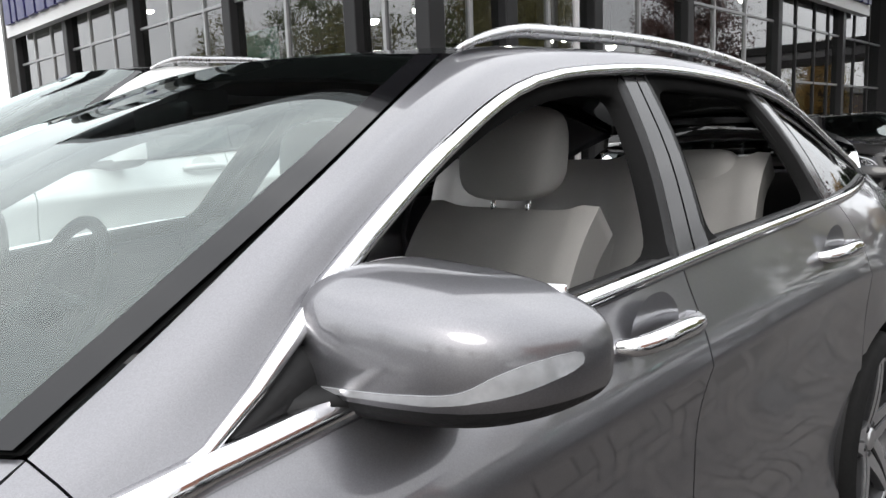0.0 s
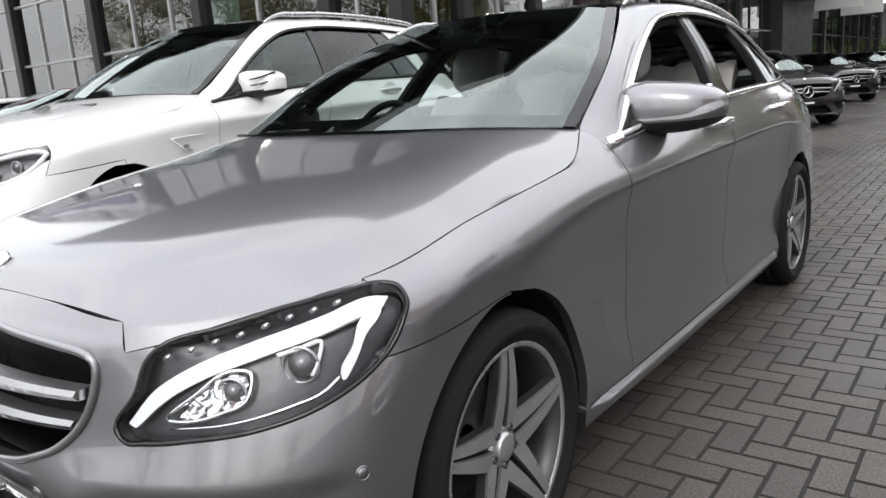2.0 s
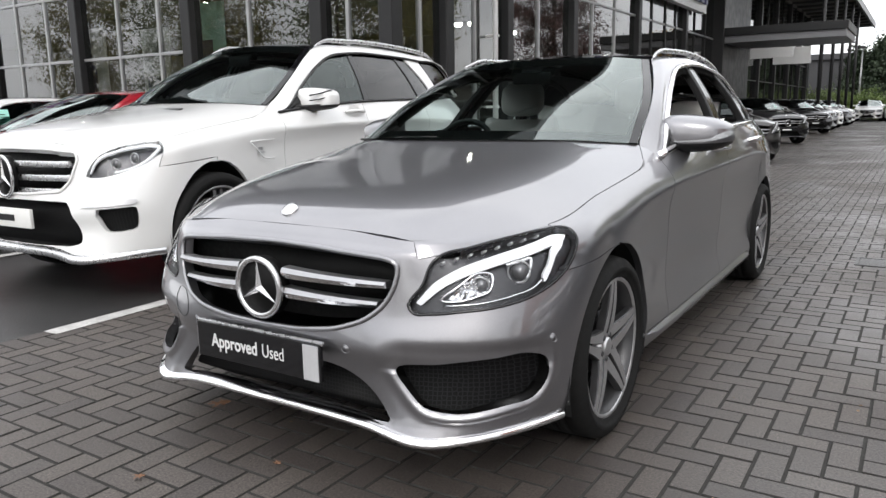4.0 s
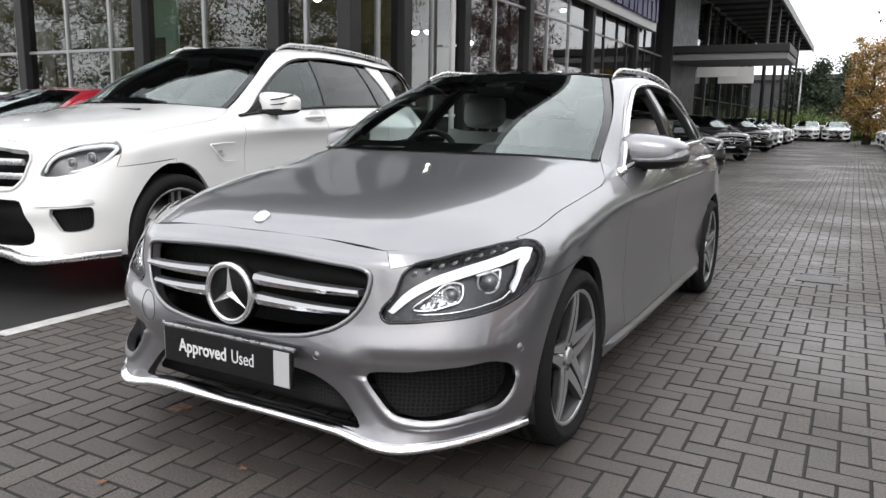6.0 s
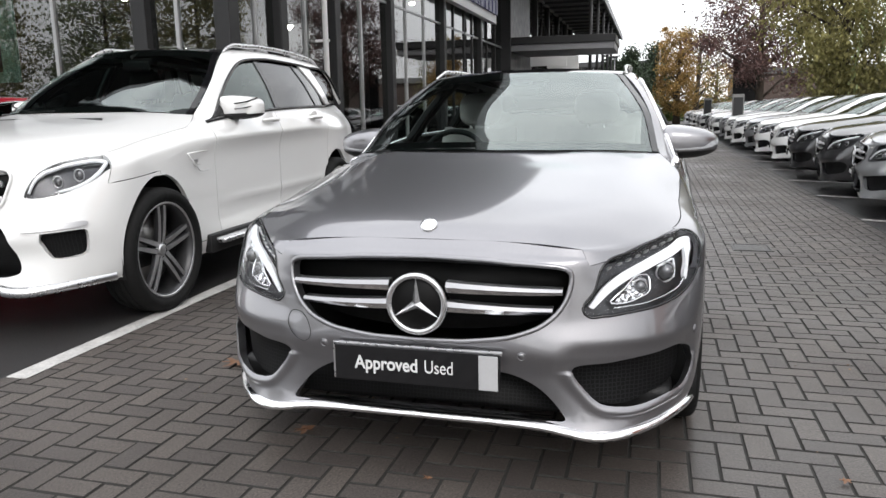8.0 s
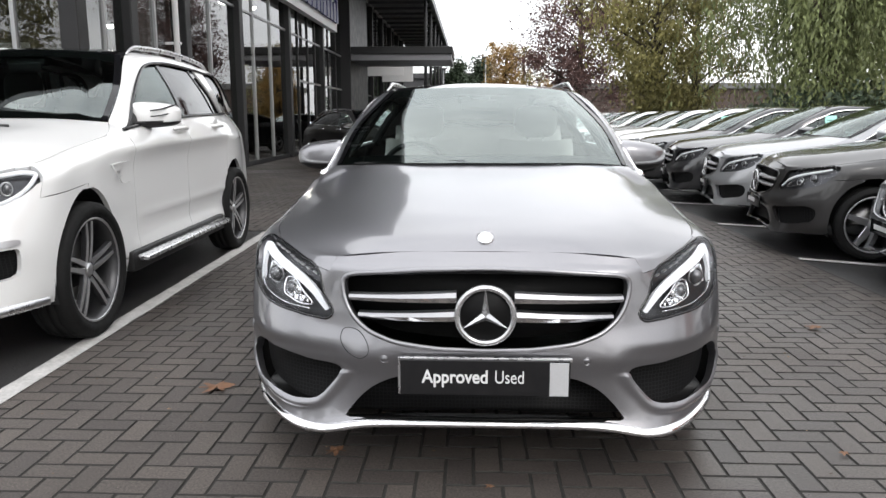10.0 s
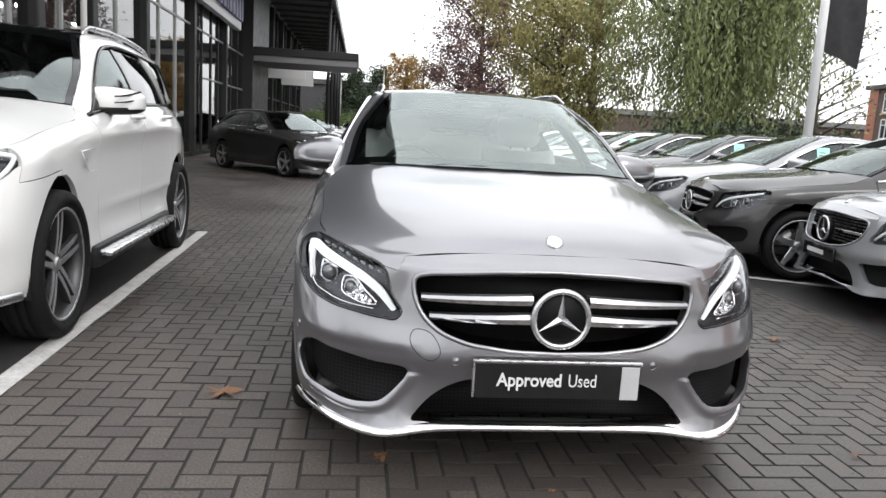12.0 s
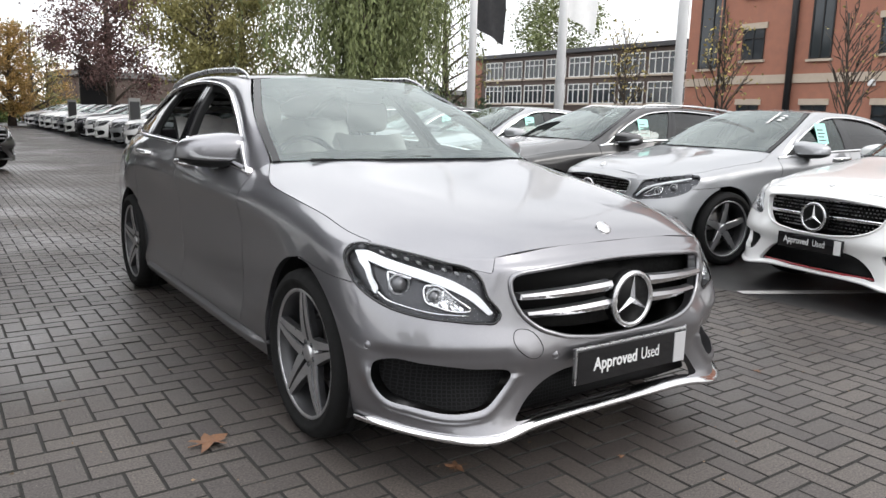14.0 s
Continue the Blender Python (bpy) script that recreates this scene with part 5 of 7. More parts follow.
        if spec.get("drl") is not None:
            for s in (1, -1):
                bm = surface_patch(tree, spec["drl"], *SIDE, .012, .012, 3.0)
                if s < 0:
                    mirror(bm, False)
                panel(bm, 0, .02)
                add("day_light", bm, M_RIM, root, "bright daytime lamp bar")
        bm = bmesh.new()
        prism(bm, [(q[0] * 1.03, .005 + (q[1] - .31) * 1.06 + .31) for q in MOUTH[::2]], .11, .12)
        add("lower_intake", bm, M_HONEY, root, "black lower air intake")
        # splitter strip
        if spec.get("lip", True):
            e = B[0]
            e = e[(e[:, 1] < .42)]
            bm = bmesh.new()
            for s in (1, -1):
                rows_ = []
                for p in e:
                    a = np.array((s * p[0], p[1], p[2]))
                    o = Vector((s * p[0] * .5, min(-.2, p[1] - .5), 0)).normalized()
                    o = np.array((o.x, o.y, 0))
                    rows_.append([bm.verts.new(a + o * d_ + np.array((0, 0, h))) for d_, h in spec.get("lip_section", ((-.03, .022), (.010, .010), (.020, .001), (.016, -.011), (-.03, -.016)))])
                for i in range(len(rows_) - 1):
                    for j in range(4):
                        q = (rows_[i][j], rows_[i][j + 1], rows_[i + 1][j + 1], rows_[i + 1][j])
                        bm.faces.new(q if s < 0 else q[::-1])
            bmesh.ops.recalc_face_normals(bm, faces=bm.faces)
            add("front_splitter", bm, spec.get("lip_mat", M_CHROME), root, "bright splitter strip")
    if detail > 1:
        for s in (1, -1):
            for q, rt in (((.335, .456), (1, 0, 0)), ((.892, .484), SIDE[0])):
                o = Vector(rt) * q[0] + Vector((0, 0, q[1]))
                ax = Vector(rt).cross(Vector((0, 0, 1)))
                hit, nor, _, _ = tree.ray_cast(o + ax * 3, -ax)
                bm = bmesh.new()
                lathe(bm, [(.0025, .001), (.0025, .0095), (.0005, .0105), (.0005, .0125), (.003, .0135), (.0, .0145)], 20)
                bm.transform(nor.to_track_quat("X", "Z").to_matrix().to_4x4())
                bmesh.ops.translate(bm, vec=hit, verts=bm.verts)
                if s < 0:
                    mirror(bm, False)
                add("parking_sensor", bm, pnt, bumper)
        loop = closed([(-.475, .545), (-.425, .545), (-.39, .47), (-.41, .455), (-.455, .47), (-.485, .52)], 6)
        pts = outline_on(tree, loop, (1, 0, 0), (0, 0, 1), .0004, 3.0)
        add("tow_cover_joint", tube(pts, .0014, 5, True, up=(0, 1, 0)), M_BLACK, bumper)
    # cabin
    if detail:
        bm = bmesh.new()
        gdash = [[(-.70, 1.40, 1.0), (-.45, 1.26, 1.02), (0, 1.16, 1.03), (.45, 1.26, 1.02), (.70, 1.40, 1.0)],
                 [(-.70, 1.60, .99), (-.45, 1.55, 1.0), (0, 1.5, 1.0), (.45, 1.55, 1.0), (.70, 1.60, .99)],
                 [(-.70, 1.75, .93), (-.45, 1.75, .93), (0, 1.75, .92), (.45, 1.75, .93), (.70, 1.75, .93)],
                 [(-.70, 1.72, .70), (-.45, 1.72, .70), (0, 1.72, .70), (.45, 1.72, .70), (.70, 1.72, .70)]]
        b2 = grid_bm(loft(gdash, 3, 3) - np.array((0, 0, .012)))
        add("dashboard", b2, M_CABIN, root, "dark dashboard")
        b2 = boxes((-.74, 1.5, .30, .74, 4.3, .42))
        add("cabin_floor", b2, M_CABIN)
        leather = spec.get("leather", M_CABIN)
        for x in (-.37, .37):
            b2 = bmesh.new()
            seat(b2, x, 2.42, .50, h=.545)
            st = add("front_seat", b2, leather, root, "padded leather front seat" if detail > 1 else "")
            b2 = cushion(x, 2.595, 1.218, .140, .058, .104)
            add("headrest", b2, leather, st)
            for q in (-.05, .05):
                b2 = tube([(x + q, 2.58, 1.06), (x + q, 2.59, 1.14)], .007, 8)
                add("headrest_post", b2, M_CHROME, st)
        for x in (-.42, 0, .42):
            b2 = bmesh.new()
            seat(b2, x, 3.28, .50, .22)
            rb = add("rear_seat", b2, leather, root)
            if x:
                add("headrest", cushion(x, 3.44, 1.12, .12, .045, .075), leather, rb)
        sx = -.37
        b2 = bmesh.new()
        c, sn = math.cos(radians(25)), math.sin(radians(25))
        ring = [(sx + .185 * math.cos(a), 1.86 - .185 * math.sin(a) * sn * -1, .93 + .185 * math.sin(a) * c) for a in np.linspace(0, 6.2832, 32, endpoint=False)]
        add_tube(b2, ring, .016, 8, True, up=(0, 1, .4))
        add_tube(b2, [(sx - .17, 1.86, .93), (sx + .17, 1.86, .93)], .018, 6)
        add_tube(b2, [(sx, 1.86, .93), (sx, 1.70, .86)], .045, 8)
        add("steering_wheel", b2, M_CABIN, root, "dark steering wheel")
        b2 = boxes((-.11, 1.95, 1.285, .11, 1.975, 1.345), bevel=.012)
        add("interior_mirror", b2, M_CABIN)
        b2 = boxes((-.13, 1.97, 1.325, .13, 2.04, 1.368), bevel=.012)
        add("sensor_housing", b2, M_CABIN)
        if detail > 1:
            # mount of the mirror against the glass, with two clear windows
            top_, low_ = S[-1, 0], S[0, 0]
            dn = (low_ - top_) / np.linalg.norm(low_ - top_)
            out_ = np.cross((1, 0, 0), dn)
            out_ = out_ * (1 if out_[2] > 0 else -1)
            fr = (top_ - out_ * .012, (1, 0, 0), dn, out_)
            b2 = bmesh.new()
            prism(b2, [(-.15, .035), (.15, .035), (.15, .075), (.06, .095), (.05, .135), (-.05, .135), (-.06, .095), (-.15, .075)], -.012, 0, fr)
            bmesh.ops.recalc_face_normals(b2, faces=b2.faces)
            add("mirror_mount", b2, M_BARTOP, root, "grey mirror mount behind the windscreen", smooth=False)
            for x_ in (-.095, .095):
                b2 = bmesh.new()
                prism(b2, [(x_ - .035, .045), (x_ + .035, .045), (x_ + .028, .07), (x_ - .028, .07)], 0, .003, fr)
                bmesh.ops.recalc_face_normals(b2, faces=b2.faces)
                add("sensor_window", b2, M_CLEAR, root, "clear sensor window in the mirror mount", smooth=False)
        # wiper
        b2 = tube([(-.62, 1.30, 1.022), (-.3, 1.19, 1.036), (-.08, 1.165, 1.04)], .006, 6)
        add("wiper", b2, M_BLACK)
        if detail == 1 and spec.get("plate", True):
            b2 = boxes((-.26, -.035, .375, .26, -.012, .48), bevel=.003)
            pl = add("number_plate", b2, spec.get("plate_mat", M_GLOSSBLACK), root, "dark dealer plate")
            b2 = boxes((-.18, -.038, .41, .10, -.034, .445))
            add("plate_bar", b2, M_PLATEWHITE if spec.get("plate_mat") is None else M_BLACK, pl, "plain bar in place of lettering", smooth=False)
    return root

# ---- ground ----
def sheet(name, x0, y0, x1, y1, z, m, label, category, nx=1, ny=1):
    bm = bmesh.new()
    V = [[bm.verts.new((x0 + (x1 - x0) * i / nx, y0 + (y1 - y0) * j / ny, z)) for i in range(nx + 1)] for j in range(ny + 1)]
    for j in range(ny):
        for i in range(nx):
            bm.faces.new((V[j][i], V[j][i + 1], V[j + 1][i + 1], V[j + 1][i]))
    return tagged(obj(name, bm, m), label, category, kind="structure")


sheet("ground", -900, -600, 900, 1500, -.006, M_ASPHALT, "dark damp asphalt ground of the car park", "ground")
pavement = sheet("pavement", -2.2, -9, 2.88, 62, -.0048, M_JOINT, "block-paved lane of grey-brown herringbone pavers", "pavement")
sheet("pavement", -5.8, 5.7, -2.2, 62, -.0048, M_JOINT, "block-paved strip of grey-brown pavers along the showroom", "pavement")
PX, PY = -2.2, 5.7


def paved(x, y):
    return -5.78 < x < 2.86 and -9 < y < 62 and not (x < PX and y < PY)


# ---- showroom: glazed walls on dark steel ----
AY, BX = 8.8, -5.85
wall_a = empty("wall_showroom_front", "glazed showroom wall with dark steel posts", "wall")
wall_b = empty("wall_showroom_side", "long glazed showroom wall with dark steel posts", "wall")
for e in (wall_a, wall_b):
    tagged(e, kind="structure")
TOP = 7.4


def glazing(bm, parent, out_):
    """A pane whose outer face mirrors; its other faces are plain clear glass."""
    ob = part("pane", bm, (M_FACGLASS, M_PANEBACK), parent, smooth=False)
    for p_ in ob.data.polygons:
        p_.material_index = 0 if p_.normal.dot(Vector(out_)) > .9 else 1


# front wall, facing the parked cars
for x in (-5.95, -7.5, -11.0, -14.9, -18.8, -22.7):
    part("post", boxes((x - .14, AY - .16, 0, x + .14, AY + .16, TOP), bevel=.02), M_STEEL, wall_a, smooth=False)
for x in (-6.85, -9.3, -12.0, -13.4, -16.2, -17.5, -20.1, -21.4):
    part("mullion", boxes((x - .035, AY - .05, .0, x + .035, AY + .05, TOP), bevel=.008), M_ALU, wall_a, smooth=False)
xs = (-5.95, -6.85, -7.5, -9.3, -11.0, -12.0, -13.4, -14.9, -16.2, -17.5, -18.8, -20.1, -21.4, -22.7)
for a, b in zip(xs[1:], xs[:-1]):
    for z0, z1 in (((.12, 3.87), (3.93, TOP)) if a > -11.1 else ((.12, 2.42), (2.48, 3.87), (3.93, TOP))):
        glazing(boxes((a + .03, AY - .006, z0, b - .03, AY + .006, z1)), wall_a, (0, -1, 0))
    part("transom", boxes((a, AY - .04, 3.87, b, AY + .04, 3.93), bevel=.006), M_ALU, wall_a, smooth=False)
    if a < -11.0:
        part("transom", boxes((a, AY - .04, 2.42, b, AY + .04, 2.48), bevel=.006), M_ALU, wall_a, smooth=False)
    part("sill", boxes((a, AY - .06, .0, b, AY + .06, .12), bevel=.01), M_STEEL, wall_a, smooth=False)
# side wall, along the lane
posts = (10.3, 12.7, 16.2, 21.2, 26.5, 36.5, 41, 46, 51, 56, 60)
for y in posts:
    part("post", boxes((BX - .16, y - .14, 0, BX + .16, y + .14, TOP), bevel=.02), M_STEEL, wall_b, smooth=False)
mul = (9.5, 11.4, 14.3, 17.6, 19.3, 22.7, 24.2, 25.4, 28, 29.6, 38.5, 43.5, 48.5, 53.5)
for y in mul:
    part("mullion", boxes((BX - .05, y - .035, 0, BX + .05, y + .035, TOP), bevel=.008), M_ALU if y < 20 else M_STEEL, wall_b, smooth=False)
ys = sorted(posts + mul + (8.95, 31.0))
for a, b in zip(ys[:-1], ys[1:]):
    if a >= 31.0 and b <= 36.6:
        continue
    for z0, z1 in ((.12, 2.42), (2.48, 3.87), (3.93, TOP)) if a > 22 else ((.12, 3.87), (3.93, TOP)):
        glazing(boxes((BX - .006, a + .03, z0, BX + .006, b - .03, z1)), wall_b, (1, 0, 0))
    for z in (2.45, 3.9) if a > 22 else (3.9,):
        part("transom", boxes((BX - .04, a, z - .03, BX + .04, b, z + .03), bevel=.006), M_ALU if a < 30 else M_STEEL, wall_b, smooth=False)
    part("sill", boxes((BX - .06, a, 0, BX + .06, b, .12), bevel=.01), M_STEEL, wall_b, smooth=False)
part("portal", boxes((BX - .6, 31.0, 0, BX + .45, 36.4, TOP + .6), bevel=.03), M_STEEL, wall_b, smooth=False)
# downpipe at the corner bay
pipe = empty("downpipe", "pale grey rainwater downpipe on the facade", "pipe")
part("pipe", tube([(BX + .22, 11.9, 0), (BX + .22, 11.9, TOP)], .055, 12), M_POLE, pipe)
for z in (1.2, 2.6, 4.0, 5.4):
    part("bracket", boxes((BX + .0, 11.87, z, BX + .30, 11.93, z + .05), bevel=.006), M_POLE, pipe, smooth=False)
# the hall behind the glass
tagged(obj("floor_showroom", boxes((-24, AY + .2, -.01, BX - .2, 62, .02)), M_SHOWFLOOR, smooth=False), "grey tiled showroom floor", "floor", kind="structure")
tagged(obj("ceiling_showroom", boxes((-24, AY + .1, TOP, BX + .1, 62, TOP + .3)), M_GREYWALL, smooth=False), "grey showroom ceiling", "ceiling", kind="structure")
tagged(obj("wall_showroom_back", boxes((-24.2, AY, 0, -24, 62, TOP)), M_GREYWALL, smooth=False), "grey inner showroom wall", "wall", kind="structure")
tagged(obj("wall_showroom_inner", boxes((-24, 17.5, 0, -8.6, 17.7, TOP)), M_GREYWALL, smooth=False), "grey partition inside the showroom", "wall", kind="structure")
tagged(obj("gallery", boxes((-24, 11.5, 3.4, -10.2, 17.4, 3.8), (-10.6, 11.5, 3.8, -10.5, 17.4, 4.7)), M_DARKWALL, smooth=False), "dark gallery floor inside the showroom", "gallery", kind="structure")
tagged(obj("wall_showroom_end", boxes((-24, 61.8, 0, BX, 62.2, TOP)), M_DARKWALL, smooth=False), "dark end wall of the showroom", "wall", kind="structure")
for i, (x, y, z) in enumerate(((-8.4, 15.0, 3.36), (-8.0, 15.0, 3.35), (-6.85, 15.0, 3.05), (-19.4, 10.8, 5.2), (-18.5, 10.8, 5.05), (-13.7, 10.8, 5.1), (-13.2, 10.8, 4.97), (-12.8, 10.8, 3.8), (-9.4, 10.8, 3.56), (-8.2, 10.8, 3.58), (-6.9, 18.5, 4.4), (-7.2, 22.5, 4.8), (-6.8, 12.2, 5.6), (-8.9, 13.4, 5.2))):
    lamp = empty("spotlight", "small lit showroom spotlight under the ceiling", "spotlight", "showroom spotlights", pose(x, y, z))
    bm = bmesh.new()
    bmesh.ops.create_uvsphere(bm, u_segments=14, v_segments=8, radius=.11)
    part("bulb", bm, M_SPOT, lamp)
    bm = bmesh.new()
    lathe(bm, [(-.02, .115), (.12, .125), (.17, .07), (.17, .001)], 14)
    bmesh.ops.rotate(bm, cent=(0, 0, 0), matrix=Matrix.Rotation(radians(-90), 3, "Y"), verts=bm.verts)
    part("housing", bm, M_STEEL, lamp)
    part("rod", tube([(0, 0, .1), (0, 0, TOP - z)], .012, 6), M_STEEL, lamp)
# sign boards with plain blue shapes in place of letters
for name_, fr, length in (("side", ((BX + .16, 16.6, 4.6), (0, 1, 0), (0, 0, 1), (1, 0, 0)), 11.6), ("front", ((-22.5, AY - .16, 4.62), (1, 0, 0), (0, 0, 1), (0, -1, 0)), 7.3)):
    sign = empty("sign_board", "white fascia sign with raised dark blue shapes", "sign")
    bm = bmesh.new()
    prism(bm, [(0, 0), (length, 0), (length, 1.5), (0, 1.5)], 0, .22, fr)
    bmesh.ops.recalc_face_normals(bm, faces=bm.faces)
    part("board", bm, M_SIGNWHITE, sign, smooth=False)
    x = .35
    rnd = random.Random(4)
    while x < length - .5:
        w, h = rnd.choice(((.55, .72), (.5, .95), (.28, .95), (.6, .7), (.5, .7)))
        bm = bmesh.new()
        q = [(x, .3), (x + w, .3), (x + w, .3 + h * .45), (x + w * .72, .3 + h), (x, .3 + h)]
        prism(bm, q, .24, .34, fr)
        bmesh.ops.recalc_face_normals(bm, faces=bm.faces)
        part("letter_block", bm, M_SIGNBLUE, sign, "plain dark blue raised shape", smooth=False)
        x += w + .16
# canopies over the entrance
can = empty("canopy", "large dark entrance canopy with ribbed soffit", "canopy")
tagged(can, kind="structure")
CZ, CX, CF = TOP + .12, -2.3, 72
part("roof_slab", boxes((BX - .2, 5.4, CZ, CX, CF, CZ + .25), bevel=.03), M_CANOPY, can, smooth=False)
# unseen stretch along the front wall, added to darken the bonnet's reflection
part("roof_slab", boxes((-17, 5.4, CZ, BX - .2, AY + .2, CZ + .25), bevel=.03), M_CANOPY, can, smooth=False)
for k in range(29):
    y = 6.0 + k * 2.25
    part("rib", boxes((BX, y, CZ - .14, CX - .1, y + .12, CZ)), M_CANOPY, can, smooth=False)
part("edge", boxes((CX, 5.3, CZ - .12, CX + .1, CF + .1, CZ + .34), bevel=.01), M_CANOPYEDGE, can, smooth=False)
# near edge, running on along the added unseen stretch
part("edge", boxes((-17, 5.3, CZ - .12, CX, 5.4, CZ + .34), bevel=.01), M_CANOPYEDGE, can, smooth=False)
slab = empty("entrance_slab", "thick grey slab canopy over the door", "canopy")
tagged(slab, kind="structure")
part("slab", boxes((BX - .2, 31.2, 3.72, -.95, 35.2, 4.0), bevel=.02), M_CANOPYEDGE, slab, smooth=False)
part("top", boxes((BX - .2, 31.1, 4.0, -.90, 35.3, 4.32), bevel=.02), M_STEEL, slab, smooth=False)
for x, y in ((-2.5, 38), (-2.5, 43), (-2.5, 48), (-2.5, 53), (-2.5, 58)):
    p = empty("canopy_post", "slim black steel canopy post", "post", "canopy posts", pose(x, y, 0))
    part("shaft", tube([(0, 0, 0), (0, 0, TOP)], .09, 12), M_STEEL, p)
    part("foot_plate", boxes((-.16, -.16, 0, .16, .16, .03), bevel=.006), M_STEEL, p, smooth=False)
for y, z in ((37.5, 3.4), (44, 3.4)):
    s_ = empty("hanging_sign", "small pale hanging sign panel", "sign")
    part("panel", boxes((BX + .3, y, z, BX + 2.2, y + .12, z + .9), bevel=.01), M_SIGNWHITE, s_, smooth=False)

# ---- painted lines and drain ----
def stripe(x0, y0, x1, y1, w, label):
    d = Vector((x1 - x0, y1 - y0, 0))
    n = Vector((-d.y, d.x, 0)).normalized() * w / 2
    bm = bmesh.new()
    a, b = Vector((x0, y0, .003)), Vector((x1, y1, .003))
    k = max(2, int(d.length / .25))
    rnd = random.Random(int(abs(x0) * 100))
    L, R = [], []
    for i in range(k + 1):
        p = a + (b - a) * i / k
        L.append(bm.verts.new(p + n * rnd.uniform(.9, 1.05)))
        R.append(bm.verts.new(p - n * rnd.uniform(.9, 1.05)))
    for i in range(k):
        bm.faces.new((R[i], R[i + 1], L[i + 1], L[i]))
    r = bmesh.ops.extrude_face_region(bm, geom=bm.faces[:])
    for v in r["geom"]:
        if isinstance(v, bmesh.types.BMVert):
            v.co.z += .003
    bmesh.ops.recalc_face_normals(bm, faces=bm.faces)
    return tagged(obj("road_marking", bm, M_LINE, smooth=False), label, "road marking", "painted bay lines")


stripe(-2.16, .47, -2.28, 5.65, .11, "worn white bay line on asphalt edge")
stripe(-4.75, .47, -4.87, 5.65, .11, "worn white bay line on asphalt edge")
for y in (1.42, 4.25, 6.45, 8.7, 10.9, 13.1, 15.3, 17.5):
    stripe(2.88, y, 5.4, y - 1.25, .09, "short white painted bay mark on asphalt")
drain = empty("drain_cover", "small square metal drain cover in the paving", "drain cover", at=pose(1.57, 4.58, 0))
part("frame", boxes((-.16, -.16, -.02, .16, -.14, .006), (-.16, .14, -.02, .16, .16, .006), (-.16, -.14, -.02, -.14, .14, .006), (.14, -.14, -.02, .16, .14, .006)), M_ASPHALT, drain, smooth=False)
part("plate", boxes((-.135, -.135, -.02, .135, .135, .004), bevel=.003), M_ASPHALT, drain, smooth=False)

# ---- display boards inside the showroom ----
for x, y, w, z0, z1, m in ((-11.9, 9.9, 1.3, 1.9, 3.6, M_PAPER), (-13.8, 10.0, 1.0, 1.2, 3.2, M_SIGNWHITE), (-8.2, 10.4, 1.2, .9, 2.5, M_SIGNWHITE), (-16.8, 10.2, 1.5, 1.6, 3.4, M_SIGNWHITE)):
    bd = empty("display_board", "printed display board inside the showroom", "board", at=pose(x, y, 0))
    part("board", boxes((-w / 2, -.02, z0, w / 2, .02, z1), bevel=.004), m, bd, smooth=False)
    part("print_block", boxes((-w * .35, -.026, z0 + .2, w * .2, -.0205, z0 + .9)), M_SIGNBLUE, bd, "plain dark printed block", smooth=False)
    part("stand", boxes((-.04, .02, 0, .04, .06, z0 + .4), (-.3, -.1, .02, .3, .2, .05)), M_ALU, bd, smooth=False)

# ---- the grey estate car in the middle of the lane ----
estate = make_car("estate_car", "grey metallic estate car with black glass roof and lowered windows", "car", dict(
    paint=M_SILVER, detail=2, roof=ESTATE, lowered="fr", rails=True, leather=M_LEATHER, feature_lines=(("crease", .009),)))

# ---- the white sport utility vehicle in the bay beside it ----
SUV_W = warp_table(1.06, [(-.1, -.1), (0, 0), (.795, .87), (3.64, 3.785), (4.71, 4.80)], [(0, 0), (.19, .27), (.48, .60), (.57, .70), (.735, .93), (.80, 1.005), (.90, 1.115), (1.0, 1.215), (1.06, 1.275), (1.40, 1.70), (1.47, 1.80)])
SUV_LAMP = closed([(.548, .640), (.60, .636), (.70, .645), (.80, .668), (.885, .700), (.942, .738), (.965, .768), (.948, .788), (.90, .793), (.80, .785), (.70, .766), (.62, .730), (.575, .688)])
SUV_GRILLE = rounded([(-.525, .748), (-.3, .764), (0, .768), (.3, .764), (.525, .748), (.542, .715), (.505, .62), (.45, .578), (.2, .562), (0, .559), (-.2, .562), (-.45, .578), (-.505, .62), (-.542, .715)])
SUV_INTAKE = rounded([(.580, .482), (.70, .488), (.815, .494), (.823, .47), (.820, .40), (.808, .368), (.73, .36), (.655, .36), (.635, .378), (.605, .43)])
SUV_DRL = rounded([(.505, .508), (.67, .526), (.81, .534), (.828, .522), (.812, .507), (.67, .497), (.52, .490)])
SUV_MOUTH = rounded([(-.495, .526), (-.2, .53), (0, .53), (.2, .53), (.495, .526), (.525, .49), (.575, .34), (.572, .30), (.50, .285), (.2, .272), (0, .272), (-.2, .272), (-.50, .285), (-.572, .30), (-.575, .34), (-.525, .49)])
suv = make_car("suv", "white sport utility vehicle with roof rails on an asphalt bay", "car", dict(
    paint=M_WHITE, detail=1, roof=SUV_ROOF, warp=SUV_W, wheel_y=(.87, 3.785), wheel_r=.39, rim_r=.30, wheel_x=.862, rails=True, chrome=False, arch=.36, lip_mat=M_SATIN, lip_section=((-.03, .045), (.010, .036), (.020, .018), (.016, -.004), (-.03, -.010)), lamp=SUV_LAMP, grille_shape=SUV_GRILLE, intake=SUV_INTAKE, mouth=SUV_MOUTH, grille="bars", star_z=.635, badge=False, bar_half=.50, drl=SUV_DRL, slots=True, plate_mat=M_PLATEYELLOW, style=(5, "fork"), feature_lines=(("crease", .016), ("bumper", .014))))
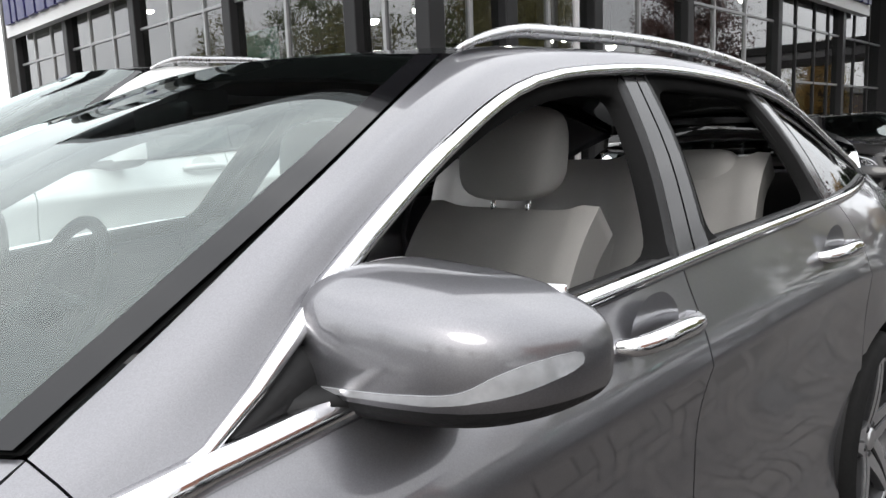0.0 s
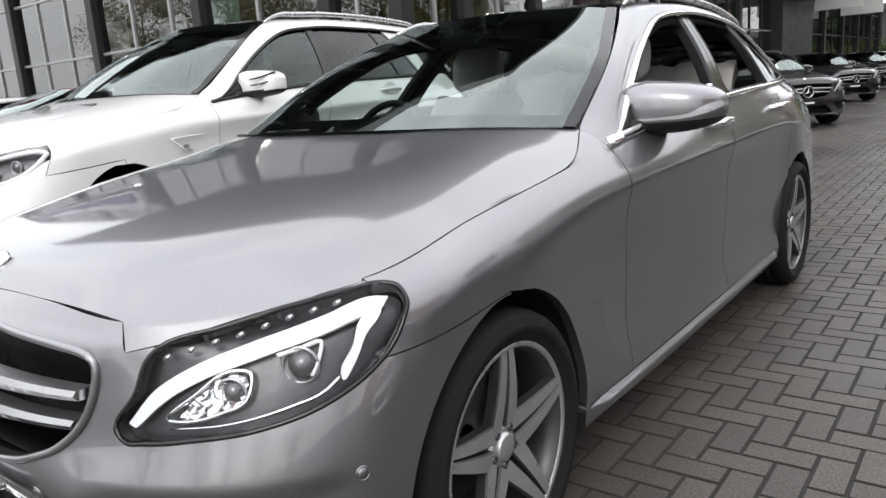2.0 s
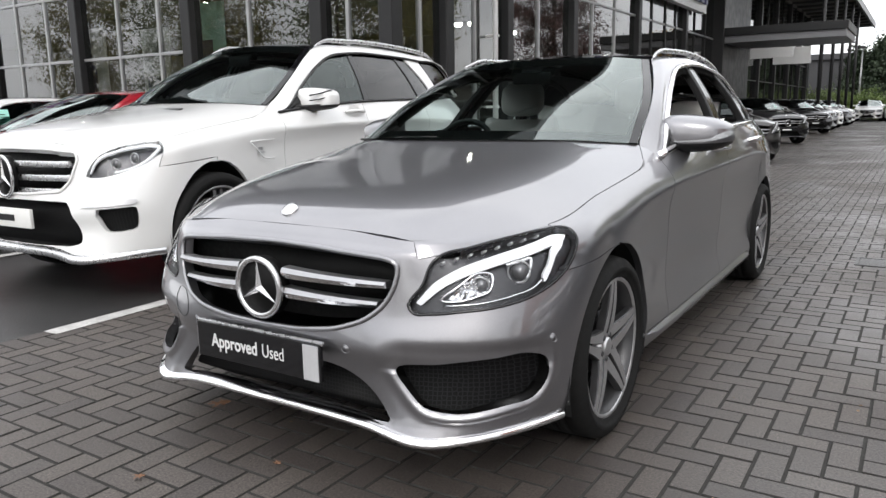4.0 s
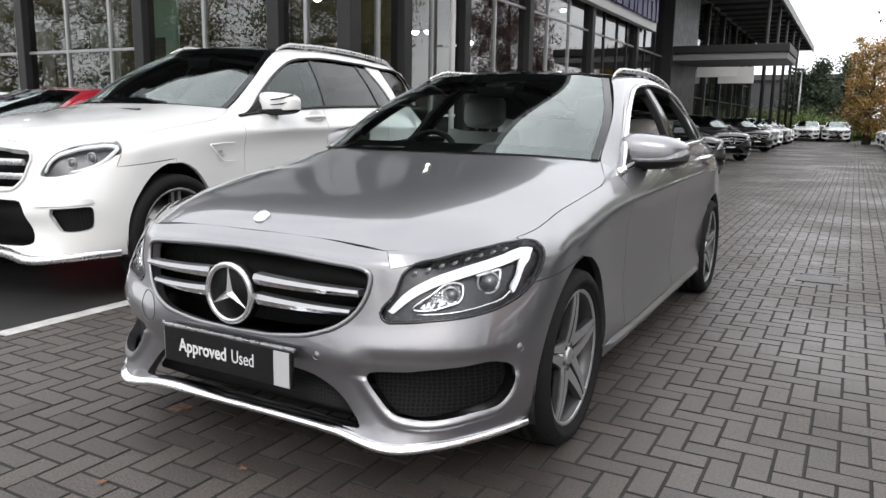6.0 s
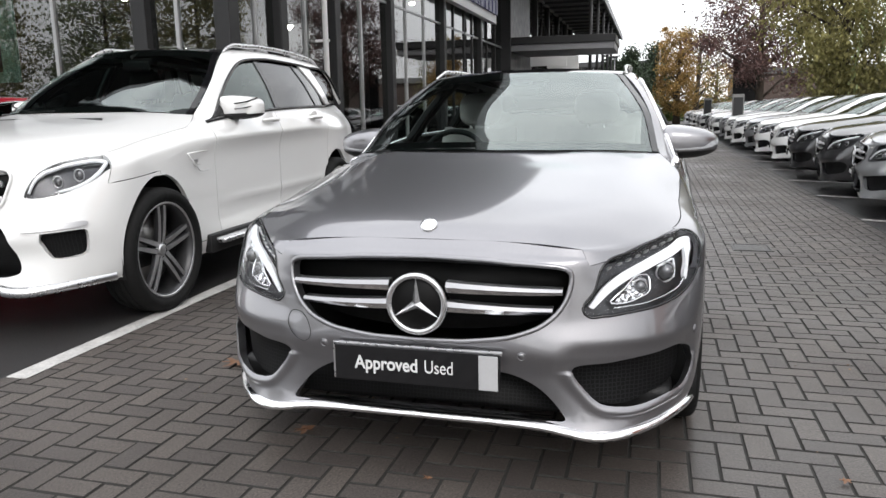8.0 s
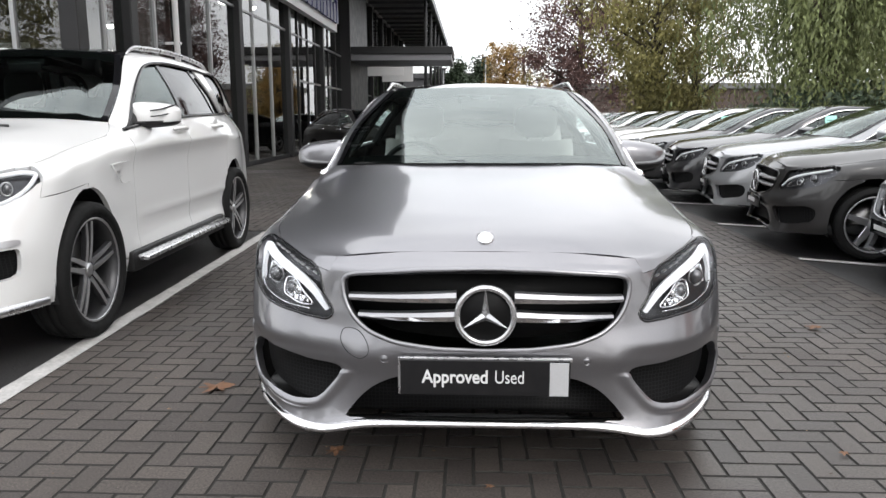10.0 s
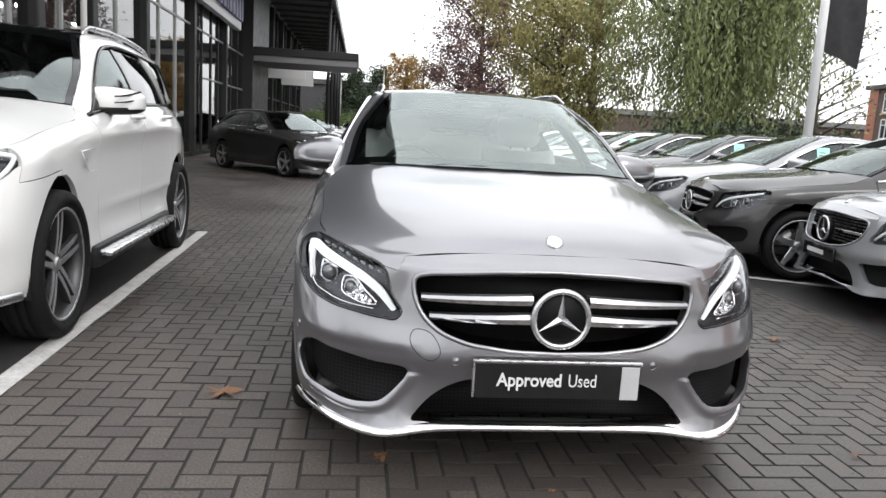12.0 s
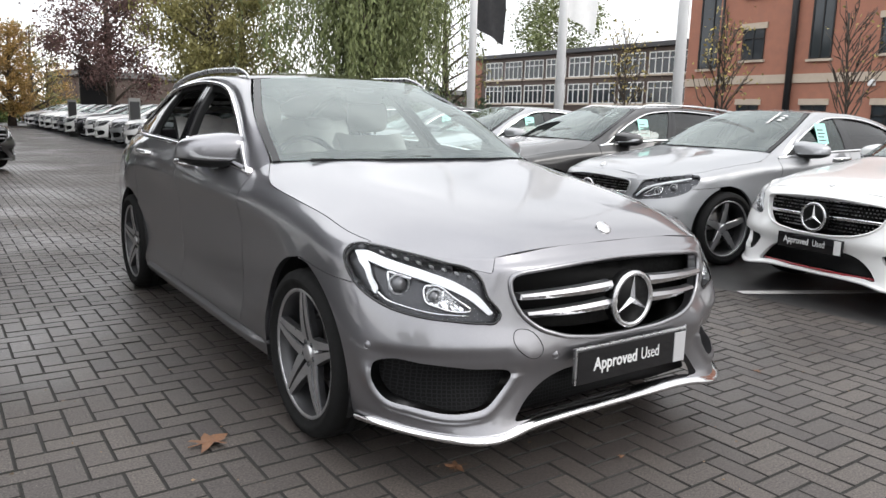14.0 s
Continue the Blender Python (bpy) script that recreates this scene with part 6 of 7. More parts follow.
suv.matrix_world = pose(-3.12, .82, 0, 0, 0, 1.9)

vb = bmesh.new()
add_tube(vb, [(.951, 1.19, .965), (.955, 1.30, .972), (.957, 1.42, .976)], .004, 8)
add_tube(vb, [(.951, 1.19, .965), (.953, 1.26, .90), (.953, 1.31, .85), (.953, 1.35, .842), (.955, 1.42, .845)], .004, 8)
part("wing_vent", vb, M_WHITE, suv, "white vent edge in the front wing")
part("wing_badge", boxes((.944, 1.27, .905, .951, 1.285, .925), (.944, 1.292, .905, .951, 1.307, .925), (.944, 1.26, .885, .951, 1.33, .892)), M_RIM, suv, "small chrome badge as plain bars", smooth=False)
for x in (-.30, .30):
    vb = bmesh.new()
    prism(vb, [(-.16, 0), (.16, 0), (.13, .05), (-.13, .05)], 0, .012, ((x, 1.02, 1.181), (1, 0, 0), (0, .95, .28), (0, -.28, .95)))
    bmesh.ops.recalc_face_normals(vb, faces=vb.faces)
    part("bonnet_vent", vb, M_BLACK, suv, "black slatted bonnet vent", smooth=False)
for s in (1, -1):
    part("side_step", boxes((s * .975 - .075, 1.42, .335, s * .975 + .075, 3.22, .372), bevel=.015), M_SATIN, suv, "ribbed aluminium side step")
    part("sill_cladding", boxes((s * .945 - .03, 1.36, .27, s * .945 + .03, 3.28, .40), bevel=.012), M_BLACK, suv, "black plastic sill cladding")

# ---- other parked cars ----
LOW_W = warp_table(.985, [(-1, -1), (0, 0), (.795, .85), (3.64, 3.55), (4.71, 4.62)], [(0, 0), (.80, .80), (1.06, 1.04), (1.47, 1.43)])
CITY_W = warp_table(.99, [(-1, -1), (0, 0), (.795, .80), (3.64, 3.55), (4.71, 4.60)], [(0, 0), (.80, .83), (1.06, 1.06), (1.47, 1.45)])
G_ROW = "cars parked in a row beside the lane"


def saloon(label, pnt, at, roof=SALOON, warp=CITY_W, grille="twin", detail=1, name="parked_car", group=G_ROW, **kw):
    c = make_car(name, label, "car", dict(paint=pnt, detail=detail, roof=roof, warp=warp, wheel_y=(warp(Vector((0, .795, 0))).y, warp(Vector((0, 3.64, 0))).y), wheel_r=.325, grille=grille, lip=kw.get("lip", False), lip_mat=kw.get("lip_mat", M_CHROME), style=kw.get("style", (5, False)), roof_mat=kw.get("roof_mat", pnt), rails=kw.get("rails", False), group=group, leather=kw.get("leather", M_CABIN)))
    c.matrix_world = at
    return c


ANG = -99
w1 = saloon("white low coupe saloon with a black studded grille", M_WHITE, pose(3.05, 1.02, 0, 0, 0, ANG), warp=LOW_W, grille="single", lip=True, lip_mat=M_WHITE)
w2 = saloon("silver low coupe saloon with a price card in the window", M_LSILVER, pose(3.03, 3.17, 0, 0, 0, ANG), warp=LOW_W, grille="single", lip=False)
w3 = saloon("dark grey estate car with roof rails and price card", M_GREYP, pose(2.80, 5.13, 0, 0, 0, ANG), roof=ESTATE, rails=True)
w4 = saloon("silver saloon with a three-bar grille", M_LSILVER, pose(2.97, 7.3, 0, 0, 0, ANG))
w5 = saloon("black saloon parked nose out", M_BLACKP, pose(2.97, 9.35, 0, 0, 0, ANG))
w6 = saloon("white estate car with black roof", M_WHITE, pose(3.0, 13.8, 0, 0, 0, ANG), roof=ESTATE, roof_mat=M_ROOFGLASS)
row = (w6, w4, w6, w6, w4, w6, w6, w5, w6, w4, w6, w6, w6, w4, w6, w6, w4)
for k, src in enumerate(row):
    copy_thing(src, pose(2.97 - .012 * k + .05 * math.sin(k * 2.1), 16.05 + 2.25 * k, 0, 0, 0, ANG + 1.5 * math.sin(k * 1.3)))
copy_thing(w5, pose(2.96, 11.55, 0, 0, 0, ANG + .6))
# price cards behind the glass, bay by bay
def price_card(car, y, wide=.15):
    bm = bmesh.new()
    prism(bm, [(0, 0), (wide, 0), (wide, .21), (0, .21)], 0, .002, ((.775, y, 1.075), (0, 1, 0), (-.40, .05, .91), (.91, 0, .40)))
    bmesh.ops.recalc_face_normals(bm, faces=bm.faces)
    c = part("price_card", bm, M_PAPER, car, "pale green price card behind the side window", smooth=False)
    bm = bmesh.new()
    for k in range(4):
        prism(bm, [(.02, .03 + .035 * k), (wide - .03 - .02 * (k % 2), .03 + .035 * k), (wide - .03 - .02 * (k % 2), .042 + .035 * k), (.02, .042 + .035 * k)], .002, .003, ((.775, y, 1.075), (0, 1, 0), (-.40, .05, .91), (.91, 0, .40)))
    bmesh.ops.recalc_face_normals(bm, faces=bm.faces)
    part("card_bar", bm, M_GREYP, c, "plain bars in place of small print", smooth=False)


def screen_sticker(car):
    bm = bmesh.new()
    for u0, v0, du in ((.0, .0, .02), (.07, .10, .05), (.07, .16, .05), (.07, .22, .05)):
        prism(bm, [(u0, v0), (u0 + du, v0), (u0 + du * .6, v0 + (.30 if du < .03 else .03)), (u0 - du * .4, v0 + (.30 if du < .03 else .03))], 0, .002, ((.40, 1.755, 1.255), (.95, .2, -.1), (-.15, .82, .36), (0, -.42, .86)))
    bmesh.ops.recalc_face_normals(bm, faces=bm.faces)
    part("price_sticker", bm, M_PLATEWHITE, car, "white price bars on the windscreen", smooth=False)


for c in (w2, w3, w4, w5, w6):
    price_card(c, 2.05)
for c in (w2, w3):
    screen_sticker(c)
wpl = [c for c in w1.children if c.name.startswith("number_plate")][0]
for c in list(wpl.children):
    bpy.data.objects.remove(c)
part("plate_sticker", boxes((.20, -.0385, .38, .25, -.0345, .475)), M_PLATEWHITE, wpl, "white end sticker", smooth=False)
part("red_stripe", tube(spline([(-.44, .07, .248), (-.2, .032, .248), (0, .024, .248), (.2, .032, .248), (.44, .07, .248)], 6), .008, 6), M_RED, w1, "red stripe along the lower intake")
# under the canopy and along the showroom
b1 = copy_thing(w3, pose(-1.12, 14.1, 0, 0, 0, 38.5))
b1["group"] = "cars parked along the showroom"
b1["label"] = "black estate car parked at an angle by the showroom"
for x, y, a, src in ((-1.6, 22.6, 38, w5), (-1.8, 31.5, 36, w5), (-2.0, 36, 34, w4), (-2.1, 40, 34, w6), (-2.0, 44, 34, w4), (-2.1, 48, 34, w6), (-1.4, 56.2, 0, w6), (.5, 56, 0, w6)):
    c = copy_thing(src, pose(x, y, 0, 0, 0, a))
    c["group"] = "cars parked along the showroom"
red = saloon("red hatchback parked in front of the showroom", M_RED, pose(-5.88, 1.15, 0, 0, 0, 1), roof=ESTATE, roof_mat=M_RED, group="cars in front of the showroom")
c = copy_thing(w6, pose(-8.7, 1.2, 0, 0, 0, 1))
c["group"] = "cars in front of the showroom"

# ---- trees ----
def branch(bm, a, b, r0, r1, sides=6, bend=.1, rnd=random):
    d = b - a
    m = a + d * .5 + Vector((rnd.uniform(-1, 1), rnd.uniform(-1, 1), rnd.uniform(-.3, .6))) * d.length * bend
    add_tube(bm, [a, a + (m - a) * .6 + Vector((0, 0, .01)), m, b], [r0, r0 * .85 + r1 * .15, (r0 + r1) / 2, r1], sides)
    return m


def leaves_mesh(pts, size, rnd, droop=0.0, slim=.5):
    verts, faces = [], []
    for p in pts:
        d = Vector((rnd.gauss(0, 1), rnd.gauss(0, 1), rnd.gauss(0, 1) - droop * 2.5)).normalized()
        s = d.cross(Vector((rnd.gauss(0, 1), rnd.gauss(0, 1), rnd.gauss(0, 1)))).normalized()
        l = size * rnd.uniform(.6, 1.35)
        i = len(verts)
        verts += [p, p + d * l * .5 + s * l * slim * .5, p + d * l, p + d * l * .5 - s * l * slim * .5]
        faces.append((i, i + 1, i + 2, i + 3))
    me = bpy.data.meshes.new("crown")
    me.from_pydata([tuple(v) for v in verts], [], faces)
    return me


def tree(name, label, x, y, h, spread, leaf, seed, n=9000, size=.2, base=.25, form="round", trunk=.22, density=1.0):
    """A tapered trunk with limbs and a crown of many small leaves in uneven clumps."""
    rnd = random.Random(seed)
    root = empty(name, label, "tree", at=pose(x, y, 0))
    bm = bmesh.new()
    top = Vector((rnd.uniform(-.3, .3), rnd.uniform(-.3, .3), h * (.93 if form != "bush" else .5)))
    add_tube(bm, [(0, 0, -.05), (0.02, .03, h * .1), tuple(top * .45), tuple(top * .75), tuple(top)], [trunk * 1.25, trunk, trunk * .7, trunk * .4, .03], 9)
    clumps = []
    nl = 26
    for k in range(nl):
        t = base + (1 - base) * (k + rnd.random()) / nl
        a = k * 2.4 + rnd.uniform(-.4, .4)
        if form == "cone":
            r = spread * (1.05 - t) * rnd.uniform(.8, 1.1)
            up = .1
        elif form == "birch":
            r = spread * math.sin(math.pi * min(1, .18 + .82 * (1 - t) + .1)) * rnd.uniform(.6, 1.1)
            up = .8
        elif form == "vase":
            r = spread * rnd.uniform(.35, .8) * (1.15 - .6 * t)
            up = 3.2
        else:
            r = spread * (1 - ((t - .55) / .55) ** 2) ** .5 * rnd.uniform(.65, 1.1) if abs(t - .55) < .55 else .3
            up = .5
        p0 = top * max(.12, t - .12)
        p1 = Vector((r * math.cos(a), r * math.sin(a), top.z * t + up * r * .35))
        branch(bm, p0, p1, trunk * .35 * (1.1 - t) + .012, .012, 5, .12, rnd)
        for _ in range(4):
            q = p0 + (p1 - p0) * rnd.uniform(.45, 1.0) + Vector((rnd.gauss(0, .3), rnd.gauss(0, .3), rnd.gauss(0, .22))) * spread * .28
            branch(bm, p0 + (p1 - p0) * rnd.uniform(.4, .8), q, .018, .006, 4, .15, rnd)
            clumps.append((q, spread * rnd.uniform(.10, .26)))
    part("trunk", bm, M_BARK, root)
    pts = []
    for _ in range(int(n * density)):
        c, r = rnd.choice(clumps)
        v = Vector((rnd.gauss(0, 1), rnd.gauss(0, 1), rnd.gauss(0, .8)))
        p = c + v * r * .75
        if form == "willow":
            p.z -= abs(rnd.gauss(0, 1)) * h * .16
            p.z = max(p.z, h * .12)
        pts.append(p)
    me = leaves_mesh(pts, size, rnd, 1.0 if form in ("willow", "birch") else 0.0, .38 if form == "willow" else .6)
    me.materials.append(leaf)
    ob = new("crown", me)
    ob.parent = root
    return root


def willow(label, x, y, h, spread, seed, strands=420):
    """A weeping willow: limbs that arch over and long hanging strands of narrow leaves."""
    rnd = random.Random(seed)
    root = empty("willow_tree", label, "tree", at=pose(x, y, 0))
    bm = bmesh.new()
    add_tube(bm, [(0, 0, -.05), (.1, 0, h * .2), (.05, .15, h * .42), (.1, .1, h * .7)], [.42, .34, .26, .1], 10)
    heads = []
    for k in range(22):
        a = k * 2.4 + rnd.uniform(-.3, .3)
        r = spread * rnd.uniform(.25, 1.0)
        z0 = h * rnd.uniform(.3, .55)
        z1 = h * rnd.uniform(.75, 1.0) * (1 - .18 * (r / spread) ** 2)
        p0, p1 = Vector((.05, .05, z0)), Vector((r * math.cos(a), r * math.sin(a), z1))
        branch(bm, p0, p1, .12, .025, 6, .12, rnd)
        for _ in range(strands // 22):
            heads.append(p0 + (p1 - p0) * rnd.uniform(.45, 1.05) + Vector((rnd.gauss(0, .5), rnd.gauss(0, .5), rnd.gauss(0, .35))))
    part("trunk", bm, M_BARK, root)
    pts = []
    for q in heads:
        l = rnd.uniform(.15, .62) * h
        sx, sy = rnd.gauss(0, .1), rnd.gauss(0, .1)
        for i in range(int(l * 14)):
            t = i / (l * 14)
            pts.append(q + Vector((sx * t * 4 + rnd.gauss(0, .06), sy * t * 4 + rnd.gauss(0, .06), -t * l)))
    pts = [p for p in pts if p.z > 1.0]
    me = leaves_mesh(pts, .19, rnd, 1.2, .32)
    me.materials.append(M_WILLOW)
    ob = new("crown", me)
    ob.parent = root
    return root


tree("purple_leaved_tree", "purple-brown leaved tree with thinning autumn crown", 6.3, 42, 12.6, 3.4, M_PURPLE, 3, 30000, .15, .22)
tree("birch_tree", "golden-green birch with drooping autumn leaves", 6.9, 26.6, 8.5, 3.2, M_GOLD, 5, 32000, .12, .16, "birch")
tree("birch_tree", "golden-green birch with drooping autumn leaves", 9.8, 31, 8.4, 3.0, M_GOLD, 8, 13000, .12, .2, "birch")
willow("tall weeping willow with hanging green strands", 11.3, 22.0, 9.7, 4.1, 11, 640)
willow("tall weeping willow with hanging green strands", 15.0, 28.5, 10.5, 4.2, 17, 450)
tree("thin_tree", "almost bare autumn tree with few leaves", 20, 30, 9, 3.0, M_GOLD, 21, 900, .18)
tree("thin_tree", "almost bare autumn tree with few leaves", 3.7, 55, 7.0, 2.4, M_GOLD, 23, 4000, .14)
tree("orange_tree", "orange autumn tree behind the parked cars", 2.3, 51.5, 6.6, 1.6, M_ORANGELEAF, 27, 12000, .13, .12)
tree("orange_tree", "orange autumn tree behind the parked cars", 5.6, 62, 5.0, 2.0, M_ORANGELEAF, 29, 4000, .14, .12)
tree("conifer", "dark green conifer at the end of the lane", -1.2, 70, 6.8, 2.4, M_DARKGREEN, 31, 7000, .25, .1, "cone")
tree("conifer", "dark green conifer at the end of the lane", .9, 72, 7.4, 2.5, M_DARKGREEN, 33, 8000, .25, .1, "cone")
tree("conifer", "dark green conifer at the end of the lane", -3.2, 71, 6.2, 2.3, M_DARKGREEN, 35, 6000, .25, .1, "cone")
for k, (x, y, s) in enumerate(((-3.6, 62.5, 2.3), (-1.4, 63, 2.0), (.6, 63, 1.6), (2.2, 62.5, 1.5), (4.5, 64, 1.8), (7, 64, 2), (-5.6, 63, 2.4))):
    tree("shrub", "dense green shrub at the end of the lane", x, y, s * 1.5, s * .95, M_SHRUB, 40 + k, 5000, .16, .05, "bush", .07)
tree("young_tree", "young street tree with sparse yellow leaves", 20.1, 13.8, 4.8, 1.5, M_YELLOW, 51, 330, .12, .35, "vase", trunk=.055)
tree("young_tree", "young street tree with sparse yellow leaves", 21.8, 19.6, 5.0, 1.7, M_YELLOW, 53, 420, .12, .35, "vase", trunk=.055)
tree("young_tree", "bare young street tree beside the brick building", 21.2, 10.1, 5.0, 1.6, M_YELLOW, 55, 60, .12, .35, "vase", trunk=.055)
tree("green_tree", "broad pale green tree behind the offices", 54, 58, 16, 5.5, M_WILLOW, 57, 10000, .35, .2)
for k, (x, y, s) in enumerate(((12, 48, 1.6), (17, 44, 1.7), (22, 41, 1.6), (28, 40, 1.7))):
    tree("hedge_shrub", "dark hedge shrub behind the parked cars", x, y, s * 1.4, s * 1.3, M_DARKGREEN, 60 + k, 4500, .2, .05, "bush", .06)

for k, (x, y, s) in enumerate(((10.2, 20.5, 1.9), (12.6, 21.8, 2.2), (15.2, 22.5, 1.8))):
    tree("willow_shrub", "dark green shrub under the willow tree", x, y, s * 1.6, s, M_DARKGREEN, 70 + k, 5000, .16, .05, "bush", .07)
# trees on the far side of the road, mirrored in the showroom glass and the cars
for k, (x, y, h_) in enumerate(((-14, -26, 9), (-7, -30, 10), (2, -28, 8.5), (10, -31, 10), (18, -27, 9), (26, -22, 8), (32, -12, 9))):
    tree("bare_tree", "bare autumn tree across the road", x, y, h_, 3.2, M_GOLD, 80 + k, 1800, .2, .25)

for k, (x, y, h_) in enumerate(((-30, -27, 13), (-40, -30, 16), (-49, -26, 12), (-60, -30, 17), (-72, -28, 15))):
    tree("roadside_tree", "tall half-bare autumn tree across the road", x, y, h_, 5.5, (M_GOLD, M_WILLOW)[k % 2], 90 + k, 11000, .28, .2)

# ---- buildings in the distance ----
def window_unit(parent, o, r, n, w, h, panes, frame_m=None):
    """A window set in a wall: o is its lower corner, r the way along the wall, n the way out."""
    frame_m = frame_m or M_WINWHITE
    o, r, n = Vector(o), Vector(r), Vector(n)
    u = Vector((0, 0, 1))
    win = new("window")
    win.parent = parent
    bm = bmesh.new()
    prism(bm, [(0, 0), (w, 0), (w, h), (0, h)], .01, .03, (o, r, u, n))
    bmesh.ops.recalc_face_normals(bm, faces=bm.faces)
    part("pane", bm, M_WINGLASS, win, smooth=False)
    bm = bmesh.new()
    bars = [(0, 0, w, .07), (0, h - .07, w, h), (0, 0, .07, h), (w - .07, 0, w, h)] + [(w * k / panes - .035, 0, w * k / panes + .035, h) for k in range(1, panes)]
    bars.append((0, h * .68, w, h * .68 + .06))
    for x0, z0, x1, z1 in bars:
        prism(bm, [(x0, z0), (x1, z0), (x1, z1), (x0, z1)], .02, .08, (o, r, u, n))
    bmesh.ops.recalc_face_normals(bm, faces=bm.faces)
    part("frame", bm, frame_m, win, smooth=False)
    bm = bmesh.new()
    prism(bm, [(-.1, -.12), (w + .1, -.12), (w + .1, 0), (-.1, 0)], .0, .14, (o, r, u, n))
    bmesh.ops.recalc_face_normals(bm, faces=bm.faces)
    part("sill", bm, M_STONE, win, smooth=False)


off = empty("office_building", "long two-storey brown brick office with white windows", "building")
part("wall", boxes((39.5, 24, 0, 52, 53.6, 6.42)), M_BRICK_DARK, off, smooth=False)
part("roof_edge", boxes((39.2, 23.7, 6.42, 52.3, 53.9, 6.75), bevel=.03), M_CANOPY, off, smooth=False)
for z in (.4, 2.6, 4.6):
    y = 26.0
    while y < 51:
        window_unit(off, (39.5, y + 2.3, z), (0, -1, 0), (-1, 0, 0), 2.3, 1.5, 4)
        y += 2.62
part("brick_end", boxes((39.45, 52.6, 0, 39.5, 53.6, 6.42)), M_BRICK_RED, off, smooth=False)
brk = empty("brick_building", "three-storey red brick building with stone bands", "building")
part("wall", boxes((34, -8, 0, 48, 24.2, 14)), M_BRICK_RED, brk, smooth=False)
part("wall", boxes((35.2, 24.2, 0, 48, 27.1, 14)), M_BRICK_RED, brk, smooth=False)
part("stone_band", boxes((33.93, -8, 3.43, 34, 24.2, 3.87)), M_STONE, brk, smooth=False)
part("stone_band", boxes((35.13, 24.2, 3.43, 35.2, 27.1, 3.87)), M_STONE, brk, smooth=False)
part("roof_edge", boxes((33.6, -8.4, 14, 48.4, 27.5, 14.4), bevel=.03), M_CANOPY, brk, smooth=False)
for y in (21.43, 14.4, 7.8, 1.2):
    for z, hh in ((.75, 1.6), (4.66, 1.58), (7.9, 1.6)):
        window_unit(brk, (34, y + 1.25, z), (0, -1, 0), (-1, 0, 0), 1.25, hh, 2, M_STEEL)
        part("lintel", boxes((33.92, y - .12, z + hh, 34, y + 1.37, z + hh + .3)), M_STONE, brk, smooth=False)
for y in (17.9, 11.1, 4.5):
    window_unit(brk, (34, y + 1.05, 4.56), (0, -1, 0), (-1, 0, 0), 1.1, 4.6, 2, M_STEEL)
    window_unit(brk, (34, y + 1.2, .75), (0, -1, 0), (-1, 0, 0), 1.3, 1.6, 2, M_STEEL)
    part("lintel", boxes((33.92, y - .2, 2.35, 34, y + 1.32, 2.65)), M_STONE, brk, smooth=False)
window_unit(brk, (35.2, 26.3, 4.4), (0, -1, 0), (-1, 0, 0), 1.7, 6.5, 2, M_STEEL)
for y, r_ in ((19.8, .17), (23.9, .07), (6.4, .17)):
    part("downpipe", tube([(33.82, y, 0), (33.82, y, 14)], r_, 8), M_STEEL, brk)
for y, z in ((14.9, 7.0), (15.6, 3.2), (9.0, 7.0)):
    part("wall_lamp", boxes((33.75, y, z, 34, y + .3, z + .3), bevel=.06), M_SIGNWHITE, brk, "round white wall lamp", smooth=False)
hall = empty("workshop_building", "low grey workshop building beyond the lane", "building")
part("wall", boxes((-14, 84, 0, 2, 96, 5.6)), M_DARKWALL, hall, smooth=False)
part("roof", boxes((-14.3, 83.7, 5.6, 2.3, 96.3, 6.2), bevel=.05), M_CANOPY, hall, smooth=False)
hall = empty("low_building", "long low pale building behind the hedge", "building")
part("wall", boxes((9, 78, 0, 60, 90, 4.2)), M_BRICK_DARK, hall, smooth=False)
part("roof", boxes((8.7, 77.7, 4.2, 60.3, 90.3, 4.8), bevel=.05), M_GREYWALL, hall, smooth=False)

# ---- poles, banners, lamp posts ----
for x, y, bm_, lab in ((9.3, 13.5, M_FLAGBLACK, "white flagpole with a furled black banner"), (9.3, 10.3, M_FLAGWHITE, "white flagpole with a pale banner"), (9.3, 7.2, None, "plain tall white flagpole")):
    p = empty("flagpole", lab, "flagpole", "flagpoles behind the parked cars", pose(x, y, 0))
    part("shaft", tube([(0, 0, 0), (0, 0, 9)], [.11, .07], 14), M_POLE, p)
    if bm_:
        g = [[(.08 + .9 * u, .05 * math.sin(u * 9 + v * 2), 3.45 + v * .8 - .12 * u * (3 - v)) for u in np.linspace(0, 1, 9)] for v in range(4)]
        b2 = grid_bm(spline(np.array(g), 3))
        panel(b2, 0, .006)
        part("banner", b2, bm_, p)
for x, y, h_ in ((8.9, 33.7, 7.4), (1.2, 66, 6.5), (-2.6, 66, 5.5), (24, 38, 7)):
    p = empty("lamp_post", "grey car park lamp post with flat lantern", "lamp post", "car park lamp posts", pose(x, y, 0))
    part("shaft", tube([(0, 0, 0), (0, 0, h_)], [.08, .05], 10), M_ALU, p)
    part("lantern", boxes((-.35, -.14, h_ - .05, .2, .14, h_ + .12), bevel=.03), M_CANOPY, p)
for x, y in ((2.75, 22.6), (2.6, 33.5)):
    p = empty("totem_sign", "narrow dark totem sign post by the lane", "sign", "totem signs", pose(x + .5, y, 0))
    part("board", boxes((-.17, -.05, 0, .17, .05, 1.55), bevel=.01), M_GREYWALL, p, smooth=False)
    part("panel", boxes((-.14, -.06, .7, .14, -.05, 1.45)), M_STEEL, p, smooth=False)
board = empty("notice_board", "tall dark grey notice board behind the cars", "sign", at=pose(5.9, 45, 0))
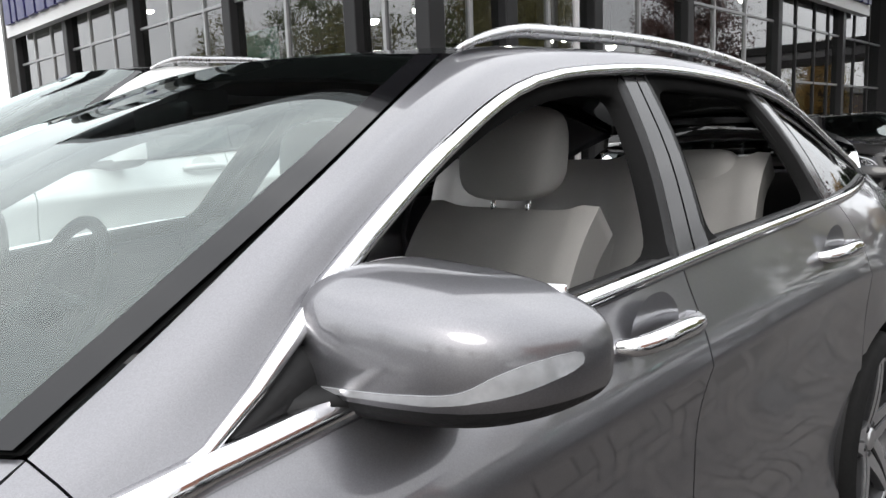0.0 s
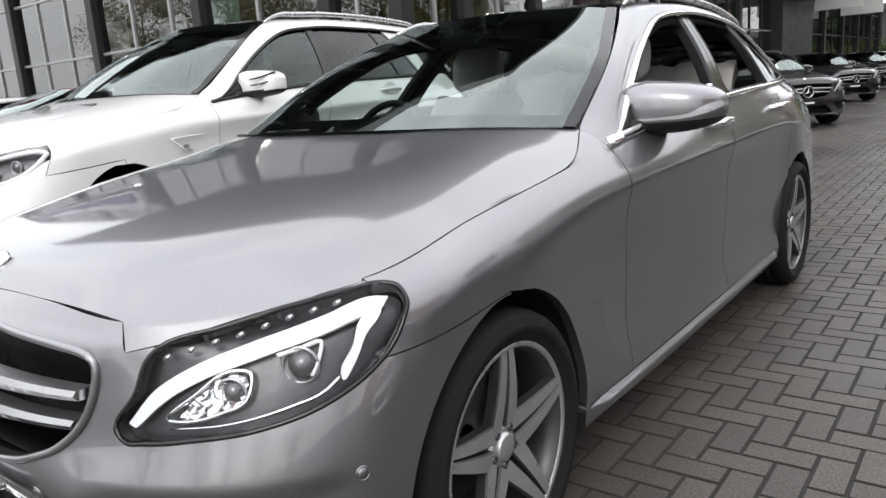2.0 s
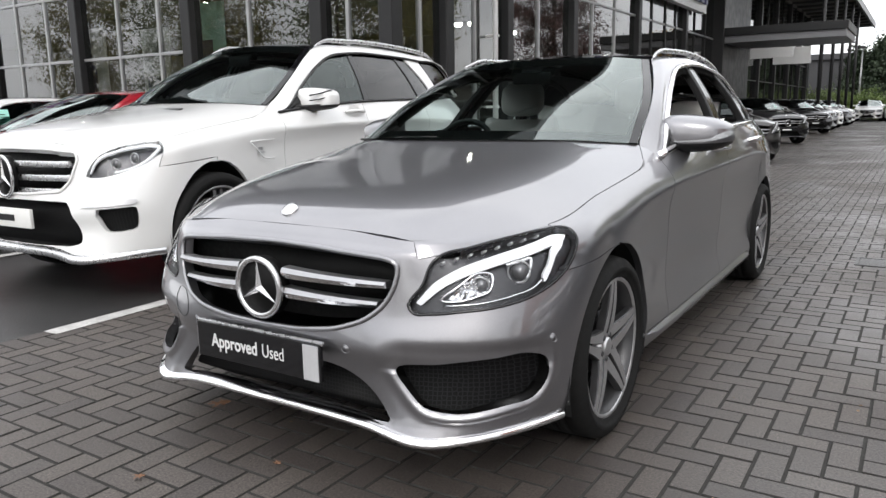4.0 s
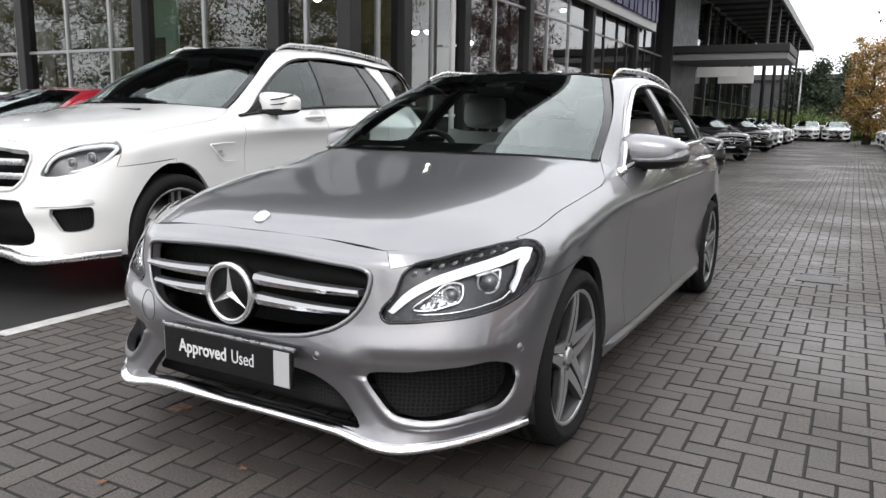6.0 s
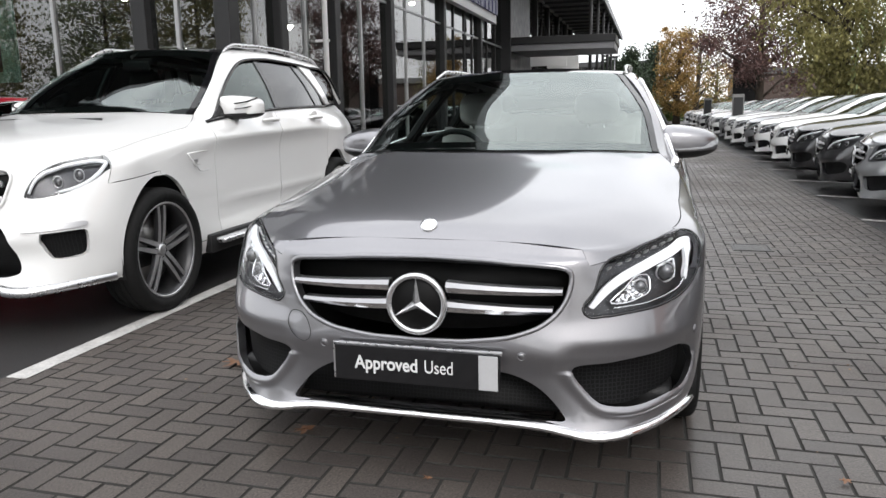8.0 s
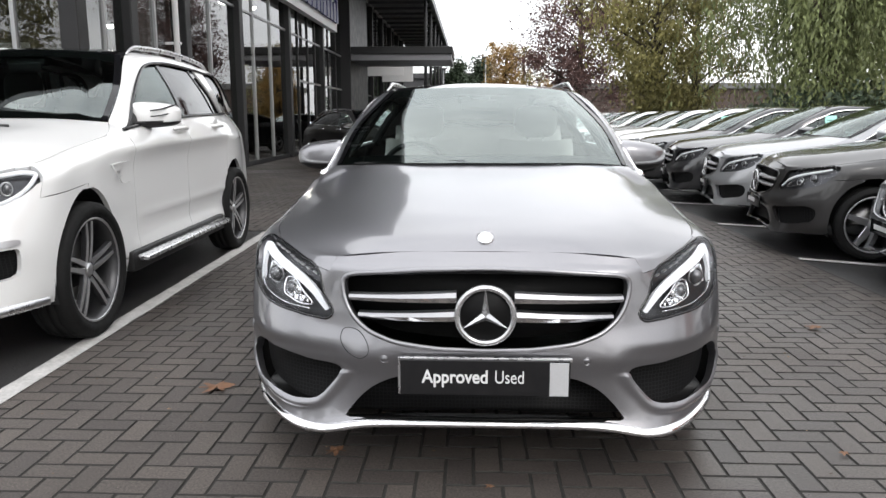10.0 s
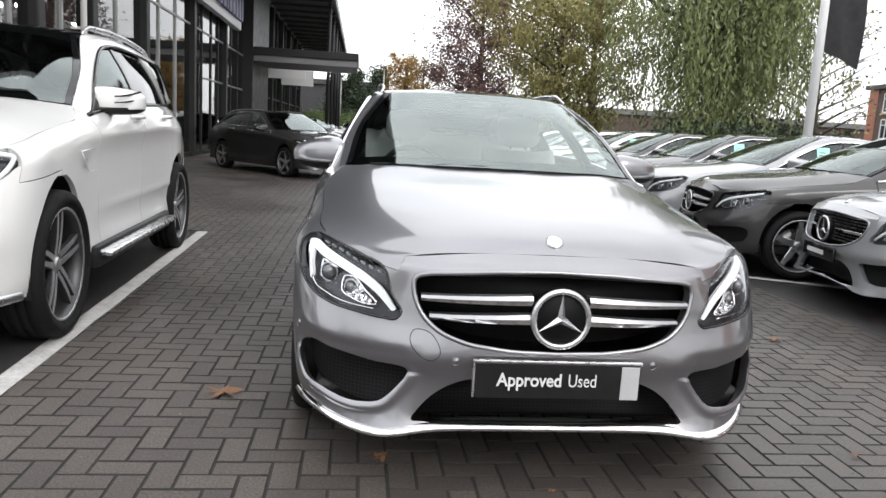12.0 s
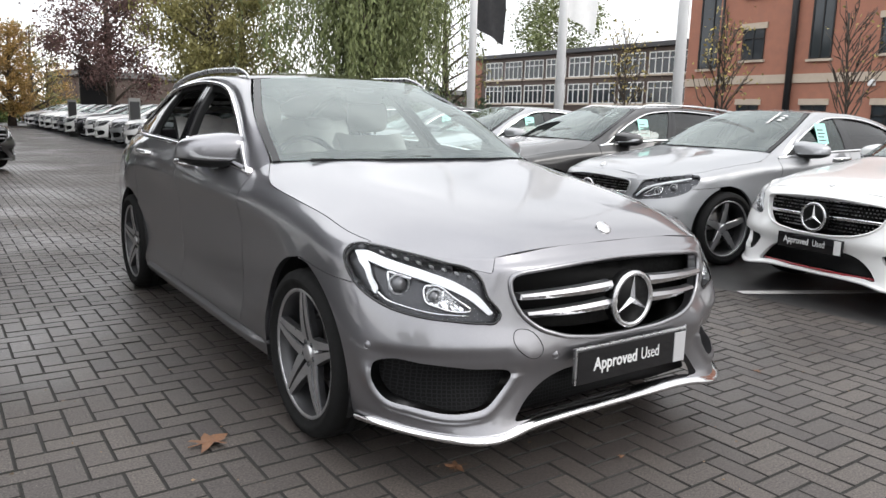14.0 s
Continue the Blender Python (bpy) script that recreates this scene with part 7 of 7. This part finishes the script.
part("panel", boxes((-.7, -.1, 0, .7, .1, 3.6), bevel=.02), M_STEEL, board, smooth=False)

# ---- plate and small things on the estate car ----
plate = empty("number_plate", "black dealer plate reading Approved Used", "plate")
part("backing", boxes((-.276, -.045, .352, .276, -.03, .472), bevel=.003), M_GLOSSBLACK, plate, smooth=False)
part("holder", boxes((-.282, -.04, .466, .282, -.026, .478), (-.284, -.04, .352, -.275, -.026, .478), bevel=.002), M_SATIN, plate, smooth=False)
part("white_sticker", boxes((.209, -.0495, .354, .270, -.0455, .466), bevel=.001), M_STICKER, plate, smooth=False)


def words(text, x, z, size, y, m, parent, name, weight=0.0, wide=.76):
    cu = bpy.data.curves.new(name, "FONT")
    cu.body = text
    cu.size = size
    cu.extrude = .0006
    cu.offset = weight
    tmp = bpy.data.objects.new("tmp", cu)
    me = bpy.data.meshes.new_from_object(tmp)
    bpy.data.objects.remove(tmp)
    me.materials.append(m)
    ob = new(name, me)
    ob.parent = parent
    ob.matrix_basis = pose(x, y, z, 90, 0, 0) @ Matrix.Diagonal((wide, 1, 1, 1))
    return ob


words("Approved", -.205, .395, .062, -.0468, M_PLATEWHITE, plate, "bold_word", weight=.0012, wide=.86)
words("Approved", -.205, .412, .062, -.0352, M_PLATEWHITE, wpl, "bold_word", weight=.0012, wide=.82)
words("Used", .030, .412, .062, -.0352, M_PLATEWHITE, wpl, "light_word")
words("Used", .030, .395, .062, -.0468, M_PLATEWHITE, plate, "light_word")

# ---- leaves on the ground ----
for x, y, s, a in ((-1.22, .885, .055, 20), (.02, .0, .012, 0), (-.55, .25, .03, 60), (2.0, 2.0, .035, 10), (1.35, .3, .015, 30), (3.2, 2.6, .035, 80), (-.3, -.3, .014, 50)):
    lf = bmesh.new()
    n = 22
    c = lf.verts.new((0, 0, .012))
    ring = []
    for k in range(n):
        t = 6.2832 * k / n
        r = s * (1 + .45 * math.cos(5 * t) + .15 * math.cos(10 * t + 1))
        ring.append(lf.verts.new((r * math.cos(t), r * math.sin(t), .006 + .012 * (1 + math.sin(3 * t)) * s / .085)))
    for k in range(n):
        lf.faces.new((c, ring[k], ring[(k + 1) % n]))
    add_tube(lf, [(0, 0, .011), (-s * 1.5, s * .3, .012)], s * .04, 5)
    ob = obj("fallen_leaf", lf, M_LEAFBROWN)
    ob.matrix_world = pose(x, y, .003, 0, 0, a)
    tagged(ob, "dry brown fallen leaf lying on the paving", "leaf", "fallen leaves")

# fine litter between the pavers
rnd = random.Random(77)
lit = bmesh.new()
for _ in range(170):
    x, y, r = rnd.uniform(-1.9, 2.7), rnd.choice((rnd.uniform(-1.4, 4), rnd.uniform(-1, 14))), rnd.uniform(.003, .011)
    a = rnd.uniform(0, 6.28)
    vs = [lit.verts.new((x + r * math.cos(a + t) * rnd.uniform(.5, 1.2), y + r * math.sin(a + t) * rnd.uniform(.4, .9), .0025 + rnd.uniform(0, .004))) for t in (0, 1.3, 2.6, 4.2, 5.2)]
    top = lit.verts.new((x, y, .006 + rnd.uniform(0, .003)))
    for i in range(5):
        lit.faces.new((vs[i], vs[(i + 1) % 5], top))
litter = obj("leaf_litter", lit, M_LITTER, smooth=False)
tagged(litter, "scattered leaf crumbs and grit on the paving", "litter", kind="stuff")

# ---- block pavers, 200 x 100 mm in herringbone ----
def paver_mesh(w, l):
    g, c, d = .0034, .0032, .003
    b = [(g, g, -.02), (w - g, g, -.02), (w - g, l - g, -.02), (g, l - g, -.02)]
    e = [(g, g, -d), (w - g, g, -d), (w - g, l - g, -d), (g, l - g, -d)]
    t = [(g + c, g + c, 0), (w - g - c, g + c, 0), (w - g - c, l - g - c, 0), (g + c, l - g - c, 0)]
    v = b + e + t
    f = [(8, 9, 10, 11)]
    for i in range(4):
        j = (i + 1) % 4
        f.append((i, j, j + 4, i + 4))
        f.append((i + 4, j + 4, j + 8, i + 8))
    return v, f


UNIT = .1
V1, F1 = paver_mesh(2 * UNIT, UNIT)
V2, F2 = paver_mesh(UNIT, 2 * UNIT)
V3, F3 = paver_mesh(UNIT, UNIT)
NEAR = (-2.1, -1.0, .95, 1.0)
m1, m2 = bpy.data.meshes.new("paver"), bpy.data.meshes.new("paver_turned")
m1.from_pydata(V1, [], F1)
m2.from_pydata(V2, [], F2)
# top face in paver colour; chamfers and sides painted dark as joint shade
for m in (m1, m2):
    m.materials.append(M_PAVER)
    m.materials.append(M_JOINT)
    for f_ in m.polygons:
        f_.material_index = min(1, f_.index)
rnd = random.Random(9)
verts, faces, near = [], [], []
for iy in range(-90, 620):
    for ix in range(-58, 29):
        c = (ix - iy) % 4
        if c not in (0, 3):
            continue
        x, y = ix * UNIT - .034, iy * UNIT + .0226
        V, F = (V1, F1) if c == 0 else (V2, F2)
        w, l = (.2, .1) if c == 0 else (.1, .2)
        cells = [(x, y), (x + w - UNIT, y + l - UNIT)]
        ok = [paved(a + UNIT / 2, b + UNIT / 2) for a, b in cells]
        if not any(ok):
            continue
        if not all(ok):
            # half blocks along the edges
            x, y = cells[ok.index(True)]
            V, F, w, l = V3, F3, UNIT, UNIT
        dz, tx, ty = rnd.uniform(-.0012, .0012), rnd.uniform(-.006, .006), rnd.uniform(-.006, .006)
        if all(ok) and NEAR[0] < x < NEAR[2] and NEAR[1] < y < NEAR[3] and len(near) < 300:
            near.append((m1 if c == 0 else m2, x, y, dz, tx, ty))
            continue
        k = len(verts)
        verts += [(x + a, y + b, h + dz + tx * (a - w / 2) + ty * (b - l / 2)) for a, b, h in V]
        faces += [tuple(k + i for i in f) for f in F]
me = bpy.data.meshes.new("paver_field")
me.from_pydata(verts, [], faces)
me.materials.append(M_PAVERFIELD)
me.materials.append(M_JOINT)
# chamfers and sides of the field carry the same painted joint shade
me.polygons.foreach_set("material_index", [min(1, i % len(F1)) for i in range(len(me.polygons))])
field = new("paver_field", me)
field.parent = pavement
tagged(field, kind="stuff")
for m, x, y, dz, tx, ty in near:
    ob = new("paver", m)
    ob.parent = pavement
    ob.matrix_basis = Matrix.Translation((x, y, dz)) @ Euler((ty, -tx, 0)).to_matrix().to_4x4()
